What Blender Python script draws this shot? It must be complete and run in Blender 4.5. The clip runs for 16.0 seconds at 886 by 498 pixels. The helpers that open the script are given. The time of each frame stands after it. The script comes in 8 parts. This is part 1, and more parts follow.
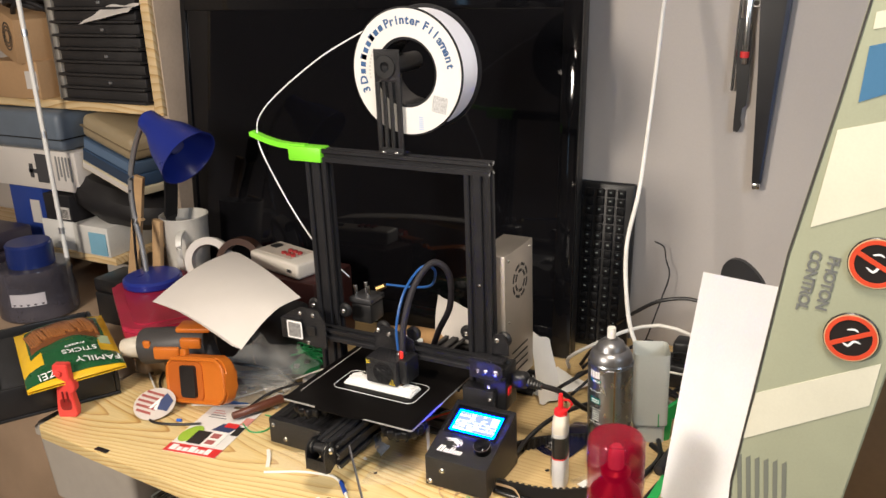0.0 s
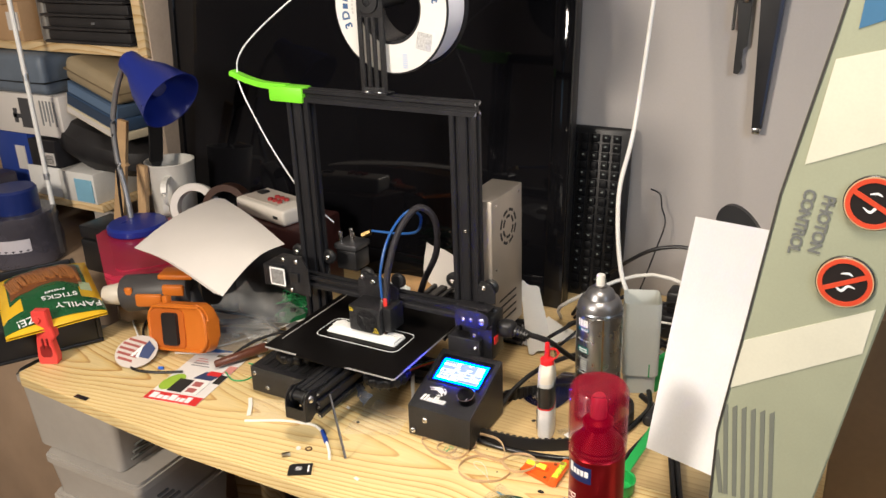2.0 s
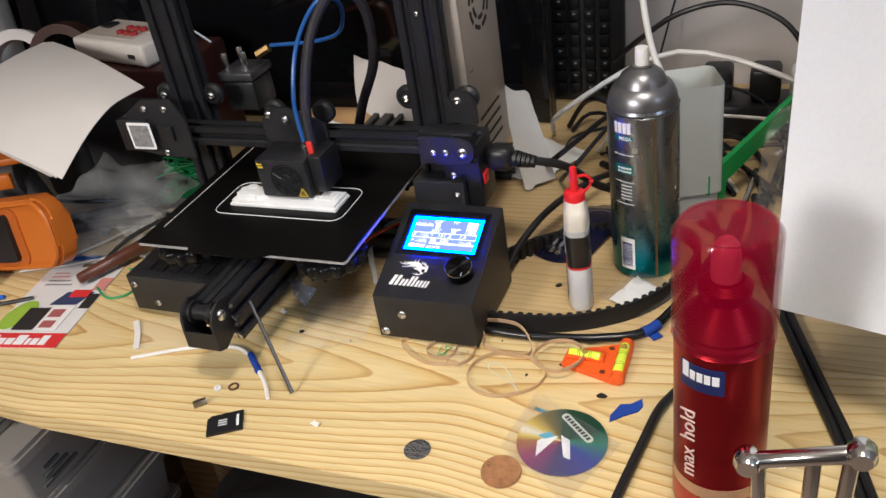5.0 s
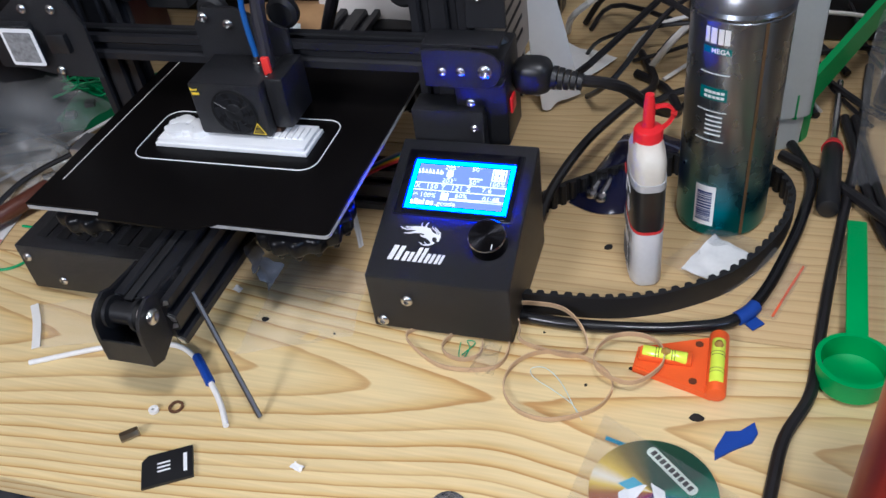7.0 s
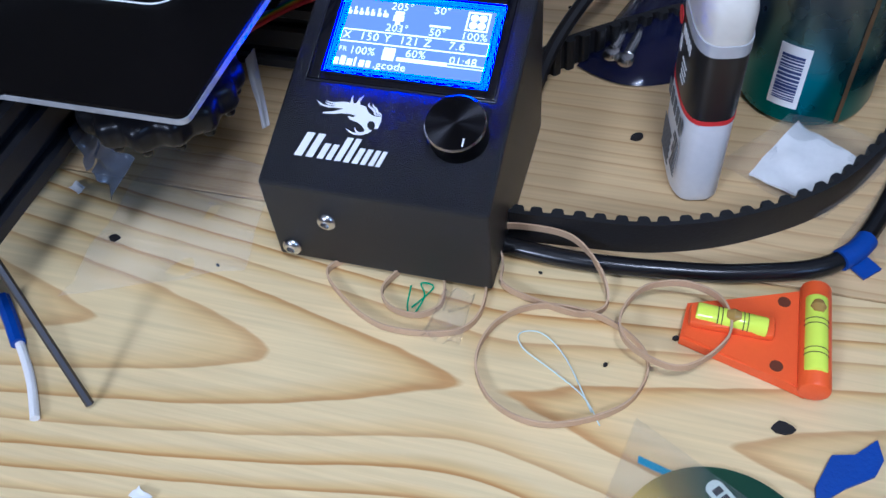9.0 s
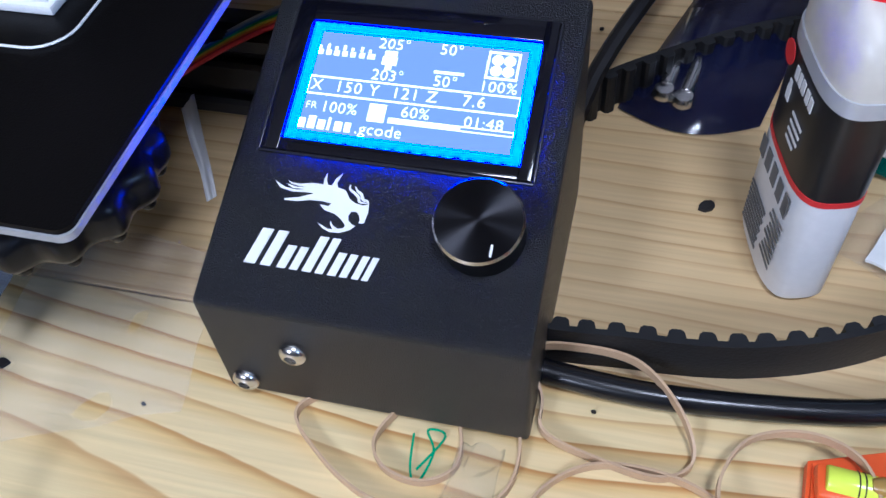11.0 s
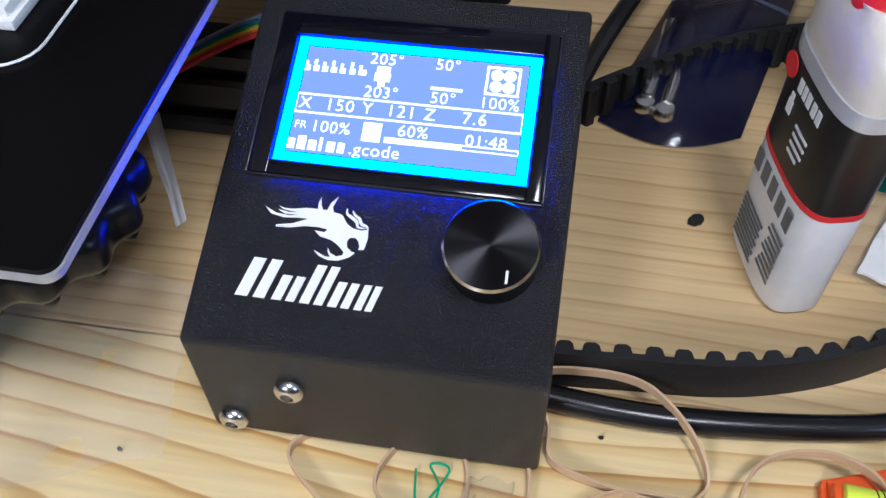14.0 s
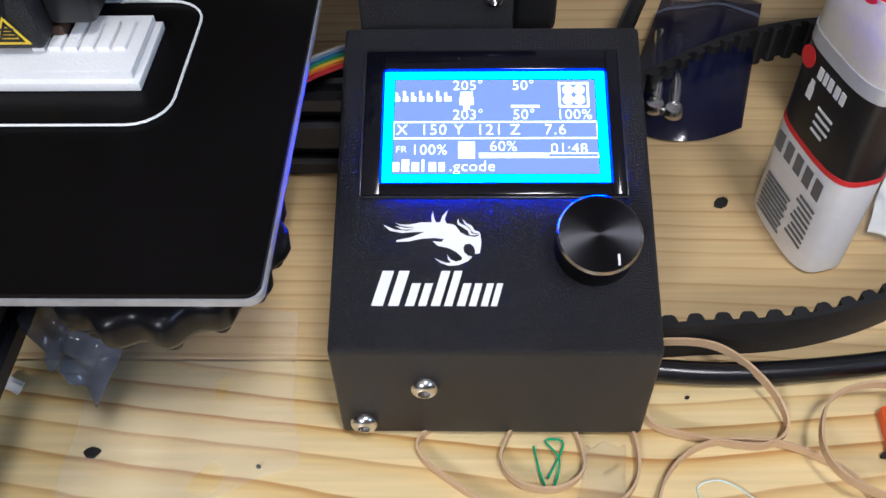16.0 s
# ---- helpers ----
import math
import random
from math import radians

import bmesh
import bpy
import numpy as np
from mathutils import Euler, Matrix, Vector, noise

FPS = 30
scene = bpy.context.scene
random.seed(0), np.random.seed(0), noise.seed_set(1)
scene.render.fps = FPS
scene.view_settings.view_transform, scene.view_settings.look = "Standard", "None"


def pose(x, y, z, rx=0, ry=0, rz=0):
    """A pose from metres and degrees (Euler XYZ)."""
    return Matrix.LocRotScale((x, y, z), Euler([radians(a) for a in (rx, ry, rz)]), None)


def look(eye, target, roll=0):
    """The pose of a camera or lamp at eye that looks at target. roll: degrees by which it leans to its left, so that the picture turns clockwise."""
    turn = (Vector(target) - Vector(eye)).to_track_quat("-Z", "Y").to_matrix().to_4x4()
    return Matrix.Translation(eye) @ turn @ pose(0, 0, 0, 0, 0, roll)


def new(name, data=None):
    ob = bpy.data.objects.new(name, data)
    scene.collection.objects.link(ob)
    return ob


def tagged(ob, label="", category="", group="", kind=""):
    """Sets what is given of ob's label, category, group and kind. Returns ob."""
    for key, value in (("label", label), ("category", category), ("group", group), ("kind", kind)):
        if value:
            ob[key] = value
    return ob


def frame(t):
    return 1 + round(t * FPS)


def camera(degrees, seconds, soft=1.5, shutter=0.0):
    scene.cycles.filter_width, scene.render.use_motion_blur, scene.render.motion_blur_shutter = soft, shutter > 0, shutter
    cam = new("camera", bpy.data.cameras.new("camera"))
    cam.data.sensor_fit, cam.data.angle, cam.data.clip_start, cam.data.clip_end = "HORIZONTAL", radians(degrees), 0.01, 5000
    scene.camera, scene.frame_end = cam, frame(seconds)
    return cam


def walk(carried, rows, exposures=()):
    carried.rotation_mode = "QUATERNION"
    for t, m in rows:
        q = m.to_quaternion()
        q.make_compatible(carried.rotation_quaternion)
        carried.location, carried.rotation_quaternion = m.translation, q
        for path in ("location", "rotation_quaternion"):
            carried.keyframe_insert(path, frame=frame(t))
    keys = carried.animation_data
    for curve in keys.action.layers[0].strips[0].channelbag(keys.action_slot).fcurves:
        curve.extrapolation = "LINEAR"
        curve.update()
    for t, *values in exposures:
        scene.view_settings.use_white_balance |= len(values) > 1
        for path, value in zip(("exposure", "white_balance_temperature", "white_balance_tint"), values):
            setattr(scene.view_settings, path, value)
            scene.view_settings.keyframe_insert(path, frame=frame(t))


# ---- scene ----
cam = camera(54.0, 16.0)

EXPOSURES = [(0, 0.5, 6400, 10), (2.5, 0.5, 6350, 10), (4, 0.27, 6000, 11), (4.7, 0.06, 5850, 11), (7, -0.14, 5000, 12), (8.4, -0.36, 4500, 14), (9.3, -0.22, 4300, 14), (10.2, -0.12, 4350, 14), (12.5, -0.06, 4800, 13), (14.5, -0.14, 4950, 12), (15.4, -0.3, 5050, 12), (16, -0.08, 5150, 12)]
PATH = [
    (0, (0.566, -0.944, 0.741), (-0.36, 0.708, 0.098), -2.3),
    (0.5, (0.566, -0.945, 0.74), (-0.362, 0.705, 0.096), -2.3),
    (1, (0.563, -0.945, 0.739), (-0.364, 0.703, 0.088), -2.4),
    (1.5, (0.562, -0.932, 0.732), (-0.363, 0.713, 0.07), -2.5),
    (2, (0.575, -0.898, 0.711), (-0.349, 0.714, -0.028), -2.2),
    (2.5, (0.577, -0.858, 0.691), (-0.342, 0.721, -0.123), -1.0),
    (3, (0.477, -0.813, 0.67), (-0.416, 0.776, -0.153), -2.5),
    (3.5, (0.395, -0.749, 0.637), (-0.465, 0.86, -0.182), -6.3),
    (4, (0.425, -0.682, 0.584), (-0.365, 0.882, -0.382), -5.7),
    (4.5, (0.399, -0.627, 0.537), (-0.367, 0.896, -0.508), -7.0),
    (4.7, (0.377, -0.604, 0.523), (-0.38, 0.925, -0.521), -9.0),
    (6.8, (0.231, -0.401, 0.451), (-0.36, 1.01, -0.838), -9.0),
    (7, (0.208, -0.386, 0.435), (-0.364, 1.027, -0.859), -8.7),
    (7.5, (0.172, -0.348, 0.406), (-0.342, 1.002, -0.978), -9.3),
    (8, (0.172, -0.297, 0.36), (-0.337, 1.004, -1.071), -9.6),
    (8.5, (0.161, -0.25, 0.325), (-0.323, 0.968, -1.185), -8.8),
    (9, (0.153, -0.218, 0.306), (-0.295, 0.978, -1.233), -6.5),
    (9.5, (0.152, -0.196, 0.278), (-0.284, 0.999, -1.265), -5.1),
    (10, (0.145, -0.163, 0.261), (-0.347, 1.03, -1.267), -6.7),
    (10.2, (0.132, -0.149, 0.259), (-0.342, 1.04, -1.278), -6.7),
    (12.3, (0.101, -0.114, 0.239), (-0.233, 1.098, -1.317), -4.9),
    (12.5, (0.098, -0.115, 0.239), (-0.229, 1.113, -1.306), -4.7),
    (13, (0.093, -0.117, 0.242), (-0.206, 1.137, -1.286), -3.5),
    (13.5, (0.091, -0.117, 0.243), (-0.177, 1.135, -1.294), -2.4),
    (14, (0.087, -0.115, 0.244), (-0.15, 1.133, -1.301), -1.5),
    (14.5, (0.082, -0.118, 0.245), (-0.122, 1.149, -1.289), -0.8),
    (15, (0.067, -0.122, 0.247), (-0.097, 1.138, -1.298), -2.0),
    (15.5, (0.042, -0.136, 0.263), (-0.077, 1.121, -1.288), -3.3),
    (16, (0.033, -0.146, 0.263), (-0.017, 1.171, -1.241), -1.6),
]
walk(cam, [(t, look(eye, target, roll)) for t, eye, target, roll in PATH], EXPOSURES)

# ---------- world and lights ----------
world = bpy.data.worlds.new("world")
scene.world = world
world.use_nodes = True
world.node_tree.nodes["Background"].inputs[0].default_value = (0.55, 0.6, 0.7, 1)
world.node_tree.nodes["Background"].inputs[1].default_value = 0.02


def area_lamp(name, eye, target, w, h, watts, col, spread=180):
    d = bpy.data.lights.new(name, "AREA")
    d.shape, d.size, d.size_y, d.energy, d.color = "RECTANGLE", w, h, watts, col
    d.spread = math.radians(spread)
    o = new(name, d)
    o.matrix_world = look(eye, target)
    return o


area_lamp("ceiling_bulb_light", (0.38, -0.50, 1.5), (0.15, -0.18, 0), 0.30, 0.30, 3.5, (1.0, 0.87, 0.70), 78)
area_lamp("side_bulb_light", (-0.50, -1.55, 1.0), (-0.25, 0.3, 0.0), 0.34, 0.34, 27, (1.0, 0.88, 0.74))
# added cool lamp without a visible source, lifts the dark parts from the right
area_lamp("cool_fill_light", (1.9, -1.0, 1.25), (0.3, 0.5, 0.5), 0.7, 0.5, 14, (0.72, 0.84, 1.0))

# ---------- materials ----------
MATS = {}


def nodes_of(name):
    m = bpy.data.materials.new(name)
    m.use_nodes = True
    nt = m.node_tree
    return m, nt, nt.nodes["Principled BSDF"]


def link(nt, a, b):
    nt.links.new(a, b)


def M(name, col, rough=0.5, metal=0.0, var=0.12, vs=12.0, bump=0.0, bs=300.0, coat=0.0, trans=0.0, alpha=1.0, spec=0.5, ior=1.45):
    """A surface with blotches at one scale, fine grain at another, and relief."""
    if name in MATS:
        return MATS[name]
    m, nt, p = nodes_of(name)
    tc = nt.nodes.new("ShaderNodeTexCoord")
    n1 = nt.nodes.new("ShaderNodeTexNoise")
    n1.inputs["Scale"].default_value, n1.inputs["Detail"].default_value = vs, 5
    n2 = nt.nodes.new("ShaderNodeTexNoise")
    n2.inputs["Scale"].default_value, n2.inputs["Detail"].default_value = bs, 3
    link(nt, tc.outputs["Object"], n1.inputs["Vector"])
    link(nt, tc.outputs["Object"], n2.inputs["Vector"])
    ad = nt.nodes.new("ShaderNodeMath")
    ad.operation = "MULTIPLY_ADD"
    link(nt, n2.outputs["Fac"], ad.inputs[0])
    ad.inputs[1].default_value = 0.35
    link(nt, n1.outputs["Fac"], ad.inputs[2])
    mr = nt.nodes.new("ShaderNodeMapRange")
    mr.inputs["From Min"].default_value, mr.inputs["From Max"].default_value = 0.35, 1.0
    mr.inputs["To Min"].default_value, mr.inputs["To Max"].default_value = 1 - var, 1 + var
    link(nt, ad.outputs[0], mr.inputs["Value"])
    mx = nt.nodes.new("ShaderNodeMix")
    mx.data_type, mx.blend_type = "RGBA", "MULTIPLY"
    mx.inputs[0].default_value = 1.0
    mx.inputs[6].default_value = (*col, 1)
    link(nt, mr.outputs[0], mx.inputs[7])
    link(nt, mx.outputs[2], p.inputs["Base Color"])
    rr = nt.nodes.new("ShaderNodeMapRange")
    rr.inputs["To Min"].default_value, rr.inputs["To Max"].default_value = max(0, rough * 0.8), min(1, rough * 1.2)
    link(nt, n1.outputs["Fac"], rr.inputs["Value"])
    link(nt, rr.outputs[0], p.inputs["Roughness"])
    p.inputs["Metallic"].default_value = metal
    p.inputs["Coat Weight"].default_value = coat
    p.inputs["Coat Roughness"].default_value = 0.08
    p.inputs["Transmission Weight"].default_value = trans
    p.inputs["IOR"].default_value = ior
    p.inputs["Alpha"].default_value = alpha
    p.inputs["Specular IOR Level"].default_value = spec
    if bump:
        b = nt.nodes.new("ShaderNodeBump")
        b.inputs["Strength"].default_value, b.inputs["Distance"].default_value = bump, 0.001
        link(nt, n2.outputs["Fac"], b.inputs["Height"])
        link(nt, b.outputs[0], p.inputs["Normal"])
    MATS[name] = m
    return m


def glow(name, col, strength):
    m, nt, p = nodes_of(name)
    p.inputs["Base Color"].default_value = (*[c * 0.3 for c in col], 1)
    p.inputs["Emission Color"].default_value = (*col, 1)
    p.inputs["Emission Strength"].default_value = strength
    p.inputs["Roughness"].default_value = 0.3
    return m


def pine(name, light, mid, dark, freq=42.0, rough=0.38, coat=0.25, loop=None, wavy=12.0):
    """Varnished pine, grain along x: each growth ring darkens outwards to a sharp late-wood line."""
    m, nt, p = nodes_of(name)

    def calc(op, a, b=None, c=None):
        nd = nt.nodes.new("ShaderNodeMath")
        nd.operation = op
        for i, v in enumerate((a, b, c)):
            if v is None:
                continue
            if isinstance(v, (int, float)):
                nd.inputs[i].default_value = v
            else:
                link(nt, v, nd.inputs[i])
        return nd.outputs[0]

    def noise_of(vec, scale, detail):
        mp = nt.nodes.new("ShaderNodeMapping")
        mp.inputs["Scale"].default_value = scale
        link(nt, vec, mp.inputs["Vector"])
        n = nt.nodes.new("ShaderNodeTexNoise")
        n.inputs["Scale"].default_value, n.inputs["Detail"].default_value = 1.0, detail
        link(nt, mp.outputs[0], n.inputs["Vector"])
        return n.outputs["Fac"]

    tc = nt.nodes.new("ShaderNodeTexCoord")
    oi = nt.nodes.new("ShaderNodeObjectInfo")
    off = nt.nodes.new("ShaderNodeVectorMath")
    off.operation = "MULTIPLY_ADD"
    link(nt, oi.outputs["Random"], off.inputs[0])
    off.inputs[1].default_value = (7.0, 3.0, 11.0)
    link(nt, tc.outputs["Object"], off.inputs[2])
    at = off.outputs[0]
    sp = nt.nodes.new("ShaderNodeSeparateXYZ")
    link(nt, tc.outputs["Object"], sp.inputs[0])
    yz = calc("ADD", sp.outputs["Y"], sp.outputs["Z"])
    if loop:
        # flat-sawn board: rings close into long loops from both sides of x = loop[1], about the line y = loop[0]
        bend = calc("MULTIPLY_ADD", noise_of(tc.outputs["Object"], (4.0, 0.0, 0.0), 1.0), 0.03, -0.015 - loop[0])
        d = calc("ABSOLUTE", calc("ADD", yz, bend))
        arch = calc("MULTIPLY", calc("POWER", d, 1.5), loop[2])
        dx = calc("SUBTRACT", sp.outputs["X"], loop[1])
        run = calc("SQRT", calc("MULTIPLY_ADD", dx, dx, 0.0003))
        base = calc("MULTIPLY_ADD", calc("SUBTRACT", arch, run), 13.0, 0.22)
    else:
        base = calc("MULTIPLY", yz, freq)
    rings = calc("MULTIPLY_ADD", noise_of(at, (2.2, 9.0, 3.0), 1.5), wavy, base)
    rings = calc("MULTIPLY_ADD", noise_of(at, (26.0, 90.0, 30.0), 2.0), 0.2, rings)
    fr = calc("FRACT", rings)
    wn = nt.nodes.new("ShaderNodeTexWhiteNoise")
    wn.noise_dimensions = "1D"
    link(nt, calc("FLOOR", rings), wn.inputs["W"])
    ramp = nt.nodes.new("ShaderNodeValToRGB")
    e = ramp.color_ramp.elements
    e[0].position, e[0].color = 0.0, (*light, 1)
    e[1].position, e[1].color = 0.45, (*[x * 0.97 for x in light], 1)
    for pos, c in ((0.8, mid), (0.925, dark), (0.965, dark), (1.0, light)):
        n = e.new(pos)
        n.color = (*c, 1)
    link(nt, fr, ramp.inputs[0])
    amount = calc("MULTIPLY_ADD", wn.outputs["Value"], 0.4, 0.6)
    ringmix = nt.nodes.new("ShaderNodeMix")
    ringmix.data_type = "RGBA"
    link(nt, amount, ringmix.inputs[0])
    ringmix.inputs[6].default_value = (*light, 1)
    link(nt, ramp.outputs[0], ringmix.inputs[7])
    fine = noise_of(at, (14.0, 420.0, 60.0), 4)
    blot = noise_of(at, (6.0, 8.0, 6.0), 4)
    mr = nt.nodes.new("ShaderNodeMapRange")
    mr.inputs["From Min"].default_value, mr.inputs["From Max"].default_value = 0.6, 1.4
    mr.inputs["To Min"].default_value, mr.inputs["To Max"].default_value = 0.82, 1.14
    link(nt, calc("ADD", fine, blot), mr.inputs["Value"])
    mx = nt.nodes.new("ShaderNodeMix")
    mx.data_type, mx.blend_type = "RGBA", "MULTIPLY"
    mx.inputs[0].default_value = 1.0
    link(nt, ringmix.outputs[2], mx.inputs[6])
    link(nt, mr.outputs[0], mx.inputs[7])
    link(nt, mx.outputs[2], p.inputs["Base Color"])
    rg = nt.nodes.new("ShaderNodeMapRange")
    rg.inputs["To Min"].default_value, rg.inputs["To Max"].default_value = rough * 0.7, rough * 1.5
    link(nt, blot, rg.inputs["Value"])
    link(nt, rg.outputs[0], p.inputs["Roughness"])
    p.inputs["Coat Weight"].default_value, p.inputs["Coat Roughness"].default_value = coat, 0.2
    bu = nt.nodes.new("ShaderNodeBump")
    bu.inputs["Strength"].default_value, bu.inputs["Distance"].default_value = 0.25, 0.0006
    link(nt, fine, bu.inputs["Height"])
    link(nt, bu.outputs[0], p.inputs["Normal"])
    MATS[name] = m
    return m


PINE = pine("varnished_pine", (0.73, 0.575, 0.29), (0.64, 0.44, 0.165), (0.43, 0.215, 0.05), loop=(-0.05, 0.098, 20.0), wavy=1.8)
# back planks: finer brown grain, darkened further for the shade of cans and bottles
PINE_B = pine("fine_shaded_pine", (0.59, 0.43, 0.21), (0.54, 0.38, 0.18), (0.44, 0.285, 0.115), 115.0, 0.45, 0.1, wavy=6.0)
PINE2 = pine("shelf_pine", (0.66, 0.50, 0.28), (0.55, 0.36, 0.16), (0.42, 0.24, 0.08), 60.0, 0.5, 0.0)
BLACKMET = M("black_powder_coat", (0.0085, 0.0085, 0.0105), 0.34, 0.0, 0.3, 40, 1.0, 2100, spec=0.6)
ANOD = M("black_anodised", (0.022, 0.022, 0.025), 0.38, 0.35, 0.2, 30, 0.06, 900)
BLACKPL = M("black_plastic", (0.012, 0.012, 0.013), 0.38, 0.0, 0.2, 30, 0.08, 900)
RUBBER = M("black_rubber", (0.010, 0.010, 0.011), 0.55, 0.0, 0.3, 60, 0.2, 900)
STEEL = M("bright_steel", (0.62, 0.61, 0.60), 0.22, 1.0, 0.1, 60, 0.0)
ALU = M("bare_aluminium", (0.66, 0.67, 0.69), 0.38, 1.0, 0.08, 30, 0.05, 900)
PSU_MET = M("zinc_sheet", (0.52, 0.475, 0.42), 0.42, 0.85, 0.14, 18, 0.08, 500)
WHITEPL = M("white_plastic", (0.78, 0.77, 0.74), 0.4, 0.0, 0.05, 30)
PAPER = M("white_paper", (0.60, 0.565, 0.53), 0.75, 0.0, 0.06, 9, 0.05, 500)
PAPER2 = M("scuffed_white_card", (0.68, 0.70, 0.73), 0.6, 0.0, 0.09, 7, 0.03, 300)
PAPERINK = M("printed_ink_black", (0.02, 0.02, 0.02), 0.6)
BLUEINK = M("printed_ink_blue", (0.03, 0.09, 0.22), 0.6)
WHITEINK = M("printed_white", (0.80, 0.80, 0.80), 0.5, 0.0, 0.04)
REDINK = M("printed_red", (0.60, 0.03, 0.03), 0.5)
GREYINK = M("printed_grey", (0.25, 0.25, 0.25), 0.6)
YELINK = M("printed_yellow", (0.80, 0.58, 0.03), 0.5)

# ---------- mesh helpers ----------


def B():
    return bmesh.new()


def box(bm, x0, y0, z0, x1, y1, z1, b=0.0, m=None, seg=2):
    vs = [bm.verts.new((x, y, z)) for x in (x0, x1) for y in (y0, y1) for z in (z0, z1)]
    fs = [bm.faces.new([vs[i] for i in q]) for q in ((0, 1, 3, 2), (4, 6, 7, 5), (0, 4, 5, 1), (2, 3, 7, 6), (0, 2, 6, 4), (1, 5, 7, 3))]
    if b:
        r = bmesh.ops.bevel(bm, geom=list({e for f in fs for e in f.edges}), offset=b, segments=seg, affect="EDGES", profile=0.5)
        vs = list({v for f in r["faces"] for v in f.verts} | {v for v in vs if v.is_valid})
    if m is not None:
        bmesh.ops.transform(bm, matrix=m, verts=vs)
    return bm


def frame_of(d):
    d = Vector(d).normalized()
    a = Vector((0, 0, 1)) if abs(d.z) < 0.9 else Vector((1, 0, 0))
    u = d.cross(a).normalized()
    return u, u.cross(d)


def cyl(bm, p, q, r, r2=None, n=24, b=0.0):
    p, q = Vector(p), Vector(q)
    r2 = r if r2 is None else r2
    u, w = frame_of(q - p)
    ax = (q - p).normalized()
    prof = [(0, r), (1, r2)]
    L = (q - p).length
    if b:
        prof = [(0, r - b), (b * 0.3 / L, r - b * 0.3), (b / L, r), (1 - b / L, r2), (1 - b * 0.3 / L, r2 - b * 0.3), (1, r2 - b)]
    rings = []
    for s, rad in prof:
        rings.append([bm.verts.new(p + ax * (s * L) + (u * math.cos(a) + w * math.sin(a)) * rad) for a in (2 * math.pi * i / n for i in range(n))])
    for a, c in zip(rings, rings[1:]):
        for i in range(n):
            bm.faces.new((a[i], a[(i + 1) % n], c[(i + 1) % n], c[i]))
    bm.faces.new(rings[0][::-1])
    bm.faces.new(rings[-1])
    return bm


def lathe(bm, prof, n=40, m=None):
    """prof: rows of radius and height, from the bottom up; radius 0 closes an end."""
    rings = []
    for r, z in prof:
        if r <= 1e-6:
            rings.append([bm.verts.new((0, 0, z))])
        else:
            rings.append([bm.verts.new((r * math.cos(2 * math.pi * i / n), r * math.sin(2 * math.pi * i / n), z)) for i in range(n)])
    for a, c in zip(rings, rings[1:]):
        for i in range(n):
            j = (i + 1) % n
            if len(a) == 1 and len(c) == 1:
                continue
            if len(a) == 1:
                bm.faces.new((a[0], c[j], c[i]))
            elif len(c) == 1:
                bm.faces.new((a[i], a[j], c[0]))
            else:
                bm.faces.new((a[i], a[j], c[j], c[i]))
    if m is not None:
        bmesh.ops.transform(bm, matrix=m, verts=[v for r in rings for v in r])
    return bm


def spline(pts, k=6, closed=False):
    P = [Vector(p) for p in pts]
    n = len(P)
    out = []
    for i in range(n if closed else n - 1):
        if closed:
            p0, p1, p2, p3 = P[(i - 1) % n], P[i], P[(i + 1) % n], P[(i + 2) % n]
        else:
            p0, p1, p2, p3 = P[max(i - 1, 0)], P[i], P[i + 1], P[min(i + 2, n - 1)]
        for j in range(k):
            t = j / k
            out.append(0.5 * ((2 * p1) + (p2 - p0) * t + (2 * p0 - 5 * p1 + 4 * p2 - p3) * t * t + (3 * p1 - p0 - 3 * p2 + p3) * t ** 3))
    if not closed:
        out.append(P[-1])
    return out


def sweep(bm, pts, r, n=8, closed=False, k=6, flat=None, up=(0, 0, 1)):
    """A round cord of radius r, or a band of width and height flat, along a smooth line."""
    L = spline(pts, k, closed)
    rings = []
    N = len(L)
    for i, p in enumerate(L):
        a = L[(i - 1) % N] if closed else L[max(i - 1, 0)]
        c = L[(i + 1) % N] if closed else L[min(i + 1, N - 1)]
        d = (c - a).normalized()
        upv = Vector(up)
        if abs(d.dot(upv)) > 0.98:
            upv = Vector((0.3, 1, 0)).normalized()
        u = d.cross(upv).normalized()
        w = u.cross(d)
        if flat:
            hw, hh = flat[0] / 2, flat[1] / 2
            ring = [p + u * x + w * y for x, y in ((-hw, -hh), (hw, -hh), (hw, hh), (-hw, hh))]
        else:
            ring = [p + (u * math.cos(2 * math.pi * j / n) + w * math.sin(2 * math.pi * j / n)) * r for j in range(n)]
        rings.append([bm.verts.new(v) for v in ring])
    nn = len(rings[0])
    for i in range(N if closed else N - 1):
        a, c = rings[i], rings[(i + 1) % N]
        for j in range(nn):
            bm.faces.new((a[j], a[(j + 1) % nn], c[(j + 1) % nn], c[j]))
    if not closed:
        bm.faces.new(rings[0][::-1])
        bm.faces.new(rings[-1])
    return bm


def prism(bm, poly, h, m=None, z0=0.0):
    a = [bm.verts.new((x, y, z0)) for x, y in poly]
    c = [bm.verts.new((x, y, z0 + h)) for x, y in poly]
    bm.faces.new(a[::-1])
    bm.faces.new(c)
    n = len(a)
    for i in range(n):
        bm.faces.new((a[i], a[(i + 1) % n], c[(i + 1) % n], c[i]))
    if m is not None:
        bmesh.ops.transform(bm, matrix=m, verts=a + c)
    return bm


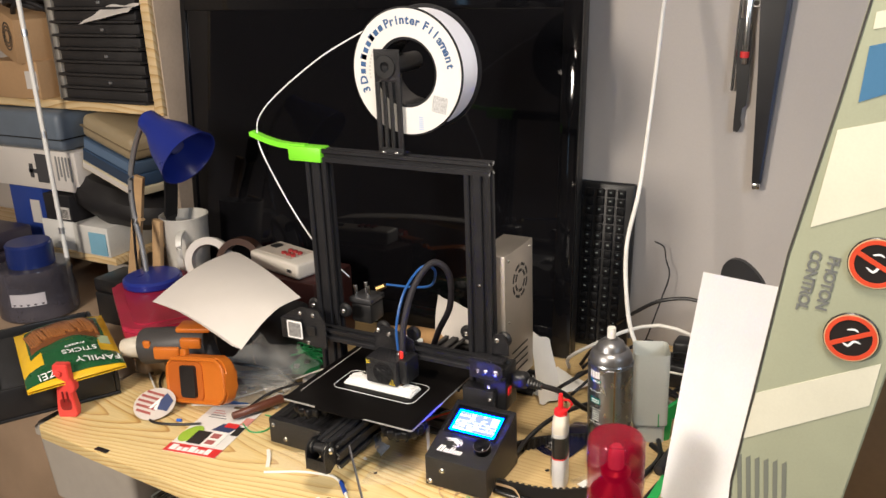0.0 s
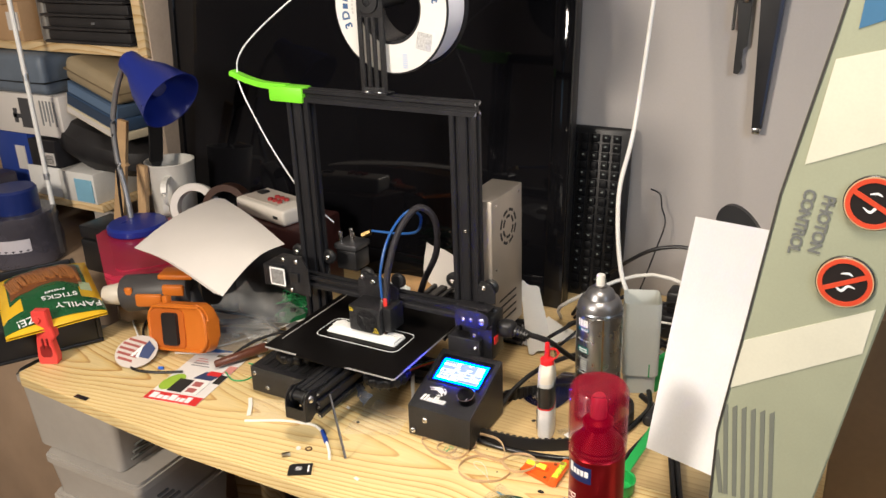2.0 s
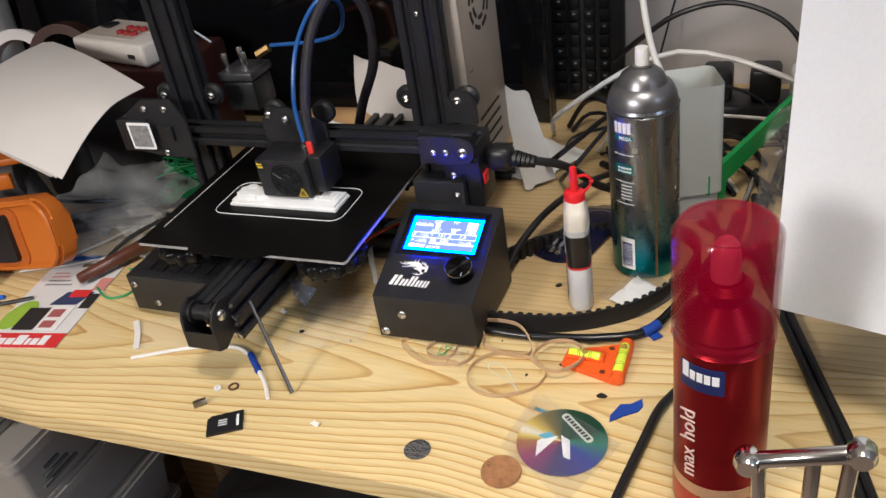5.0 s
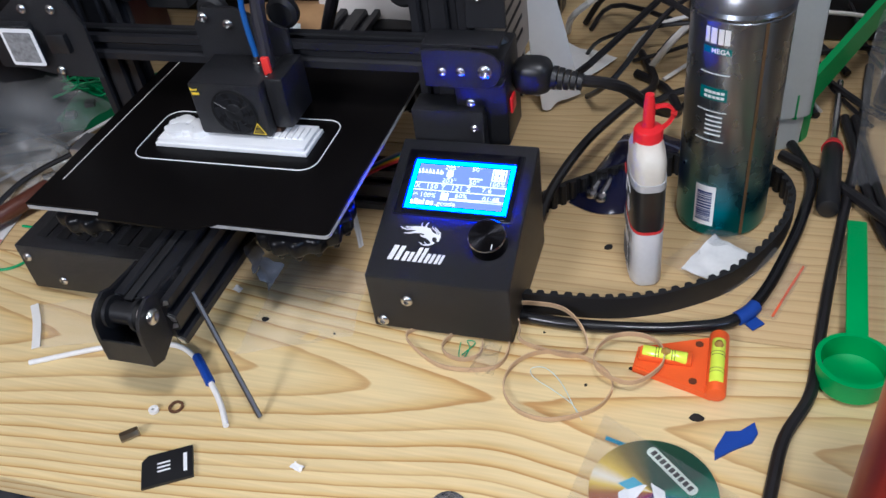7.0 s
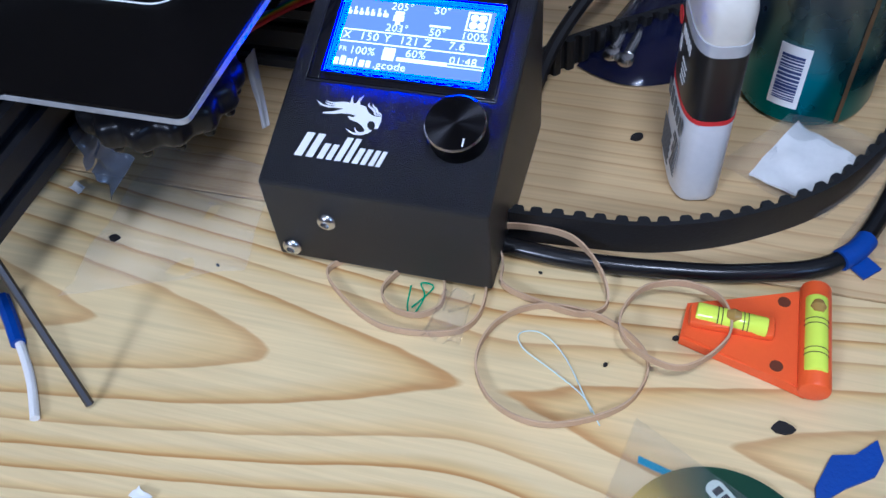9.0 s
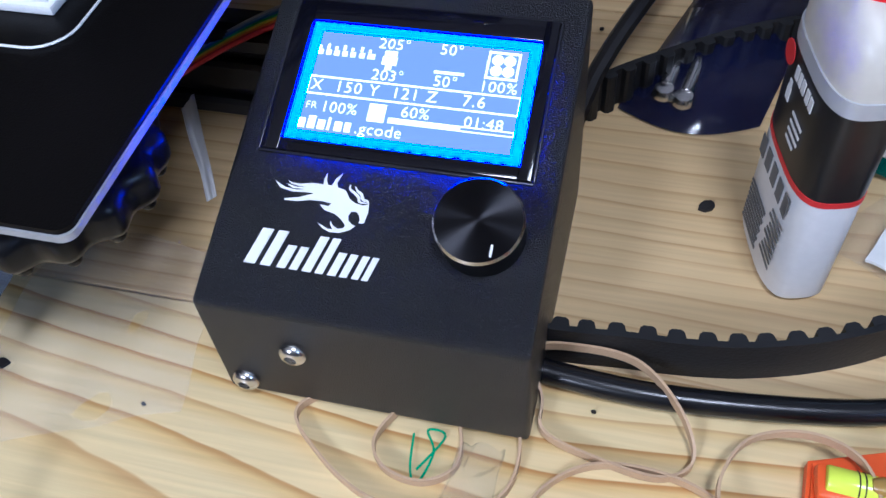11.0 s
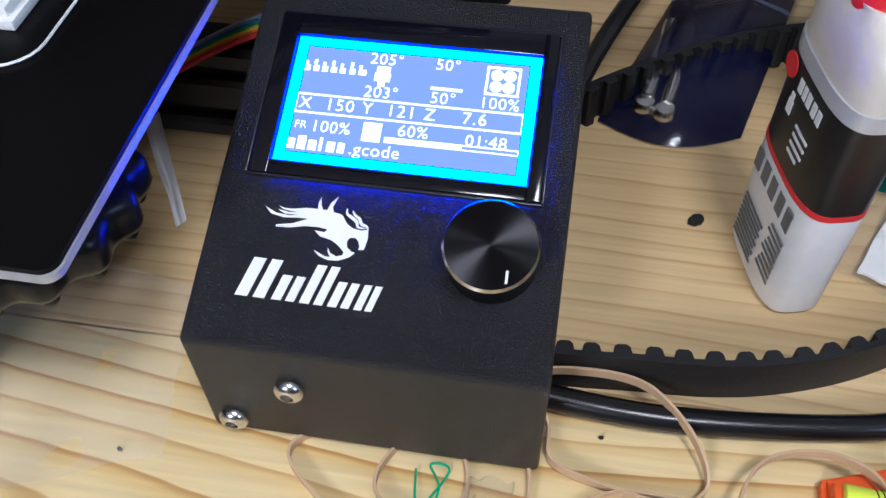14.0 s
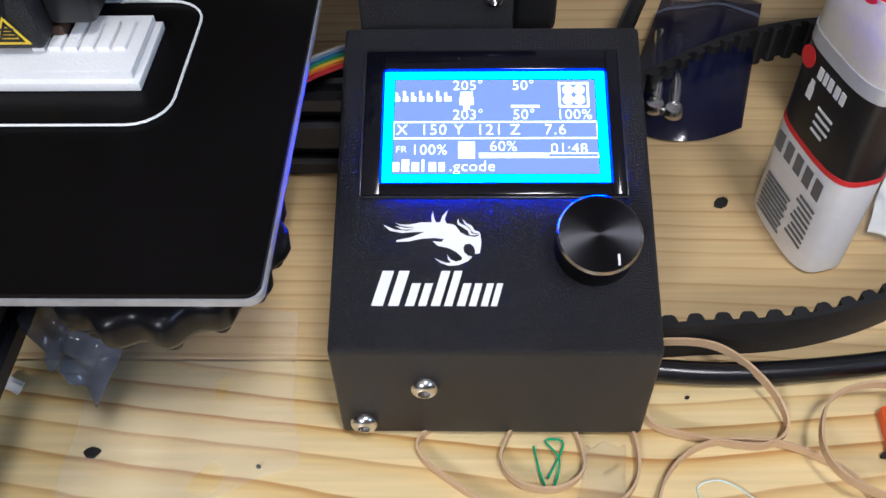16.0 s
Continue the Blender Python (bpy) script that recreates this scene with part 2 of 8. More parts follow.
def round_rect(x0, y0, x1, y1, r, n=5):
    out = []
    for cx, cy, a0 in ((x1 - r, y1 - r, 0), (x0 + r, y1 - r, 90), (x0 + r, y0 + r, 180), (x1 - r, y0 + r, 270)):
        for i in range(n + 1):
            a = math.radians(a0 + 90 * i / n)
            out.append((cx + r * math.cos(a), cy + r * math.sin(a)))
    return out


def sheet(bm, f, nu, nv, thick=0.0004):
    """A thin curved sheet f(u, v), with its own thickness."""
    P = [[Vector(f(i / nu, j / nv)) for j in range(nv + 1)] for i in range(nu + 1)]
    top, low = [], []
    for i in range(nu + 1):
        rt, rl = [], []
        for j in range(nv + 1):
            du = P[min(i + 1, nu)][j] - P[max(i - 1, 0)][j]
            dv = P[i][min(j + 1, nv)] - P[i][max(j - 1, 0)]
            n = du.cross(dv).normalized()
            rt.append(bm.verts.new(P[i][j]))
            rl.append(bm.verts.new(P[i][j] - n * thick))
        top.append(rt)
        low.append(rl)
    for i in range(nu):
        for j in range(nv):
            bm.faces.new((top[i][j], top[i + 1][j], top[i + 1][j + 1], top[i][j + 1]))
            bm.faces.new((low[i][j], low[i][j + 1], low[i + 1][j + 1], low[i + 1][j]))
    edge = [(i, 0) for i in range(nu)] + [(nu, j) for j in range(nv)] + [(i, nv) for i in range(nu, 0, -1)] + [(0, j) for j in range(nv, 0, -1)]
    for (a, b2), (c, d) in zip(edge, edge[1:] + edge[:1]):
        bm.faces.new((top[a][b2], low[a][b2], low[c][d], top[c][d]))
    return bm


def part(name, bm, mat, parent=None, label="", angle=35, m=None):
    bmesh.ops.recalc_face_normals(bm, faces=bm.faces)
    me = bpy.data.meshes.new(name)
    bm.to_mesh(me)
    bm.free()
    me.polygons.foreach_set("use_smooth", [True] * len(me.polygons))
    me.set_sharp_from_angle(angle=math.radians(angle))
    me.materials.append(mat)
    o = new(name, me)
    if parent:
        o.parent = parent
    if m is not None:
        o.matrix_local = m
    if label:
        o["label"] = label
    return o


def thing(name, label, category, m=None, group="", kind=""):
    o = new(name)
    o.empty_display_size = 0.02
    if m is not None:
        o.matrix_world = m
    return tagged(o, label, category, group, kind)


def solo(name, bm, mat, label, category, m=None, group="", kind="", angle=35):
    o = part(name, bm, mat, None, "", angle)
    if m is not None:
        o.matrix_world = m
    return tagged(o, label, category, group, kind)


def words(name, text, size, mat, parent, m, depth=0.0002, label="", shear=0.0, space=1.0, align="LEFT", bold=0.0):
    c = bpy.data.curves.new(name, "FONT")
    c.body, c.size, c.extrude, c.shear, c.space_character, c.align_x = text, size, depth, shear, space, align
    c.resolution_u, c.offset = 3, bold
    tmp = bpy.data.objects.new(name, c)
    me = bpy.data.meshes.new_from_object(tmp)
    bpy.data.objects.remove(tmp)
    me.materials.clear()
    me.materials.append(mat)
    o = new(name, me)
    if parent:
        o.parent = parent
    o.matrix_local = m
    if label:
        o["label"] = label
    return o


def bolt(parent, p, d, r=0.004, mat=None, name="screw"):
    """Button-head screw with a hex socket, at p facing d."""
    bm = B()
    rot = Vector(d).to_track_quat("Z", "Y").to_matrix().to_4x4()
    hexr = r * 0.42
    lathe(bm, [(r, 0), (r, r * 0.18), (r * 0.9, r * 0.42), (r * 0.66, r * 0.6), (hexr, r * 0.66), (hexr, r * 0.2), (0, r * 0.2)], 20, Matrix.Translation(p) @ rot)
    return part(name, bm, mat or STEEL, parent, "steel button-head screw", 50)


def slot_profile(nx, ny, c=0.02):
    """Outline of a slotted extrusion of nx by ny cells."""
    w, h = nx * c, ny * c
    out = []

    def side(n, f):
        for i in range(n):
            mid = (i + 0.5) * c
            for s, dep in ((-0.0046, 0), (-0.003, 0.0018), (-0.003, 0.0055), (0.003, 0.0055), (0.003, 0.0018), (0.0046, 0)):
                out.append(f(mid + s, dep))
    out.append((0, 0))
    side(nx, lambda s, d: (s, d))
    out.append((w, 0))
    side(ny, lambda s, d: (w - d, s))
    out.append((w, h))
    side(nx, lambda s, d: (w - s, h - d))
    out.append((0, h))
    side(ny, lambda s, d: (d, h - s))
    return out


def extrusion(name, nx, ny, L, m, parent, label="black slotted aluminium extrusion"):
    bm = B()
    prism(bm, slot_profile(nx, ny), L)
    o = part(name, bm, ANOD, parent, label, 30, m)
    bm = B()
    for i in range(nx):
        for j in range(ny):
            cx, cy = (i + 0.5) * 0.02, (j + 0.5) * 0.02
            for s in (1, -1):
                for q in (1, -1):
                    bm2 = [(cx + s * 0.0042, cy + q * 0.0042), (cx + s * 0.0088, cy + q * 0.0062), (cx + s * 0.0092, cy + q * 0.0092), (cx + s * 0.0062, cy + q * 0.0088)]
                    prism(bm, bm2 if s * q > 0 else bm2[::-1], 0.0006, None, L + 0.0002)
    part("cut_end", bm, ALU, o, "bare cut aluminium end")
    return o


# ---------- room ----------
WALL = M("painted_plasterboard", (0.43, 0.395, 0.37), 0.7, 0.0, 0.07, 2.5, 0.25, 260)
FLOORM = M("brown_concrete_floor", (0.30, 0.22, 0.16), 0.75, 0.0, 0.3, 3.0, 0.3, 60)
CEIL = M("white_ceiling_paint", (0.62, 0.58, 0.52), 0.8, 0.0, 0.05, 3.0)


def slab(name, x0, y0, z0, x1, y1, z1, mat, label):
    return tagged(part(name, box(B(), x0, y0, z0, x1, y1, z1), mat), label, name.split("_")[0], "", "structure")


slab("floor", -2.6, -2.8, -0.85, 2.4, 0.72, -0.75, FLOORM, "bare brown concrete floor of a workshop corner")
slab("wall_north", -2.6, 0.62, -0.75, 2.4, 0.72, 1.55, WALL, "off-white painted wall behind the workbench")
slab("wall_south", -2.6, -2.8, -0.75, 2.4, -2.7, 1.55, WALL, "off-white painted wall across the room")
slab("wall_west", -2.7, -2.8, -0.75, -2.6, 0.72, 1.55, WALL, "off-white painted side wall")
slab("wall_east", 2.4, -2.8, -0.75, 2.5, 0.72, 1.55, WALL, "off-white painted side wall")
slab("ceiling", -2.7, -2.8, 1.55, 2.5, 0.72, 1.6, CEIL, "plain painted ceiling over the workbench")

# narrow window across the room, bright with daylight
win = thing("window_1", "narrow white-framed window in the far wall, pale daylight outside", "window", None, "", "structure")
for a in ((-1.19, 0.05, -1.16, 1.05), (-1.06, 0.05, -1.03, 1.05), (-1.16, 0.05, -1.06, 0.08), (-1.16, 1.02, -1.06, 1.05), (-1.16, 0.55, -1.06, 0.565)):
    part("window_frame", box(B(), a[0], -2.699, a[1], a[2], -2.66, a[3], 0.003), WHITEPL, win)
DAY = glow("pale_daylight", (0.40, 0.70, 1.0), 1.2)
for z0, z1 in ((0.081, 0.549), (0.566, 1.019)):
    part("pane", box(B(), -1.159, -2.698, z0, -1.061, -2.69, z1), DAY, win)

# workbench
bench = thing("workbench", "varnished pine plank workbench against the wall", "workbench")
for y0, y1 in ((-0.167, 0.0311), (0.0315, 0.225), (0.226, 0.42), (0.421, 0.615)):
    if y0 < 0:
        front = prism(B(), [(-0.688, -0.139), (-0.30, -0.167), (1.05, -0.167), (1.05, y1), (-0.70, y1), (-0.70, -0.13)], 0.02, None, -0.02)
        bmesh.ops.bevel(front, geom=front.edges[:], offset=0.0012, segments=2, affect="EDGES")
        part("plank", front, PINE, bench)
    else:
        part("plank", box(B(), -0.70, y0, -0.02, 1.05, y1, 0.0, 0.0007), PINE_B, bench)
for x, ys in ((-0.58, (0.2, 0.52)), (0.95, (-0.11, 0.5))):
    for y in ys:
        part("leg", box(B(), x, y, -0.749, x + 0.07, y + 0.07, -0.021, 0.003), PINE2, bench)
part("apron", box(B(), -0.50, 0.50, -0.13, 0.94, 0.535, -0.021, 0.002), PINE2, bench)

# ---------- 3D printer ----------
PR = thing("printer", "black open-frame filament printer standing on the workbench, printing", "3d printer")
extrusion("upright", 2, 1, 0.392, pose(-0.288, 0.14, 0.045), PR)
extrusion("upright", 2, 1, 0.392, pose(-0.003, 0.14, 0.045), PR)
TOPM = Matrix(((0, 0, 1, -0.288), (1, 0, 0, 0.14), (0, 1, 0, 0.4372), (0, 0, 0, 1)))
extrusion("top_bar", 1, 1, 0.325, TOPM, PR)
extrusion("gantry_beam", 1, 1, 0.33, Matrix(((0, 0, 1, -0.285), (1, 0, 0, 0.114), (0, 1, 0, 0.1395), (0, 0, 0, 1))), PR)
YM = Matrix(((1, 0, 0, -0.1435), (0, 0, -1, 0.33), (0, 1, 0, 0.044), (0, 0, 0, 1)))
extrusion("bed_beam", 2, 2, 0.405, YM, PR)
for y in (0.125, 0.31):
    extrusion("base_beam", 1, 2, 0.31, Matrix(((0, 0, 1, -0.28), (1, 0, 0, y), (0, 1, 0, 0.003), (0, 0, 0, 1))), PR)

# tensioner at the front end of the bed beam
bm = B()
for x in (-0.1465, -0.1145):
    prism(bm, [(-0.082, 0.091), (-0.090, 0.0885), (-0.096, 0.084), (-0.099, 0.077), (-0.1, 0.066), (-0.1, 0.048), (-0.09, 0.044), (-0.05, 0.063), (-0.045, 0.084), (-0.074, 0.087)], 0.0025, Matrix(((0, 0, 1, x), (1, 0, 0, 0), (0, 1, 0, 0), (0, 0, 0, 1))))
prism(bm, [(-0.0985, 0.066), (-0.0998, 0.066), (-0.0998, 0.048), (-0.090, 0.0442), (-0.075, 0.051), (-0.075, 0.053), (-0.09, 0.0465), (-0.0985, 0.0495)], 0.0295, Matrix(((0, 0, 1, -0.144), (1, 0, 0, 0), (0, 1, 0, 0), (0, 0, 0, 1))))
tens = part("belt_tensioner", bm, BLACKMET, PR)
part("pulley", lathe(B(), [(0, -0.011), (0.0105, -0.011), (0.0105, -0.0085), (0.0072, -0.008), (0.0072, 0.008), (0.0105, 0.0085), (0.0105, 0.011), (0, 0.011)], 28, pose(-0.1293, -0.0855, 0.0785, 0, 90)), BLACKPL, tens)
part("bush", lathe(B(), [(0, -0.0145), (0.006, -0.0145), (0.006, 0.0145), (0, 0.0145)], 20, pose(-0.1293, -0.0855, 0.0785, 0, 90)), WHITEPL, tens)
bolt(tens, (-0.1118, -0.0855, 0.0785), (1, 0, 0), 0.0058)
bolt(tens, (-0.1118, -0.064, 0.068), (1, 0, 0), 0.0034)
bolt(tens, (-0.1118, -0.05, 0.077), (1, 0, 0), 0.0034)
part("drive_belt", box(B(), -0.1323, -0.08, 0.0845, -0.1263, 0.1, 0.0858, 0.0003), RUBBER, PR)

# electronics housing left of the beam
bm = B()
box(bm, -0.288, -0.012, 0.008, -0.15, 0.12, 0.051, 0.0012)
hous = part("electronics_housing", bm, BLACKMET, PR, "black sheet steel electronics housing")
bolt(hous, (-0.279, -0.0125, 0.041), (0, -1, 0), 0.0038)
bolt(hous, (-0.256, -0.0125, 0.020), (0, -1, 0), 0.0038)
bm = B()
for i in range(6):
    box(bm, -0.275 + i * 0.018, 0.0, 0.0515, -0.266 + i * 0.018, 0.05, 0.0522)
part("vent_slot", bm, RUBBER, hous)

# heated bed
BX0, BX1, BY0, BY1, BZ = -0.2485, -0.0160, -0.018, 0.217, 0.0995
bed = part("bed_plate", prism(B(), round_rect(BX0, BY0, BX1, BY1, 0.004), 0.0022, None, BZ - 0.004), M("milky_plate_edge", (0.38, 0.38, 0.38), 0.45, 0.2, 0.3, 60), PR, "pale aluminium bed plate edge")
SHEETM = M("black_build_surface", (0.0042, 0.0036, 0.0035), 0.33, 0.0, 0.5, 9, 0.1, 1500, spec=0.11)
bm = B()
prism(bm, [(BX0 + .001, BY1 - .001), (BX0 + .001, BY0 + .001), (BX0 + .062, BY0 + .001), (BX0 + .066, BY0 - .007), (BX0 + .13, BY0 - .009), (BX0 + .142, BY0 - .006), (BX0 + .154, BY0 + .0006)] + [(BX1 - .0046 + .004 * math.cos(math.radians(a)), BY0 + .0046 + .004 * math.sin(math.radians(a))) for a in (270, 285, 300, 315, 330, 345, 360)] + [(BX1 - .0006, BY1 - .001)], 0.0016, None, BZ - 0.0017)
part("build_sheet", bm, SHEETM, bed, "black build sheet with a front tab")
part("clip_line", box(B(), BX0 + 0.012, BY0 + 0.03, BZ + 0.0001, BX0 + 0.0129, BY1 - 0.01, BZ + 0.0004), PAPER, bed)
WHEELPL = M("wheel_plastic", (0.006, 0.006, 0.007), 0.3, 0.0, 0.2, 30, spec=0.22)


def scalloped(rows, n=126, lobes=14):
    """A round grip with a wavy rim: rows of radius, wave depth and height, from the bottom up."""
    bm = B()
    rings = []
    for r, wave, z in rows:
        ring = []
        for i in range(n):
            a = 2 * math.pi * i / n
            q = r + wave * math.cos(lobes * a)
            ring.append(bm.verts.new((q * math.cos(a), q * math.sin(a), z)))
        rings.append(ring)
    for a, c in zip(rings, rings[1:]):
        for i in range(n):
            bm.faces.new((a[i], a[(i + 1) % n], c[(i + 1) % n], c[i]))
    bm.faces.new(rings[0][::-1])
    bm.faces.new(rings[-1])
    return bm


for sx, sy in ((BX1 - 0.036, BY0 + 0.0355), (BX0 + 0.036, BY0 + 0.0355), (BX1 - 0.0375, BY1 - 0.033), (BX0 + 0.0375, BY1 - 0.033)):
    bm = scalloped([(0.025, 0.0, -0.004), (0.0298, 0.0012, -0.0035), (0.0325, 0.0015, -0.0015), (0.0336, 0.0017, 0.001), (0.0338, 0.0017, 0.007), (0.0330, 0.0016, 0.0095), (0.0308, 0.001, 0.011), (0.012, 0.0, 0.0115)])
    cyl(bm, (0, 0, -0.010), (0, 0, -0.004), 0.011)
    w = part("levelling_wheel", bm, WHEELPL, bed, "black scalloped levelling wheel", 50, pose(sx, sy, 0.0755))
    bm = B()
    for i in range(14):
        a = 2 * math.pi * i / 14
        lathe(bm, [(0.0026, 0), (0.0026, 0.0014), (0.0020, 0.0024), (0.001, 0.003), (0, 0.0031)], 12, pose(0.0296 * math.cos(a), 0.0296 * math.sin(a), -0.0034, 180))
    part("grip_stud", bm, WHEELPL, w, "", 60)
    part("spring", sweep(B(), [(0.004 * math.cos(k), 0.004 * math.sin(k), 0.011 + k * 0.0002) for k in np.arange(0, 30, 0.7)], 0.0006, 5, k=2), STEEL, w)
bm = B()
box(bm, -0.225, 0.03, 0.083, -0.032, 0.16, 0.0865, 0.0005)
part("bed_carriage", bm, ALU, bed)
for y in (0.03, 0.15):
    for x in (-0.158, -0.089):
        part("carriage_wheel", lathe(B(), [(0, -0.005), (0.009, -0.005), (0.012, -0.0025), (0.012, 0.0025), (0.009, 0.005), (0, 0.005)], 20, pose(x, y, 0.068)), BLACKPL, bed)

# print head on its carriage
head = part("hotend_cover", box(B(), -0.149, 0.069, 0.108, -0.093, 0.112, 0.1495, 0.0015), BLACKMET, PR, "black sheet steel hotend cover")
FX, FZ = -0.117, 0.1275
bm = B()
for r0, r1 in ((0.0155, 0.0165), (0.0105, 0.0115), (0.0055, 0.0062)):
    lathe(bm, [(r0, 0), (r1, 0), (r1, 0.0009), (r0, 0.0009), (r0, 0)], 36, pose(FX, 0.0688, FZ, 90))
for k in range(3):
    a = math.radians(30 + 120 * k)
    cyl(bm, (FX, 0.0682, FZ), (FX + 0.016 * math.cos(a), 0.0682, FZ + 0.016 * math.sin(a)), 0.0007, None, 6)
part("fan_guard", bm, BLACKPL, head)
part("fan_well", lathe(B(), [(0.0182, 0), (0.0181, 0.0002), (0, 0.0002)], 36, pose(FX, 0.0689, FZ, 90)), M("fan_shadow_black", (0.003, 0.003, 0.003), 0.6), head)
for k in range(7):
    a0 = 2 * math.pi * k / 7
    poly = [(r * math.cos(a0 + w_), r * math.sin(a0 + w_)) for r, w_ in ((0.0075, 0.0), (0.012, 0.12), (0.0165, 0.30), (0.0165, 0.85), (0.012, 0.72), (0.0075, 0.6))]
    part("fan_blade", prism(B(), poly, 0.0004, pose(FX, 0.0686, FZ, 90) @ pose(0, 0, 0, 0, 0, 0)), M("fan_blade_plastic", (0.016, 0.016, 0.018), 0.3), head)
part("fan_hub", lathe(B(), [(0.0072, 0), (0.0072, 0.0006), (0.0064, 0.001), (0, 0.001)], 28, pose(FX, 0.0686, FZ, 90)), BLACKPL, head)
TRI = [(-0.0055, -0.004), (0.0055, -0.004), (0, 0.0055)]
part("warning_label", prism(B(), TRI, 0.0003, pose(-0.1015, 0.0688, 0.1145, 90)), YELINK, head, "yellow triangular heat warning label")
bm = B()
prism(bm, [(x * 0.8, y * 0.8) for x, y in ((-0.005, -0.0037), (-0.0042, -0.0037), (0.0004, 0.0044), (0, 0.0052))], 0.0003, pose(-0.1015, 0.0684, 0.1145, 90))
prism(bm, [(x * 0.8, y * 0.8) for x, y in ((0.005, -0.0037), (0, 0.0052), (-0.0004, 0.0044), (0.0042, -0.0037))], 0.0003, pose(-0.1015, 0.0684, 0.1145, 90))
box(bm, -0.1048, 0.068, 0.1117, -0.0982, 0.0684, 0.1124)
for k in range(3):
    box(bm, -0.1035, 0.068, 0.1132 + k * 0.0012, -0.0995, 0.0684, 0.1138 + k * 0.0012)
part("warning_symbol", bm, PAPERINK, head)
bm = B()
prism(bm, [(-0.003, 0), (0.002, 0.0003), (0.003, 0.0018), (-0.001, 0.0012), (-0.0032, 0.0026)], 0.0003, pose(-0.1445, 0.0688, 0.1437, 90))
box(bm, -0.147, 0.0685, 0.1405, -0.1412, 0.0689, 0.1424)
part("maker_mark", bm, YELINK, head)
part("blower_fan", box(B(), -0.0925, 0.076, 0.112, -0.078, 0.113, 0.1515, 0.002), BLACKPL, head)
part("nozzle_block", box(B(), -0.104, 0.078, 0.1035, -0.090, 0.094, 0.1105, 0.0012), M("sooty_heater_block", (0.10, 0.06, 0.04), 0.5, 0.5), head)
part("tape_flag", box(B(), -0.095, 0.084, 0.1495, -0.089, 0.087, 0.163, 0.0008), M("red_tape", (0.75, 0.04, 0.03), 0.4), head)
part("tube_coupler", lathe(B(), [(0.004, 0), (0.004, 0.006), (0.0028, 0.0065), (0.0028, 0.011), (0, 0.011)], 14, pose(-0.102, 0.092, 0.1495)), STEEL, head)
carr = part("print_carriage", prism(B(), [(-0.158, 0.135), (-0.158, 0.172), (-0.148, 0.186), (-0.124, 0.186), (-0.085, 0.17), (-0.085, 0.135)], 0.003, pose(0, 0.114, 0, 90)), BLACKMET, PR)
for x, z in ((-0.148, 0.179), (-0.129, 0.174)):
    bolt(carr, (x, 0.11, z), (0, -1, 0), 0.0044)
for x in (-0.148, -0.092):
    part("carriage_wheel", lathe(B(), [(0, -0.005), (0.009, -0.005), (0.012, -0.0025), (0.012, 0.0025), (0.009, 0.005), (0, 0.005)], 22, pose(x, 0.125, 0.177, 90)), BLACKPL, carr)
part("umbilical", sweep(B(), [(-0.095, 0.092, 0.150), (-0.097, 0.105, 0.20), (-0.09, 0.13, 0.255), (-0.07, 0.155, 0.288), (-0.05, 0.17, 0.268), (-0.055, 0.18, 0.21), (-0.09, 0.2, 0.15), (-0.12, 0.22, 0.09)], 0.0052, 10), M("braided_black_sleeve", (0.014, 0.012, 0.016), 0.55, 0, 0.4, 200, 0.6, 1200), PR, "black braided cable sleeve")
BLUETUBE = M("blue_tube", (0.02, 0.09, 0.30), 0.3)
part("feed_tube", sweep(B(), [(-0.102, 0.092, 0.160), (-0.107, 0.1, 0.20), (-0.101, 0.12, 0.25), (-0.083, 0.145, 0.283), (-0.072, 0.165, 0.272), (-0.09, 0.185, 0.238), (-0.13, 0.2, 0.222), (-0.19, 0.205, 0.216)], 0.0021, 8), BLUETUBE, PR, "blue feed tube")

# gantry ends
bm = B()
prism(bm, [(-0.335, 0.137), (-0.335, 0.172), (-0.30, 0.195), (-0.262, 0.195), (-0.25, 0.172), (-0.25, 0.128), (-0.29, 0.128)], 0.003, pose(0, 0.108, 0, 90))
box(bm, -0.337, 0.098, 0.137, -0.297, 0.135, 0.174, 0.002)
gl = part("left_gantry_plate", bm, BLACKMET, PR)
part("sticker", prism(B(), round_rect(-0.323, 0.1405, -0.292, 0.1715, 0.002), 0.0006, pose(0, 0.0978, 0, 90)), WHITEINK, gl, "white square sticker with rounded corners")
part("sticker_print", prism(B(), round_rect(-0.320, 0.1435, -0.295, 0.1685, 0.001), 0.0003, pose(0, 0.0971, 0, 90)), M("grey_print_blur", (0.22, 0.22, 0.22), 0.6, 0, 0.5, 260), gl)
for x, z in ((-0.286, 0.134), (-0.272, 0.185), (-0.298, 0.185)):
    bolt(gl, (x, 0.104, z), (0, -1, 0), 0.0042)
part("limit_switch", box(B(), -0.285, 0.1, 0.15, -0.268, 0.112, 0.166, 0.001), BLACKPL, gl)
bm = B()
prism(bm, [(0.012, 0.1305), (0.055, 0.1305), (0.063, 0.134), (0.067, 0.1405), (0.067, 0.149), (0.063, 0.1555), (0.055, 0.159), (0.012, 0.159)], 0.0025, pose(0, 0.1135, 0, 90))
bmesh.ops.bevel(bm, geom=[e for e in bm.edges if abs(e.verts[0].co.y - e.verts[1].co.y) < 1e-6 and e.verts[0].co.y < 0.112], offset=0.0006, segments=1, affect="EDGES")
box(bm, 0.012, 0.1138, 0.1595, 0.066, 0.135, 0.162, 0.0006)
box(bm, 0.012, 0.1138, 0.1295, 0.066, 0.135, 0.132, 0.0006)
prism(bm, [(0.0385, 0.163), (0.066, 0.163), (0.066, 0.182), (0.058, 0.196), (0.044, 0.196), (0.0385, 0.188)], 0.003, pose(0, 0.139, 0, 90))
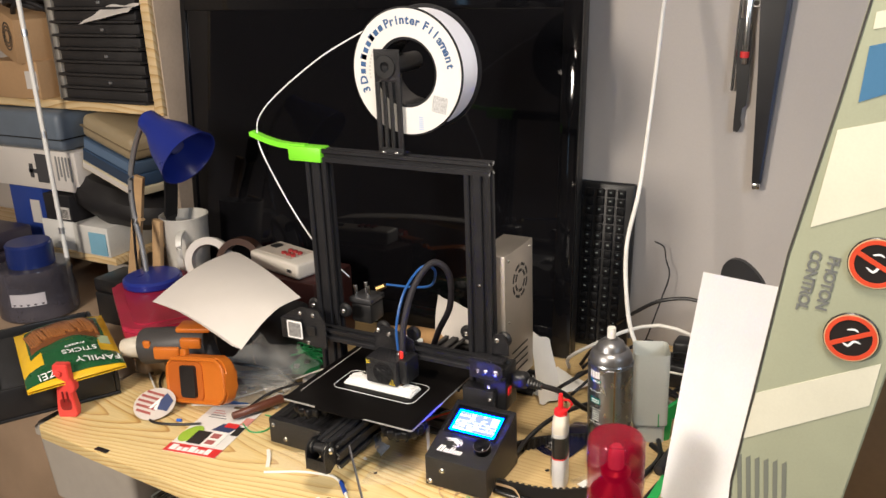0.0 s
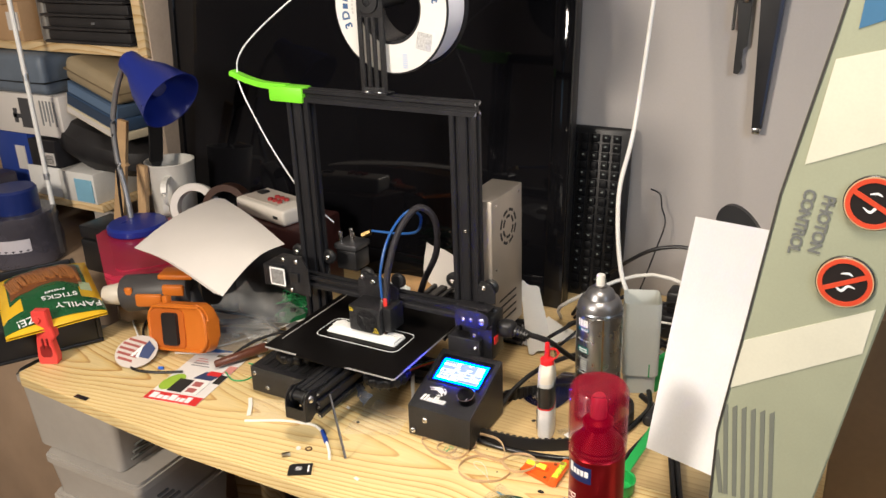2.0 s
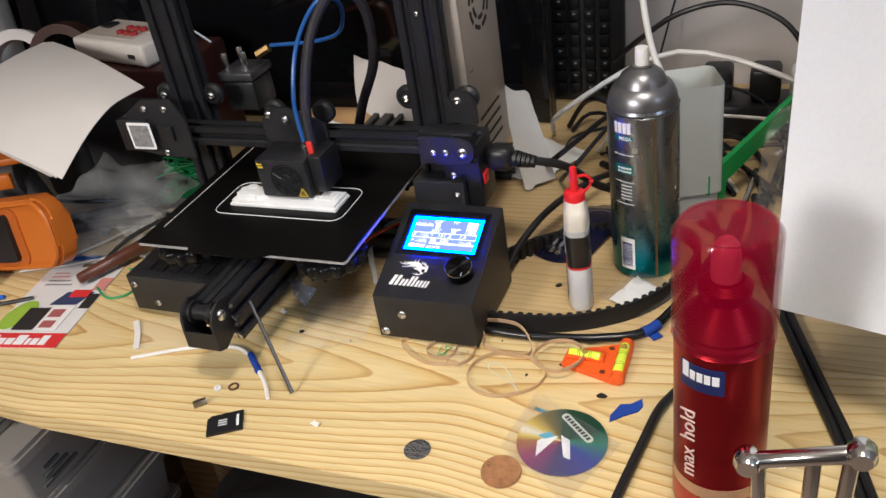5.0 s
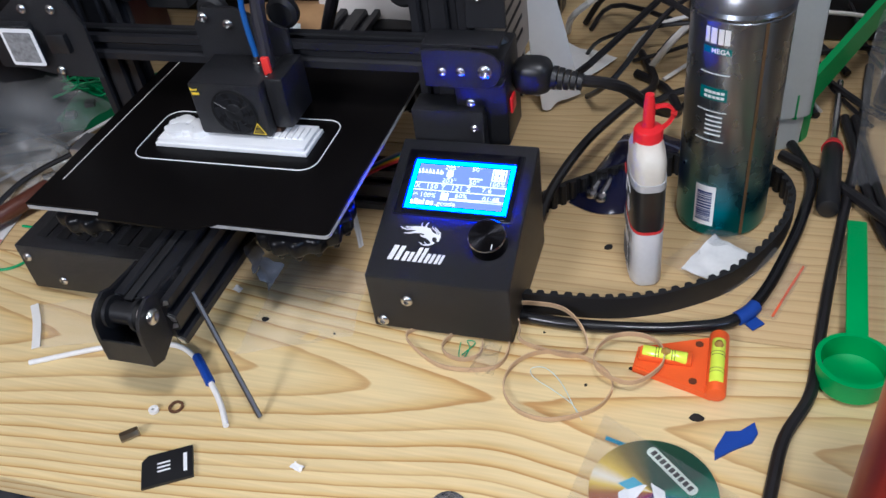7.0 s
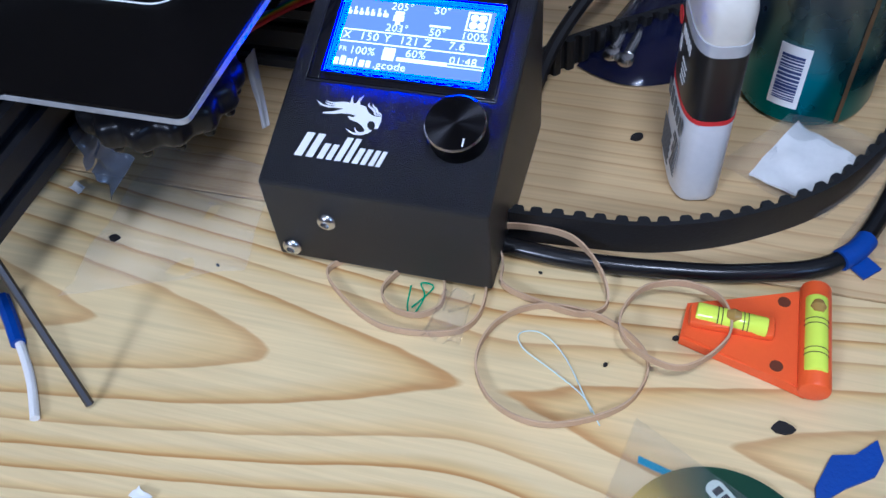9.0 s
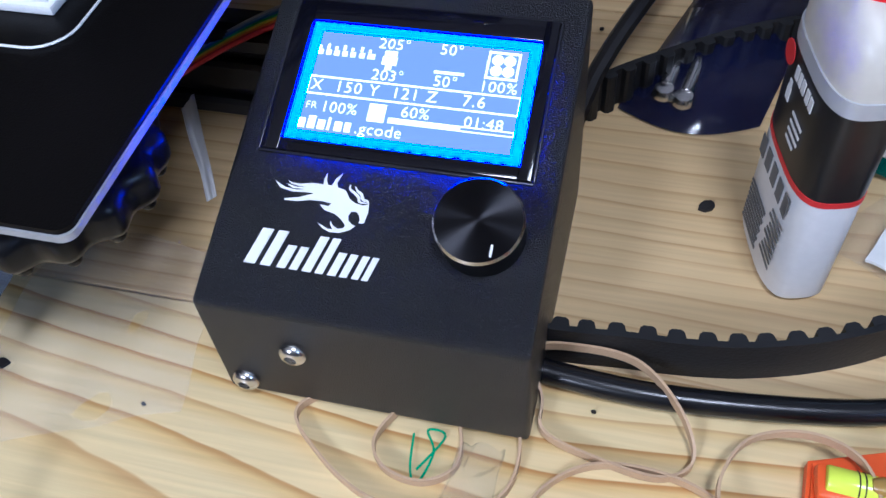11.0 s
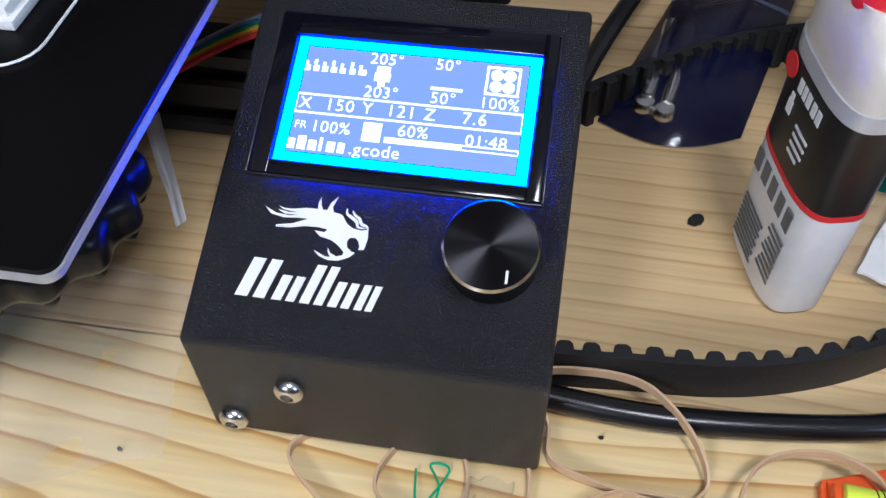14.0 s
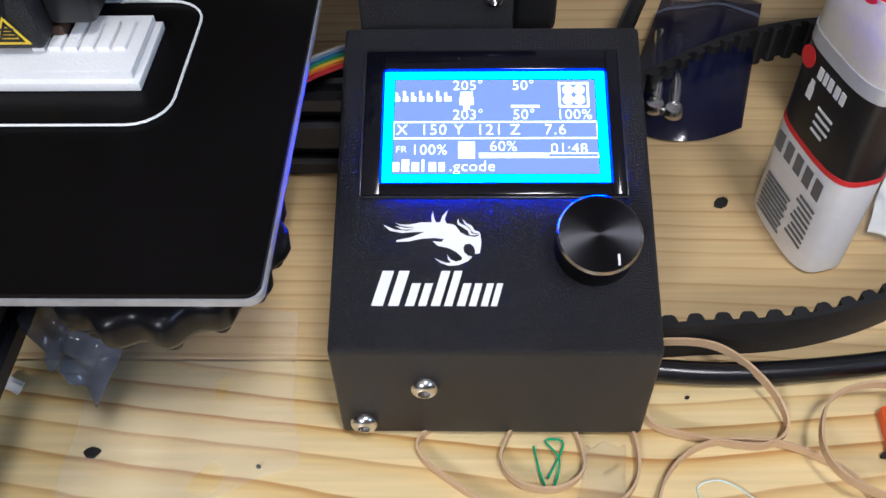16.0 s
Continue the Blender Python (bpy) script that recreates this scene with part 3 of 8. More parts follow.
gr = part("right_gantry_plate", bm, BLACKMET, PR)
for x, z, r in ((0.0262, 0.1432, 0.0036), (0.0392, 0.1436, 0.0036), (0.0562, 0.1442, 0.0056), (0.044, 0.1195, 0.0036)):
    bolt(gr, (x, 0.1108, z), (0, -1, 0), r)
bolt(gr, (0.048, 0.1358, 0.186), (0, -1, 0), 0.0044)
for pl, pts in ((gl, ((-0.301, 0.183), (-0.239, 0.183), (-0.301, 0.137))), (gr, ((-0.009, 0.183), (0.053, 0.183), (0.053, 0.14)))):
    for x, z in pts:
        w = part("guide_wheel", lathe(B(), [(0.003, -0.005), (0.009, -0.005), (0.0122, -0.002), (0.0122, 0.002), (0.009, 0.005), (0.003, 0.005), (0.003, -0.005)], 26, pose(x, 0.15, z, 90)), BLACKPL, pl)
        bolt(w, (x, 0.1445, z), (0, -1, 0), 0.0046)
bm = B()
box(bm, -0.004, 0.116, 0.045, 0.05, 0.139, 0.108, 0.0015)
box(bm, 0.0, 0.1, 0.003, 0.058, 0.139, 0.045, 0.0015)
foot = part("right_foot_bracket", bm, BLACKMET, PR)
bm = B()
box(bm, -0.292, 0.116, 0.003, -0.25, 0.139, 0.06, 0.0015)
part("left_foot_bracket", bm, BLACKMET, PR)
bolt(foot, (0.043, 0.1155, 0.095), (0, -1, 0), 0.0034)
bolt(PR, (0.0185, 0.1395, 0.269), (0, -1, 0), 0.0028)
part("gantry_belt", box(B(), -0.285, 0.123, 0.1600, 0.045, 0.1265, 0.1613), RUBBER, PR)

# extruder and motor behind the left upright
ex = part("extruder_motor", box(B(), -0.247, 0.178, 0.15, -0.207, 0.218, 0.184, 0.003), BLACKPL, PR)
part("feeder_plate", box(B(), -0.249, 0.176, 0.1855, -0.205, 0.22, 0.195, 0.002), M("dark_grey_cast", (0.07, 0.07, 0.075), 0.4, 0.6), ex)
for x, y in ((-0.24, 0.185), (-0.232, 0.205), (-0.218, 0.19)):
    part("feeder_screw", cyl(B(), (x, y, 0.195), (x, y, 0.215), 0.0032, None, 14, 0.0006), STEEL, ex)
part("brass_fitting", cyl(B(), (-0.207, 0.2, 0.207), (-0.192, 0.204, 0.214), 0.0048, None, 6), M("brass", (0.75, 0.5, 0.2), 0.3, 1.0), ex)
part("lead_screw", cyl(B(), (-0.272, 0.178, 0.05), (-0.272, 0.178, 0.437), 0.004, None, 16), M("dark_lead_screw", (0.04, 0.04, 0.04), 0.5, 0.5), PR)
part("z_motor", box(B(), -0.252, 0.155, 0.004, -0.21, 0.197, 0.05, 0.003), BLACKPL, PR)

# power supply on the right upright
psu = part("power_supply", box(B(), 0.0, 0.1625, 0.085, 0.05, 0.268, 0.31, 0.0012), PSU_MET, PR, "bare sheet steel power supply")
bm = B()
for ring, k in ((0.026, 8), (0.0165, 6)):
    for i in range(k):
        a0 = 2 * math.pi * (i + 0.14) / k
        a1 = 2 * math.pi * (i + 0.86) / k
        inner, outer = ring - 0.0022, ring + 0.0022
        poly = [(outer * math.cos(a0 + (a1 - a0) * j / 5), outer * math.sin(a0 + (a1 - a0) * j / 5)) for j in range(6)] + [(inner * math.cos(a1 - (a1 - a0) * j / 5), inner * math.sin(a1 - (a1 - a0) * j / 5)) for j in range(6)]
        prism(bm, poly, 0.0006, Matrix(((0, 0, 1, 0.0498), (1, 0, 0, 0.218), (0, 1, 0, 0.255), (0, 0, 0, 1))))
part("fan_slot", bm, RUBBER, psu)
for i in range(4):
    part("vent_slot", box(B(), 0.0498, 0.185, 0.105 + i * 0.012, 0.0505, 0.245, 0.108 + i * 0.012), RUBBER, psu)
for y, z in ((0.175, 0.3), (0.255, 0.3), (0.175, 0.2)):
    bolt(psu, (0.0502, y, z), (1, 0, 0), 0.0022)
part("plug_socket", box(B(), 0.028, 0.125, 0.075, 0.066, 0.165, 0.146, 0.002), BLACKPL, psu)
part("power_switch", box(B(), 0.0662, 0.13, 0.10, 0.0685, 0.142, 0.112, 0.0008), M("red_switch", (0.6, 0.02, 0.02), 0.35), psu)

# top: spool arm and filament guide
sarm = part("spool_arm", box(B(), -0.147, 0.142, 0.566, -0.103, 0.145, 0.613, 0.0008), BLACKMET, PR, "black slotted steel spool arm")
bm = B()
box(bm, -0.147, 0.142, 0.4585, -0.103, 0.145, 0.468, 0.0006)
box(bm, -0.147, 0.1375, 0.4575, -0.103, 0.162, 0.4605, 0.0006)
part("arm_foot", bm, BLACKMET, sarm)
for x0, x1 in ((-0.147, -0.1395), (-0.1345, -0.1285), (-0.1235, -0.1175), (-0.1115, -0.103)):
    part("arm_bar", box(B(), x0, 0.142, 0.468, x1, 0.145, 0.566, 0.0004), BLACKMET, sarm)
bolt(sarm, (-0.137, 0.1415, 0.4605), (0, 0, 1), 0.0042)
bolt(sarm, (-0.115, 0.1415, 0.4605), (0, 0, 1), 0.0042)
part("spool_axle", lathe(B(), [(0.0075, -0.003), (0.0165, -0.003), (0.0165, 0.001), (0.014, 0.003), (0.014, 0.085), (0.0075, 0.085), (0.0075, -0.003)], 28, pose(-0.1265, 0.142, 0.588, -90)), BLACKPL, sarm)
GREEN = M("lime_printed_plastic", (0.20, 0.72, 0.03), 0.42, 0, 0.08, 30, 0.25, 1400)
bm = B()
box(bm, -0.318, 0.1365, 0.4355, -0.254, 0.1635, 0.459, 0.002)
sweep(bm, [(-0.29, 0.15, 0.4565), (-0.335, 0.15, 0.4575), (-0.37, 0.15, 0.4635), (-0.399, 0.15, 0.4725)], 0, flat=(0.012, 0.009), k=4)
lathe(bm, [(0.003, -0.002), (0.0075, -0.002), (0.0075, 0.004), (0.003, 0.004), (0.003, -0.002)], 20, pose(-0.397, 0.15, 0.4705))
part("filament_guide", bm, GREEN, PR, "lime green printed filament guide arm")

# filament spool
sp = thing("filament_spool", "spool of white filament with a printed white label ring", "filament spool", pose(-0.0975, 0.1515, 0.5795, 90))
RO, RI = 0.0925, 0.049
bm = B()
lathe(bm, [(RI, 0), (RO, 0), (RO + 0.0008, -0.0015), (RO, -0.003), (RI, -0.003), (RI, 0)], 72)
lathe(bm, [(RI, -0.058), (RO, -0.058), (RO + 0.0008, -0.0595), (RO, -0.061), (RI, -0.061), (RI, -0.058)], 72)
lathe(bm, [(RI, -0.002), (RI, -0.059), (RI - 0.002, -0.059), (RI - 0.002, -0.002), (RI, -0.002)], 60)
part("reel", bm, M("smoky_black_plastic", (0.02, 0.02, 0.022), 0.25), sp)
prof = [(0.06, -0.003)]
for i in range(28):
    prof += [(RO - 0.006, -0.0035 - i * 0.00195), (RO - 0.0052, -0.0045 - i * 0.00195)]
prof += [(0.06, -0.058)]
part("filament_winding", lathe(B(), prof, 72), M("white_filament", (0.74, 0.73, 0.78), 0.3, 0, 0.05, 20), sp)
part("label_ring", lathe(B(), [(RI + 0.002, 0.0003), (RO - 0.002, 0.0003), (RO - 0.002, 0.0007), (RI + 0.002, 0.0007), (RI + 0.002, 0.0003)], 72), M("label_paper", (0.68, 0.67, 0.65), 0.5, 0, 0.03), sp, "white printed paper label ring")


def ring_text(txt, a0, a1, r, size, mat, parent):
    for i, ch in enumerate(txt):
        if ch == " ":
            continue
        a = math.radians(a0 + (a1 - a0) * i / max(1, len(txt) - 1))
        words("label_letter", ch, size, mat, parent, pose(r * math.cos(a), r * math.sin(a), 0.0009, 0, 0, math.degrees(a) - 90), 0.0001, align="CENTER", bold=0.00055)


ring_text("3D", 201, 190, 0.0690, 0.0175, BLUEINK, sp)
ring_text("Printer", 113, 72, 0.0690, 0.0175, BLUEINK, sp)
ring_text("Filament", 61, 8, 0.0690, 0.0175, BLUEINK, sp)
bm = B()
for i in range(8):
    a = 180 - i * 8.2
    for hh in ((0,) if i not in (2, 5) else (0, 1)):
        box(bm, -0.0036, -0.001, 0, 0.0036, 0.0075 + hh * 0.002, 0.0003, 0, pose(0.0705 * math.cos(math.radians(a)), 0.0705 * math.sin(math.radians(a)), 0.0007, 0, 0, a - 90))
part("maker_bars", bm, BLUEINK, sp)
bm = B()
for i in range(9):
    a = 188 - i * 5
    box(bm, -0.0016, 0, 0, 0.0016, 0.003, 0.0003, 0, pose(0.0605 * math.cos(math.radians(a)), 0.0605 * math.sin(math.radians(a)), 0.0007, 0, 0, a - 90))
part("small_print", bm, M("pale_print", (0.5, 0.5, 0.5), 0.6), sp)
part("data_sticker", prism(B(), round_rect(-0.012, -0.012, 0.012, 0.012, 0.002), 0.0002, pose(0.054, -0.045, 0.0008, 0, 0, -10)), M("grey_print_blur2", (0.45, 0.45, 0.45), 0.6, 0, 0.4, 400), sp)
bm = B()
for i in range(7):
    box(bm, 0.018, -0.083 + i * 0.003, 0.0008, 0.026, -0.0815 + i * 0.003, 0.001)
part("fine_print", bm, M("pale_blue_print", (0.35, 0.45, 0.65), 0.6), sp)
bm = B()
sweep(bm, [(-0.172, 0.172, 0.64), (-0.256, 0.16, 0.597), (-0.343, 0.152, 0.537), (-0.381, 0.15, 0.500), (-0.389, 0.15, 0.472), (-0.382, 0.147, 0.447), (-0.363, 0.146, 0.41), (-0.331, 0.15, 0.349), (-0.295, 0.166, 0.28), (-0.255, 0.19, 0.226)], 0.00125, 6)
solo("filament_strand", bm, M("white_filament2", (0.86, 0.86, 0.88), 0.3), "thin white filament strand running from spool to extruder", "filament")

# printed part on the bed
bm = B()
PX0, PX1, PY0, PY1 = -0.187, -0.064, 0.06, 0.092
box(bm, PX0, PY0, BZ, PX1, PY1, BZ + 0.003, 0.0004)
box(bm, PX0 + 0.002, PY0 + 0.002, BZ + 0.003, PX1 - 0.002, PY1 - 0.001, BZ + 0.006, 0.0004)
WP = M("white_print_plastic", (0.80, 0.80, 0.79), 0.38, 0, 0.05, 40, 0.4, 900)
pp = thing("printed_part", "half-finished white printed nameplate on the black bed", "printed part")
part("base", bm, WP, pp)
rnd = random.Random(5)
for i in range(13):
    bm = B()
    x = PX0 + 0.008 + rnd.random() * 0.033
    y = PY0 + 0.008 + rnd.random() * 0.016
    r = 0.003 + rnd.random() * 0.0045
    lathe(bm, [(r, 0), (r, 0.0015 + rnd.random() * 0.003), (r * 0.8, 0.0045), (0, 0.005)], 10, pose(x, y, BZ + 0.0058))
    part("bump", bm, WP, pp)
for i in range(6):
    bm = B()
    x = PX1 - 0.035 + i * 0.005
    box(bm, x, PY0 + 0.012, BZ + 0.0055, x + 0.004, PY0 + 0.026, BZ + 0.0075, 0.0004)
    part("raised_bar", bm, WP, pp)
solo("skirt_line", sweep(B(), [(x, y, BZ + 0.0006) for x, y in round_rect(-0.2, 0.044, -0.053, 0.107, 0.012, 6)], 0.00045, 5, True, 1), WP, "thin white skirt line printed round the part", "skirt")

# display unit
DW0, DW1, DL, DZ0, DZ1 = -0.008, 0.092, 0.107, 0.0022, 0.050
SL = math.atan(0.37)
bm = B()
prism(bm, [(0, DZ0), (0, DZ1), (DL, DZ1 + DL * 0.37), (DL, DZ0)], DW1 - DW0)
bmesh.ops.bevel(bm, geom=bm.edges[:], offset=0.0016, segments=3, affect="EDGES", profile=0.5)
bmesh.ops.transform(bm, matrix=Matrix(((0, 0, 1, DW0), (1, 0, 0, 0), (0, 1, 0, 0), (0, 0, 0, 1))), verts=bm.verts)
disp = part("display_unit", bm, BLACKMET, PR, "black steel display unit with a lit blue screen")
for x, z in ((0, 0.0105), (0.0205, 0.032)):
    bolt(disp, (x, -0.0004, z), (0, -1, 0), 0.0046)
cs, sn = math.cos(SL), math.sin(SL)
DM = Matrix(((1, 0, 0, 0), (0, cs, -sn, 0), (0, sn, cs, DZ1), (0, 0, 0, 1)))


def on_top(x, y, h=0.0, rz=0):
    """A pose on the sloping top: x across, y up the plan, h proud."""
    return DM @ pose(x, y / cs, h, 0, 0, rz)


u0, u1 = 0.047 / cs, 0.0965 / cs
bm = B()
GLOSSY = M("glossy_black_bezel", (0.004, 0.004, 0.007), 0.12, 0, 0.1, 20)
for a in ((0.0005, u0, 0.0062, u1), (0.0795, u0, 0.0835, u1), (0.0062, u0, 0.0795, u0 + 0.0042), (0.0062, u1 - 0.0072, 0.0795, u1)):
    box(bm, a[0], a[1], 0.0003, a[2], a[3], 0.0022, 0.0003)
bz = part("screen_bezel", bm, GLOSSY, disp, "", 35, DM)
bm = B()
for a in ((-0.0002, u0 - 0.0008, 0.0842, u0), (-0.0002, u1, 0.0842, u1 + 0.0008), (-0.0006, u0, 0.0002, u1), (0.0838, u0, 0.0845, u1)):
    box(bm, *a[:2], 0.0001, a[2], a[3], 0.0014, 0.0002)
part("bezel_rim", bm, M("dark_rim", (0.02, 0.02, 0.025), 0.25), disp, "", 35, DM)
sx0, sx1, sy0, sy1 = 0.0065, 0.0792, 0.0513 / cs, 0.0897 / cs
LCD_EDGE = glow("lcd_backlight_cyan", (0.0, 0.0148, 1.0), 170.0)
LCD_BLUE = glow("lcd_field_blue", (0.21, 0.27, 1.0), 1.35)
LCD_TEXT = glow("lcd_pixels_white", (1.0, 1.0, 1.0), 2.1)
part("screen_backlight", box(B(), sx0, sy0, 0.0001, sx1, sy1, 0.0006), LCD_EDGE, disp, "bright cyan screen border", 35, DM)
fx0, fx1, fy0, fy1 = sx0 + 0.0032, sx1 - 0.0032, sy0 + 0.003, sy1 - 0.003
part("screen_field", box(B(), fx0, fy0, 0.0006, fx1, fy1, 0.0008), LCD_BLUE, disp, "blue dot-matrix screen field", 35, DM)
FW, FH = fx1 - fx0, fy1 - fy0


def lcd(text, u, v, size=0.0052, space=1.05):
    return words("screen_text", text, size, LCD_TEXT, disp, DM @ pose(fx0 + u * FW, fy0 + v * FH, 0.0010), 0.00005, space=space, bold=-0.00006)


lcd("205°", 0.29, 0.88)
lcd("50°", 0.585, 0.88)
lcd("203°", 0.29, 0.565)
lcd("50°", 0.585, 0.565)
lcd("100%", 0.8, 0.565)
lcd("X  150 Y  121 Z    7.6", 0.015, 0.405, 0.0054, 1.12)
lcd("FR", 0.015, 0.22, 0.0034)
lcd("100%", 0.09, 0.20)
lcd("60%", 0.47, 0.235)
lcd("01:48", 0.765, 0.21)
lcd(".gcode", 0.275, 0.03, 0.0054)
bm = B()
Q = 0.0009


def lr(u0_, v0_, u1_, v1_):
    box(bm, fx0 + u0_ * FW, fy0 + v0_ * FH, Q, fx0 + u1_ * FW, fy0 + v1_ * FH, Q + 0.0001)


for i, (a, b_) in enumerate(((0.005, 0.03), (0.045, 0.07), (0.085, 0.11), (0.125, 0.15), (0.165, 0.19), (0.21, 0.235), (0.25, 0.285))):
    lr(a, 0.76, b_, 0.81)
    lr(a, 0.82, a + 0.013, 0.85 + 0.02 * (i % 2))
lr(0.325, 0.72, 0.395, 0.8), lr(0.33, 0.81, 0.39, 0.86), lr(0.345, 0.67, 0.375, 0.715)
lr(0.58, 0.69, 0.72, 0.715)
lr(0.0, 0.53, 1.0, 0.545), lr(0.0, 0.36, 1.0, 0.375), lr(0.0, 0.36, 0.006, 0.545), lr(0.994, 0.36, 1.0, 0.545)
lr(0.32, 0.16, 0.4, 0.33), lr(0.42, 0.165, 0.755, 0.215), lr(0.755, 0.165, 1.0, 0.175), lr(0.755, 0.205, 1.0, 0.215), lr(0.994, 0.165, 1.0, 0.215)
for a, b_, h_ in ((0.0, 0.035, 0.09), (0.048, 0.083, 0.12), (0.096, 0.131, 0.09), (0.144, 0.156, 0.12), (0.178, 0.213, 0.09), (0.226, 0.255, 0.09)):
    lr(a, 0.03, b_, 0.03 + h_)
lr(0.815, 0.69, 0.825, 0.96), lr(0.955, 0.69, 0.965, 0.96), lr(0.825, 0.69, 0.955, 0.71), lr(0.825, 0.94, 0.955, 0.96)
part("screen_symbol", bm, LCD_TEXT, disp, "", 35, DM)
bm = B()
for k in range(4):
    a = math.radians(45 + 90 * k)
    lathe(bm, [(0.0018, 0), (0.0018, 0.0001), (0, 0.0001)], 12, pose(fx0 + 0.89 * FW + 0.0026 * math.cos(a), fy0 + 0.825 * FH + 0.0026 * math.sin(a), Q))
part("fan_symbol", bm, LCD_TEXT, disp, "", 35, DM)
# knob
kmat, nt, p = nodes_of("turned_black_knob")
p.inputs["Base Color"].default_value = (0.03, 0.03, 0.034, 1)
p.inputs["Metallic"].default_value, p.inputs["Roughness"].default_value, p.inputs["Anisotropic"].default_value = 1.0, 0.3, 0.9
tg = nt.nodes.new("ShaderNodeTangent")
tg.direction_type, tg.axis = "RADIAL", "Z"
link(nt, tg.outputs[0], p.inputs["Tangent"])
kn = part("knob", lathe(B(), [(0.0118, 0.0), (0.0124, 0.001), (0.0124, 0.0085), (0.0127, 0.0088), (0.0127, 0.0118), (0.0121, 0.0126), (0, 0.0126)], 64), kmat, disp, "black turned aluminium knob", 30, on_top(0.0727, 0.0305, 0.0004))
part("knob_rim", lathe(B(), [(0.0121, 0.01262), (0.0127, 0.0120), (0.01275, 0.0119), (0.01212, 0.0128), (0.0121, 0.01262)], 64), STEEL, kn)
part("knob_mark", box(B(), 0.0047, -0.0099, 0.0126, 0.0054, -0.0064, 0.0128, 0, pose(0, 0, 0, 0, 0, 0)), WHITEINK, kn)
# emblem and mark on the lid
bm = B()


def stroke(bm, pts, w, m, h=0.0002):
    L = spline([(x, y, 0) for x, y in pts], 6)
    n = len(L)
    left, right = [], []
    for i, p in enumerate(L):
        d = (L[min(i + 1, n - 1)] - L[max(i - 1, 0)]).normalized()
        s = w * (math.sin(math.pi * min(1, (i + 0.6) / n)) ** 0.7) / 2
        left.append((p.x - d.y * s, p.y + d.x * s))
        right.append((p.x + d.y * s, p.y - d.x * s))
    prism(bm, left + right[::-1], h, m)


EM = on_top(0.0, 0.0, 0.0001)


def crest(pts):
    return [((x - 35.1) * 0.000176, (0.0378 - (y - 100) * 0.000175) / cs) for x, y in pts]


prism(bm, crest([(78, 98), (90, 109), (112, 113), (135, 111), (152, 411 - 300), (128, 121), (102, 126), (103, 129), (125, 128), (148, 123), (170, 122), (186, 124), (182, 129), (166, 128), (176, 136), (195, 140), (208, 147), (218, 156), (217, 161), (208, 164), (198, 160), (192, 152), (193, 159), (199, 166), (190, 166), (178, 161), (170, 158), (180, 166), (195, 171), (212, 170), (228, 163), (236, 155)]
                 + [(230, 154), (222, 148), (220, 140), (223, 133), (232, 132), (238, 137), (241, 145), (240, 150), (249, 149), (252, 130), (250, 117), (240, 120), (226, 118), (215, 112), (206, 100), (202, 98), (190, 96), (187, 88), (193, 71), (183, 82), (179, 94), (172, 94), (168, 86), (166, 74), (163, 84), (164, 94), (145, 94), (125, 98), (110, 98), (100, 95), (108, 100), (122, 102), (138, 102), (120, 104), (100, 101), (112, 107), (135, 106), (120, 109), (98, 107)]), 0.0002, EM)
for pts in ([(211, 88), (212, 96), (222, 102), (230, 108), (233, 115), (246, 116)], [(220, 90), (225, 97), (233, 102), (238, 110), (247, 113), (250, 121)]):
    stroke(bm, crest(pts), 0.0009, EM, 0.00026)
part("emblem", bm, WHITEINK, disp, "white flame-like emblem")
sh = 0.28
for x0, w_, h_ in ((0.0048, 0.0088, 0.0112), (0.0150, 0.0068, 0.0072), (0.0228, 0.0068, 0.0112), (0.0306, 0.0062, 0.0072), (0.0378, 0.0052, 0.0072)):
    y0 = 0.0142
    for f0, f1 in ((0.0, 0.4), (0.58, 0.94)):
        part("maker_mark", prism(B(), [(x0 + w_ * f0, y0), (x0 + w_ * f1, y0), (x0 + w_ * f1 + sh * h_, y0 + h_), (x0 + w_ * f0 + sh * h_, y0 + h_)], 0.0002, EM), WHITEINK, disp, "white slanted bar of the maker mark")
# ribbon cable between display and base
RIB = ((0.55, 0.55, 0.55), (0.25, 0.35, 0.55), (0.03, 0.18, 0.45), (0.05, 0.35, 0.12), (0.75, 0.55, 0.03), (0.75, 0.2, 0.02), (0.55, 0.03, 0.03))
for i, c in enumerate(RIB):
    o = 0.0022 * i
    part("ribbon_wire", sweep(B(), [(0.006, 0.157 - o, 0.046), (-0.012, 0.153 - o, 0.05), (-0.035, 0.142 - o, 0.047), (-0.058, 0.127 - o, 0.04), (-0.085, 0.112 - o, 0.026)], 0.0011, 6), M("ribbon_%d" % i, c, 0.45), disp)

# ---------- back of the bench ----------
tv = thing("television", "large black glossy flat television leaning against the wall", "television", pose(0, 0.476, 0.001, -4.9))
TVG = M("glossy_black_panel", (0.004, 0.004, 0.005), 0.05, 0, 0.2, 3, spec=0.5)
part("casing", box(B(), -0.925, 0.004, 0.0, 0.036, 0.034, 0.70, 0.004), BLACKPL, tv)
bm = B()
for a in ((-0.925, 0.0, -0.889, 0.70), (0.0, 0.0, 0.036, 0.70), (-0.889, 0.0, 0.0, 0.055), (-0.889, 0.645, 0.0, 0.70)):
    box(bm, a[0], -0.003, a[1], a[2], 0.005, a[3], 0.0015)
part("bezel", bm, M("piano_black", (0.005, 0.005, 0.006), 0.07), tv)
part("screen", box(B(), -0.8885, 0.0015, 0.0555, -0.0005, 0.004, 0.6445), TVG, tv, "dark glossy screen")

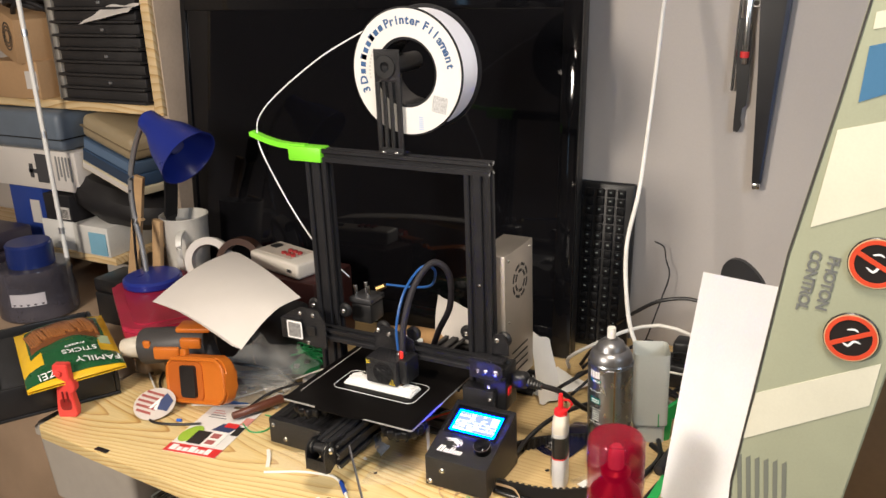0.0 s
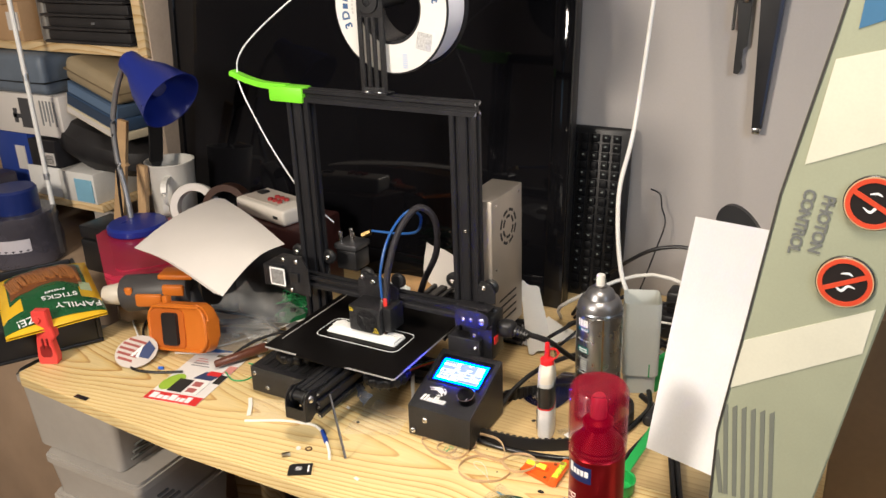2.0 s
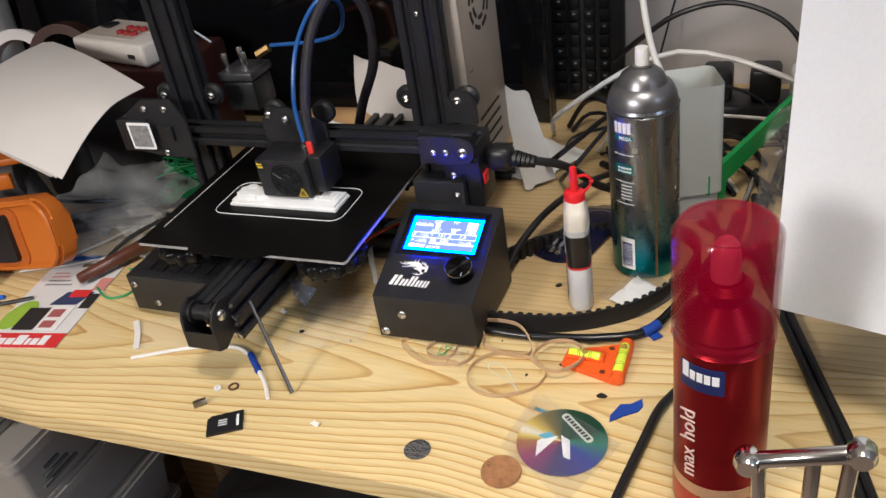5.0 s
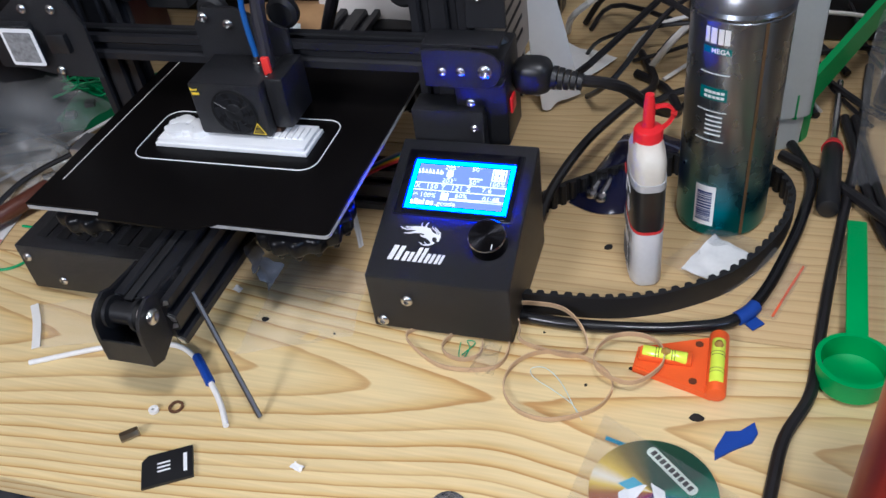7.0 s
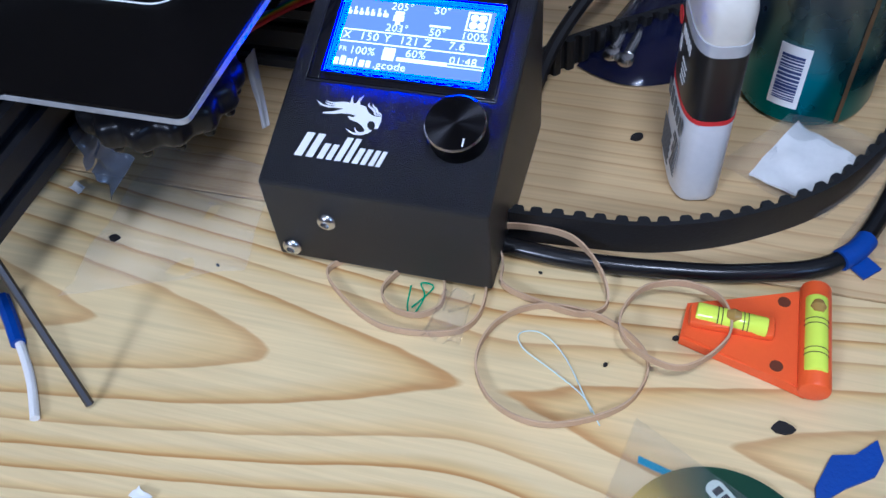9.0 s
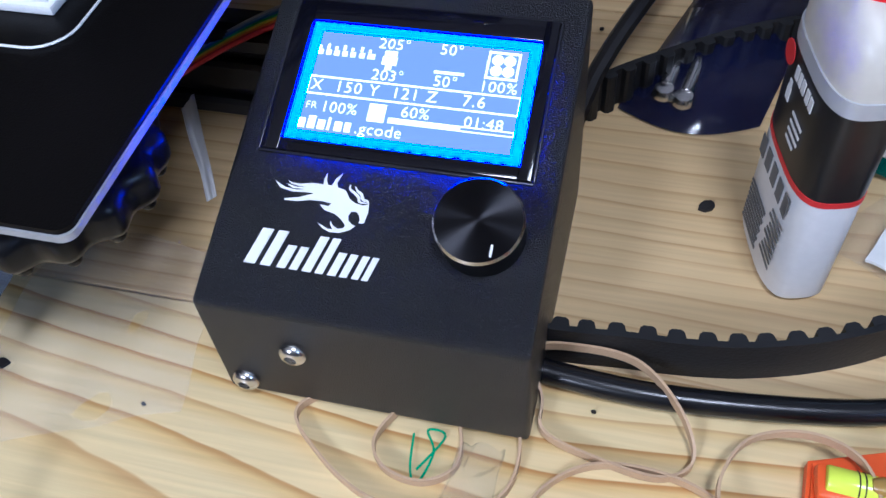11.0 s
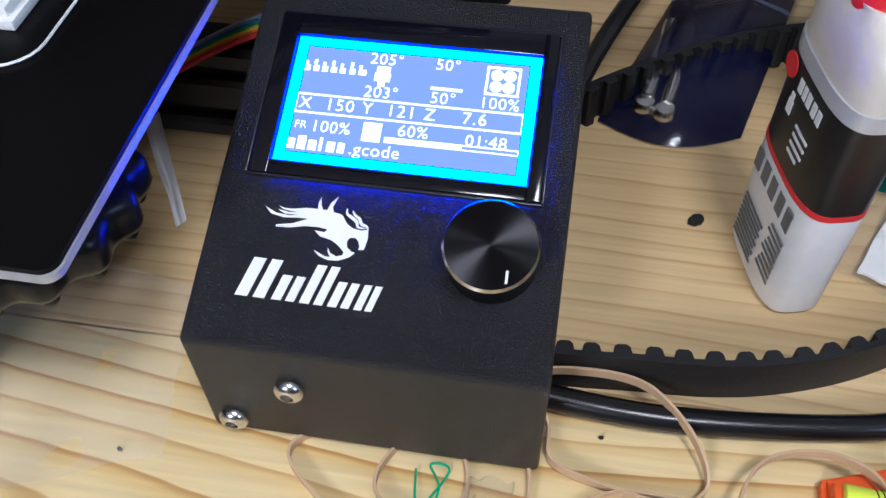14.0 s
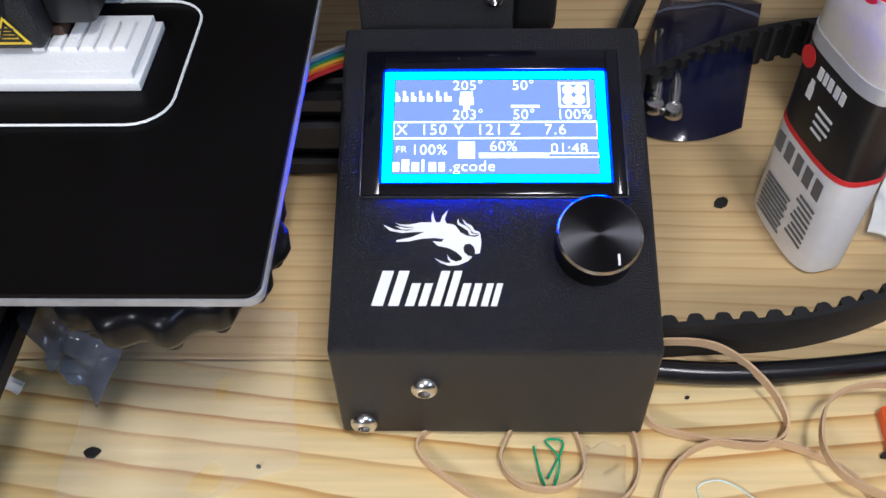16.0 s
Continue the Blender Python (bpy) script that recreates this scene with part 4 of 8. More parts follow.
kb = thing("keyboard", "black keyboard standing on end against the wall", "keyboard", pose(-0.025, 0.548, 0.001, -7))
part("keyboard_body", box(B(), 0, 0, 0, 0.147, 0.016, 0.325, 0.006, None, 3), BLACKPL, kb)
bm = B()
box(bm, 0.0, 0, 0.0, 0.014, 0.006, 0.0145, 0.0015)
kme = part("key", bm, M("matt_black_key", (0.006, 0.006, 0.007), 0.5, spec=0.2), kb, "", 35, pose(0.012, -0.0055, 0.012))
bm = B()
box(bm, 0.005, -0.0003, 0.008, 0.009, 0.0, 0.0105)
kleg = part("legend", bm, M("key_legend_grey", (0.16, 0.18, 0.17), 0.5), kme)
rk = random.Random(3)
for i in range(6):
    for j in range(18):
        if i == 0 and j == 0:
            continue
        o = kme.copy()
        scene.collection.objects.link(o)
        o.matrix_local = pose(0.012 + i * 0.0205, -0.0055, 0.012 + j * 0.0168)
        if rk.random() < 0.7:
            l2 = kleg.copy()
            scene.collection.objects.link(l2)
            l2.parent = o

# things hung on the wall
kn2 = thing("hanging_knife", "dark serrated knife with a steel end hanging on the wall", "knife")
part("blade", prism(B(), [(0.283, 0.62), (0.302, 0.62), (0.304, 0.56), (0.302, 0.475), (0.296, 0.47), (0.2945, 0.45), (0.297, 0.44), (0.291, 0.428), (0.2835, 0.43), (0.2835, 0.45), (0.285, 0.5), (0.281, 0.55)], 0.004, pose(0, 0.61, 0, 90)), BLACKPL, kn2)
part("ferrule", cyl(B(), (0.2945, 0.606, 0.545), (0.297, 0.606, 0.66), 0.0065, None, 16, 0.001), STEEL, kn2)
part("band", cyl(B(), (0.294, 0.6055, 0.556), (0.2943, 0.6055, 0.566), 0.0075, None, 16), REDINK, kn2)
part("rod", cyl(B(), (0.2765, 0.607, 0.5), (0.284, 0.607, 0.68), 0.0028, None, 10), STEEL, kn2)
part("ring", lathe(B(), [(0.005, -0.001), (0.007, -0.001), (0.007, 0.001), (0.005, 0.001), (0.005, -0.001)], 20, pose(0.308, 0.606, 0.645, 90)), STEEL, kn2)
sh_ = thing("hanging_sheath", "long black tapering leather sheath with a metal tip on the wall", "sheath")
part("sheath_body", prism(B(), [(0.312, 0.69), (0.366, 0.69), (0.352, 0.53), (0.337, 0.34), (0.322, 0.34), (0.318, 0.53)], 0.012, pose(0, 0.614, 0, 90)), M("black_leather", (0.010, 0.010, 0.012), 0.35, 0, 0.3, 30, 0.3, 500), sh_)
part("seam", prism(B(), [(0.366, 0.69), (0.358, 0.69), (0.3345, 0.35), (0.337, 0.345)], 0.014, pose(0, 0.615, 0, 90)), M("dark_blue_edge", (0.02, 0.03, 0.06), 0.3), sh_)
part("metal_tip", box(B(), 0.323, 0.598, 0.331, 0.336, 0.614, 0.342, 0.002), STEEL, sh_)

# white cord, cable tangle, plugs
WCORD = M("white_cord", (0.72, 0.70, 0.66), 0.4)
solo("mains_cord", sweep(B(), [(0.175, 0.6, 0.80), (0.183, 0.5, 0.657), (0.189, 0.44, 0.545), (0.191, 0.37, 0.383), (0.184, 0.33, 0.289), (0.198, 0.305, 0.187), (0.218, 0.30, 0.13), (0.24, 0.33, 0.05), (0.27, 0.36, 0.012)], 0.0034, 10), WCORD, "white mains cord hanging down in front of the wall", "cord")
rc = random.Random(11)
CAB = M("black_cable", (0.012, 0.011, 0.012), 0.42, 0, 0.3, 50)
for i in range(15):
    x0, y0 = rc.uniform(0.05, 0.2), rc.uniform(0.3, 0.46)
    x1, y1 = rc.uniform(0.22, 0.40), rc.uniform(0.3, 0.5)
    h = rc.uniform(0.01, 0.10)
    pts = [(x0, y0, 0.004), (x0 + 0.03, y0 + rc.uniform(-.05, .06), h * 0.6), ((x0 + x1) / 2 + rc.uniform(-.03, .03), (y0 + y1) / 2 + rc.uniform(-.05, .05), h), (x1 - 0.03, y1 + rc.uniform(-.05, .05), h * 0.7), (x1, y1, 0.01), (x1 + 0.03, y1 - 0.05, 0.004)]
    solo("cable", sweep(B(), pts, rc.choice((0.002, 0.0026, 0.0033)), 7, k=5), CAB if i % 4 else WCORD, "tangled power cable behind the cans" if i % 4 else "thin white cable in the cable tangle", "cable", None, "cable tangle")
solo("cable", sweep(B(), [(0.12, 0.5, 0.08), (0.16, 0.47, 0.12), (0.21, 0.46, 0.155), (0.27, 0.46, 0.165), (0.33, 0.45, 0.14), (0.36, 0.44, 0.08), (0.365, 0.43, 0.004)], 0.0034, 8), CAB, "thick black cable arching over the tangle", "cable", None, "cable tangle")
solo("cable", sweep(B(), [(0.155, 0.61, 0.21), (0.175, 0.6, 0.205), (0.18, 0.6, 0.18), (0.19, 0.59, 0.155), (0.18, 0.58, 0.11), (0.16, 0.55, 0.03), (0.15, 0.52, 0.003)], 0.0014, 6), CAB, "thin kinked black wire against the wall", "cable", None, "cable tangle")
solo("power_strip", box(B(), 0.17, 0.44, 0.0005, 0.42, 0.50, 0.045, 0.006), BLACKPL, "black power strip buried under cables", "power strip")
for x, y, c in ((0.235, 0.45, BLACKPL), (0.29, 0.452, BLACKPL), (0.335, 0.446, WHITEPL)):
    solo("plug", box(B(), x, y, 0.0455, x + 0.035, y + 0.04, 0.085, 0.006), c, "moulded mains plug in the power strip" if c is BLACKPL else "white mains plug in the power strip", "plug")
# lead from the printer's socket
lead = thing("power_lead", "black mains lead with a moulded plug running across the bench", "power lead")
bm = B()
box(bm, 0.066, 0.135, 0.109, 0.095, 0.158, 0.136, 0.0095, None, 4)
for i in range(5):
    cyl(bm, (0.094 + i * 0.0045, 0.147, 0.121 - i * 0.0006), (0.0975 + i * 0.0045, 0.147, 0.1205 - i * 0.0006), 0.0085 - i * 0.0006, None, 14)
part("plug", bm, BLACKPL, lead)
part("flex", sweep(B(), [(0.112, 0.148, 0.119), (0.14, 0.165, 0.105), (0.16, 0.21, 0.06), (0.175, 0.27, 0.02), (0.16, 0.33, 0.006), (0.13, 0.36, 0.004)], 0.0042, 10), CAB, lead)
solo("cable", sweep(B(), [(0.083, 0.108, 0.004), (0.09, 0.15, 0.02), (0.11, 0.2, 0.034), (0.135, 0.265, 0.03), (0.15, 0.33, 0.012), (0.13, 0.40, 0.004)], 0.0038, 9), CAB, "black cable rising from behind the display unit", "cable", None, "cable tangle")

# crumpled tissue and papers by the power supply
TIS = M("white_tissue", (0.80, 0.79, 0.77), 0.8, 0, 0.05, 20, 0.3, 200)


def crumple(name, corners, label, cat, seed=1, amp=0.006, mat=None, thick=0.0006, nu=10, nv=10, fq=1.0):
    a, b, c, d = map(Vector, corners)
    f = lambda u, v: (a * (1 - u) + b * u) * (1 - v) + (d * (1 - u) + c * u) * v + Vector((0, 0, 1)) * amp * (noise.noise(Vector((u * 3 * fq + seed, v * 3 * fq, seed))) + 0.25) + Vector((1, 0.5, 0)) * amp * 0.6 * noise.noise(Vector((u * 2.2 * fq, v * 2.2 * fq + seed, 3.3)))
    return solo(name, sheet(B(), f, nu, nv, thick), mat or TIS, label, cat, None, "", "", 60)


crumple("tissue", ((0.064, 0.30, 0.003), (0.108, 0.385, 0.004), (0.03, 0.43, 0.004), (0.005, 0.33, 0.003)), "crumpled white tissue on the bench by the power supply", "tissue", 2, 0.006)
crumple("tissue", ((0.054, 0.285, 0.004), (0.084, 0.315, 0.004), (0.062, 0.31, 0.115), (0.036, 0.285, 0.135)), "white tissue standing folded beside the power supply", "tissue", 5, 0.006)
crumple("paper_sheet", ((-0.165, 0.31, 0.002), (-0.06, 0.30, 0.002), (-0.075, 0.325, 0.13), (-0.17, 0.335, 0.15)), "crumpled white paper propped behind the printer", "paper", 8, 0.012, PAPER)
bm = B()
lathe(bm, [(0, -0.07), (0.03, -0.068), (0.044, -0.04), (0.046, 0.0), (0.04, 0.04), (0.028, 0.066), (0, 0.07)], 20, pose(-0.2, 0.31, 0.047, 0, 90, 15))
for v in bm.verts:
    v.co += Vector((0, 0, 1)) * 0.006 * noise.noise(v.co * 40)
    v.co.z = max(v.co.z, 0.0006)
solo("paper_bag", bm, M("brown_paper", (0.45, 0.27, 0.12), 0.7, 0, 0.25, 20, 0.5, 120), "crumpled brown paper bag behind the printer", "paper bag")
crumple("packet", ((-0.245, 0.225, 0.06), (-0.17, 0.23, 0.055), (-0.165, 0.275, 0.088), (-0.24, 0.27, 0.1)), "white and teal plastic packet behind the gantry", "packet", 12, 0.008, M("white_film", (0.62, 0.68, 0.68), 0.25, 0, 0.2, 30))
part("teal_print", box(B(), -0.225, 0.221, 0.064, -0.205, 0.224, 0.078, 0.001), M("teal_print", (0.02, 0.32, 0.36), 0.4), bpy.data.objects["packet"])
solo("motor_bracket", box(B(), -0.11, 0.3, 0.0, -0.03, 0.345, 0.075, 0.006), BLACKPL, "black plastic part lying behind the printer", "spare part")

# ---------- cans and bottles ----------
can = thing("hairspray_can", "brushed silver and teal aerosol can with a white nozzle", "aerosol can", pose(0.2165, 0.163, 0.0005, 0, 0, 0))
R = 0.0325
m_can, nt, p = nodes_of("silver_to_teal_can")
tc = nt.nodes.new("ShaderNodeTexCoord")
sp3 = nt.nodes.new("ShaderNodeSeparateXYZ")
link(nt, tc.outputs["Object"], sp3.inputs[0])
mrz = nt.nodes.new("ShaderNodeMapRange")
mrz.inputs["From Max"].default_value = 0.17
link(nt, sp3.outputs["Z"], mrz.inputs["Value"])
rp = nt.nodes.new("ShaderNodeValToRGB")
rp.color_ramp.elements[0].color = (0.005, 0.15, 0.19, 1)
rp.color_ramp.elements[0].position = 0.14
rp.color_ramp.elements[1].color = (0.20, 0.215, 0.24, 1)
rp.color_ramp.elements[1].position = 0.52
link(nt, mrz.outputs[0], rp.inputs[0])
link(nt, rp.outputs[0], p.inputs["Base Color"])
nz = nt.nodes.new("ShaderNodeTexNoise")
nz.inputs["Scale"].default_value = 60
link(nt, tc.outputs["Object"], nz.inputs["Vector"])
rr_ = nt.nodes.new("ShaderNodeMapRange")
rr_.inputs["To Min"].default_value, rr_.inputs["To Max"].default_value = 0.22, 0.34
link(nt, nz.outputs["Fac"], rr_.inputs["Value"])
link(nt, rr_.outputs[0], p.inputs["Roughness"])
p.inputs["Metallic"].default_value = 0.9
part("can_body", lathe(B(), [(0, 0.001), (R - 0.004, 0.0), (R - 0.001, 0.002), (R, 0.006), (R, 0.172), (R - 0.0006, 0.1725), (R + 0.0004, 0.175), (R - 0.001, 0.1775)], 64), m_can, can)
part("can_shoulder", lathe(B(), [(R - 0.001, 0.1775), (R - 0.002, 0.184), (0.0265, 0.192), (0.022, 0.1945), (0.021, 0.197), (0.0185, 0.203), (0.0135, 0.207), (0.009, 0.209), (0.009, 0.211), (0, 0.211)], 48), M("grey_can_metal", (0.24, 0.24, 0.25), 0.34, 0.85), can)
part("nozzle", lathe(B(), [(0.0062, 0.2112), (0.0062, 0.224), (0.0055, 0.2265), (0, 0.2268)], 24), WHITEPL, can, "white spray nozzle")


def wrap(bm, R_, a0, a1, z0, z1, n=10, t=0.0003):
    """A label patch on a cylinder."""
    f = lambda u, v: (R_ * math.cos(math.radians(a0 + (a1 - a0) * u)), R_ * math.sin(math.radians(a0 + (a1 - a0) * u)), z0 + (z1 - z0) * v)
    return sheet(bm, f, n, 1, -t)


bm = B()
wrap(bm, R + 0.0003, 236, 262, 0.012, 0.047)
part("barcode_patch", bm, WHITEINK, can, "white barcode patch")
bm = B()
rb = random.Random(2)
zz = 0.016
while zz < 0.042:
    w_ = rb.choice((0.0005, 0.0008, 0.0014))
    wrap(bm, R + 0.0006, 239, 258, zz, zz + w_)
    zz += w_ + rb.choice((0.0006, 0.001))
part("barcode", bm, M("navy_print", (0.03, 0.05, 0.16), 0.5), can)
bm = B()
for i, (a0, a1) in enumerate(((231, 236), (238, 245), (247, 253), (254, 260))):
    wrap(bm, R + 0.0003, a0, a1, 0.1575, 0.168)
part("maker_bars", bm, WHITEINK, can)
for i, ch in enumerate("MEGA"):
    a = math.radians(243 + i * 5.2)
    words("label_letter", ch, 0.0046, WHITEINK, can, pose((R + 0.0007) * math.cos(a), (R + 0.0007) * math.sin(a), 0.1512) @ pose(0, 0, 0, 90, 0, math.degrees(a) + 90), 0.0001, align="CENTER", bold=0.0001)
for z0, z1 in ((0.1505, 0.155), (0.117, 0.126)):
    part("teal_stripe", wrap(B(), R + 0.0003, 230, 263, z0, z1), M("teal_stripe", (0.01, 0.18, 0.17), 0.4, 0.3), can)
bm = B()
for z in (0.122, 0.1185):
    for i in range(5):
        wrap(bm, R + 0.0006, 236 + i * 5, 240 + i * 5, z, z + 0.0018, 3)
for z0 in (0.085, 0.108, 0.136):
    wrap(bm, R + 0.0003, 228, 264, z0, z0 + 0.0006)
for z0 in np.arange(0.09, 0.106, 0.0035):
    wrap(bm, R + 0.0003, 240, 260, z0, z0 + 0.001)
part("fine_print", bm, M("pale_can_print", (0.75, 0.8, 0.8), 0.5), can)
bm = B()
wrap(bm, R + 0.0002, 296, 300, 0.004, 0.172)
part("side_seam", bm, M("brown_seam", (0.16, 0.10, 0.05), 0.4, 0.5), can)

cup = thing("tall_container", "tall off-white square plastic container, open at the top", "container", pose(0.246, 0.272, 0.0005, 0, 0, 20))
bm = B()
w0, w1, hh = 0.023, 0.027, 0.152
prism(bm, round_rect(-1, -1, 1, 1, 0.3), 1.0)
for v in bm.verts:
    k = w0 + (w1 - w0) * v.co.z
    v.co = Vector((v.co.x * k, v.co.y * k, v.co.z * hh))
tops = [f for f in bm.faces if f.normal.z > 0.9 or all(abs(v.co.z - hh) < 1e-6 for v in f.verts)]
r = bmesh.ops.inset_region(bm, faces=tops, thickness=0.002)
bmesh.ops.translate(bm, verts=list({v for f in tops for v in f.verts}), vec=(0, 0, -0.12))
part("shell", bm, M("greyed_plastic", (0.56, 0.57, 0.52), 0.45, 0, 0.08, 14), cup)

red = thing("hairspray_bottle", "red metallic aerosol can under a clear red cap", "aerosol can", pose(0.315, -0.121, 0.0005))
R2 = 0.0305
part("can_body", lathe(B(), [(0, 0.001), (R2 - 0.003, 0), (R2, 0.004), (R2, 0.148), (R2 - 0.0015, 0.150), (R2 - 0.001, 0.154), (R2 - 0.003, 0.156), (R2 - 0.002, 0.159), (R2 - 0.005, 0.162), (0.017, 0.172), (0.0135, 0.176), (0.0135, 0.180), (0.0165, 0.182), (0.0165, 0.186), (0.012, 0.19), (0, 0.19)], 56), M("red_metallic", (0.26, 0.008, 0.012), 0.3, 0.85, 0.1, 40), red)
part("cap", lathe(B(), [(R2 + 0.0015, 0.150), (R2 + 0.0015, 0.223), (R2 - 0.002, 0.2285), (R2 - 0.005, 0.229), (R2 - 0.005, 0.2282), (R2 - 0.0025, 0.2275), (R2 + 0.0002, 0.2225), (R2 + 0.0002, 0.150), (R2 + 0.0015, 0.150)], 56), M("clear_red_cap", (0.26, 0.0, 0.018), 0.05, 0, 0.05, 20, alpha=0.34), red, "clear red plastic cap")
part("spray_button", lathe(B(), [(0.009, 0.1905), (0.009, 0.205), (0.0075, 0.214), (0.005, 0.2175), (0, 0.2185)], 24), M("pink_red_button", (0.70, 0.06, 0.10), 0.4), red)
part("cap_top", lathe(B(), [(0, 0.2281), (R2 - 0.004, 0.2281), (R2 - 0.004, 0.2289), (0, 0.2289)], 48), MATS["clear_red_cap"], red)
bm = B()
wrap(bm, R2 + 0.0003, 222, 278, 0.122, 0.142)
part("badge", bm, M("navy_badge", (0.01, 0.02, 0.10), 0.4), red, "dark blue badge")
bm = B()
for i, (a0, a1, h_) in enumerate(((226, 235, 0.012), (237, 244, 0.007), (246, 253, 0.007), (255, 262, 0.007), (264, 272, 0.007))):
    wrap(bm, R2 + 0.0006, a0, a1, 0.130, 0.130 + h_, 4)
part("badge_bars", bm, WHITEINK, red)
for txt, zb in (("max", 0.044), ("hold", 0.0765)):
    words("label_text", txt, 0.0155, M("cream_print", (0.75, 0.55, 0.5), 0.5), red, pose((R2 + 0.0012) * math.cos(math.radians(245)), (R2 + 0.0012) * math.sin(math.radians(245)), zb) @ Matrix.Rotation(math.radians(245 + 90), 4, "Z") @ pose(0, 0, 0, 90) @ pose(0, 0, 0, 0, 0, 90), 0.0003)
part("coral_foot", wrap(B(), R2 + 0.0003, 150, 390, 0.006, 0.0265, 30), M("coral_print", (0.42, 0.05, 0.04), 0.35, 0.5), red)
bm = B()
wrap(bm, R2 + 0.0003, 150, 390, 0.027, 0.037, 30)
part("gold_band", bm, M("tan_band", (0.55, 0.33, 0.2), 0.35, 0.4), red)

oil = thing("oil_bottle", "small white and black oil bottle with a red spout cap", "oil bottle", pose(0.1665, 0.0935, 0.0005, 0, 0, 14))


def oval_stack(bm, rows, n=40, p_=3.2):
    rings = []
    for a, b_, z in rows:
        ring = []
        for i in range(n):
            t = 2 * math.pi * i / n
            c, s = math.cos(t), math.sin(t)
            ring.append(bm.verts.new((a * math.copysign(abs(c) ** (2 / p_), c), b_ * math.copysign(abs(s) ** (2 / p_), s), z)))
        rings.append(ring)
    for a, c in zip(rings, rings[1:]):
        for i in range(n):
            bm.faces.new((a[i], a[(i + 1) % n], c[(i + 1) % n], c[i]))
    bm.faces.new(rings[0][::-1])
    bm.faces.new(rings[-1])
    return bm


oa, ob_ = 0.0116, 0.0228
part("bottle_body", oval_stack(B(), [(oa * .9, ob_ * .95, 0), (oa, ob_, 0.002), (oa, ob_, 0.0475)]), M("white_label_film", (0.72, 0.72, 0.73), 0.35), oil)
part("red_stripe", oval_stack(B(), [(oa + .0002, ob_ + .0002, 0.0475), (oa + .0002, ob_ + .0002, 0.0498)]), REDINK, oil)
part("black_label", oval_stack(B(), [(oa, ob_, 0.0498), (oa, ob_, 0.083)]), M("black_label_film", (0.015, 0.015, 0.016), 0.3), oil)
part("label_edge", oval_stack(B(), [(oa + .0002, ob_ + .0002, 0.083), (oa + .0002, ob_ + .0002, 0.0885)]), M("silver_label_edge", (0.52, 0.53, 0.55), 0.35, 0.2), oil)
part("shoulder", oval_stack(B(), [(oa - .0004, ob_ - .0004, 0.0885), (oa - .0004, ob_ - .0004, 0.1), (oa * .9, ob_ * .8, 0.106), (oa * .75, ob_ * .5, 0.1095), (0.009, 0.009, 0.111)]), M("cloudy_plastic", (0.62, 0.58, 0.50), 0.4), oil)
RC = M("red_cap", (0.72, 0.02, 0.025), 0.35)
part("cap", lathe(B(), [(0.0095, 0.108), (0.0095, 0.117), (0.0088, 0.1185), (0.004, 0.120), (0.0036, 0.136), (0.0028, 0.143), (0, 0.1435)], 26), RC, oil, "red spout cap")
part("cap_strap", sweep(B(), [(0.008, 0, 0.117), (0.013, 0, 0.122), (0.0155, 0, 0.129), (0.011, 0, 0.134), (0.0035, 0, 0.1335)], 0, flat=(0.004, 0.0012), k=4), RC, oil)
for k, (z0, z1, y0, y1) in enumerate(((0.0705, 0.073, -0.008, -0.006), (0.0655, 0.0705, -0.0085, -0.0055), (0.075, 0.0795, -0.006, -0.0035), (0.075, 0.0795, -0.0025, -0.0005), (0.075, 0.0795, 0.0005, 0.003), (0.075, 0.0795, 0.0045, 0.007), (0.075, 0.0795, 0.008, 0.0105), (0.066, 0.067, 0.0, 0.009), (0.063, 0.064, 0.0, 0.009), (0.060, 0.061, 0.0, 0.009), (0.057, 0.058, 0.0, 0.007))):
    part("label_bar", box(B(), -oa - 0.0004, -y1, z0, -oa - 0.0001, -y0, z1), WHITEINK, oil)
part("maker_disc", lathe(B(), [(0.004, 0), (0.004, 0.0003), (0, 0.0003)], 20, pose(-oa - 0.0002, 0.0135, 0.0785, 0, -90)), REDINK, oil)
bm = B()
for i in range(5):
    box(bm, -oa - 0.0004, -0.017 + i * 0.0068, 0.0365, -oa - 0.0001, -0.0125 + i * 0.0068, 0.0445)
for i in range(9):
    box(bm, -oa - 0.0004, -0.004 + (i % 2) * 0.001, 0.006 + i * 0.0022, -oa - 0.0001, 0.013, 0.0072 + i * 0.0022)
for i in range(8):
    box(bm, -oa - 0.0004, -0.018, 0.012 + i * 0.0027, -oa - 0.0001, -0.007 - (i % 3) * 0.001, 0.013 + i * 0.0027)
part("fine_print", bm, M("grey_label_print", (0.13, 0.13, 0.13), 0.6), oil)

# ---------- small things on the front of the bench ----------
# toothed belt loop, standing on its edge
LOOP = [(0.078, 0.036), (0.121, 0.0345), (0.159, 0.039), (0.196, 0.054), (0.232, 0.082), (0.2585, 0.127), (0.268, 0.172), (0.253, 0.203), (0.215, 0.216), (0.165, 0.205), (0.12, 0.178), (0.085, 0.148), (0.068, 0.115), (0.062, 0.07)]
tb = thing("toothed_belt", "black toothed rubber belt loop standing on its edge", "drive belt")
part("belt_band", sweep(B(), [(x, y, 0.0095) for x, y in LOOP], 0, 4, True, 8, (0.0022, 0.0185)), RUBBER, tb)
L = spline([(x, y, 0) for x, y in LOOP], 40, True)
acc, bm = 0.0, B()
cen = Vector((0.165, 0.12, 0))
toothme = None
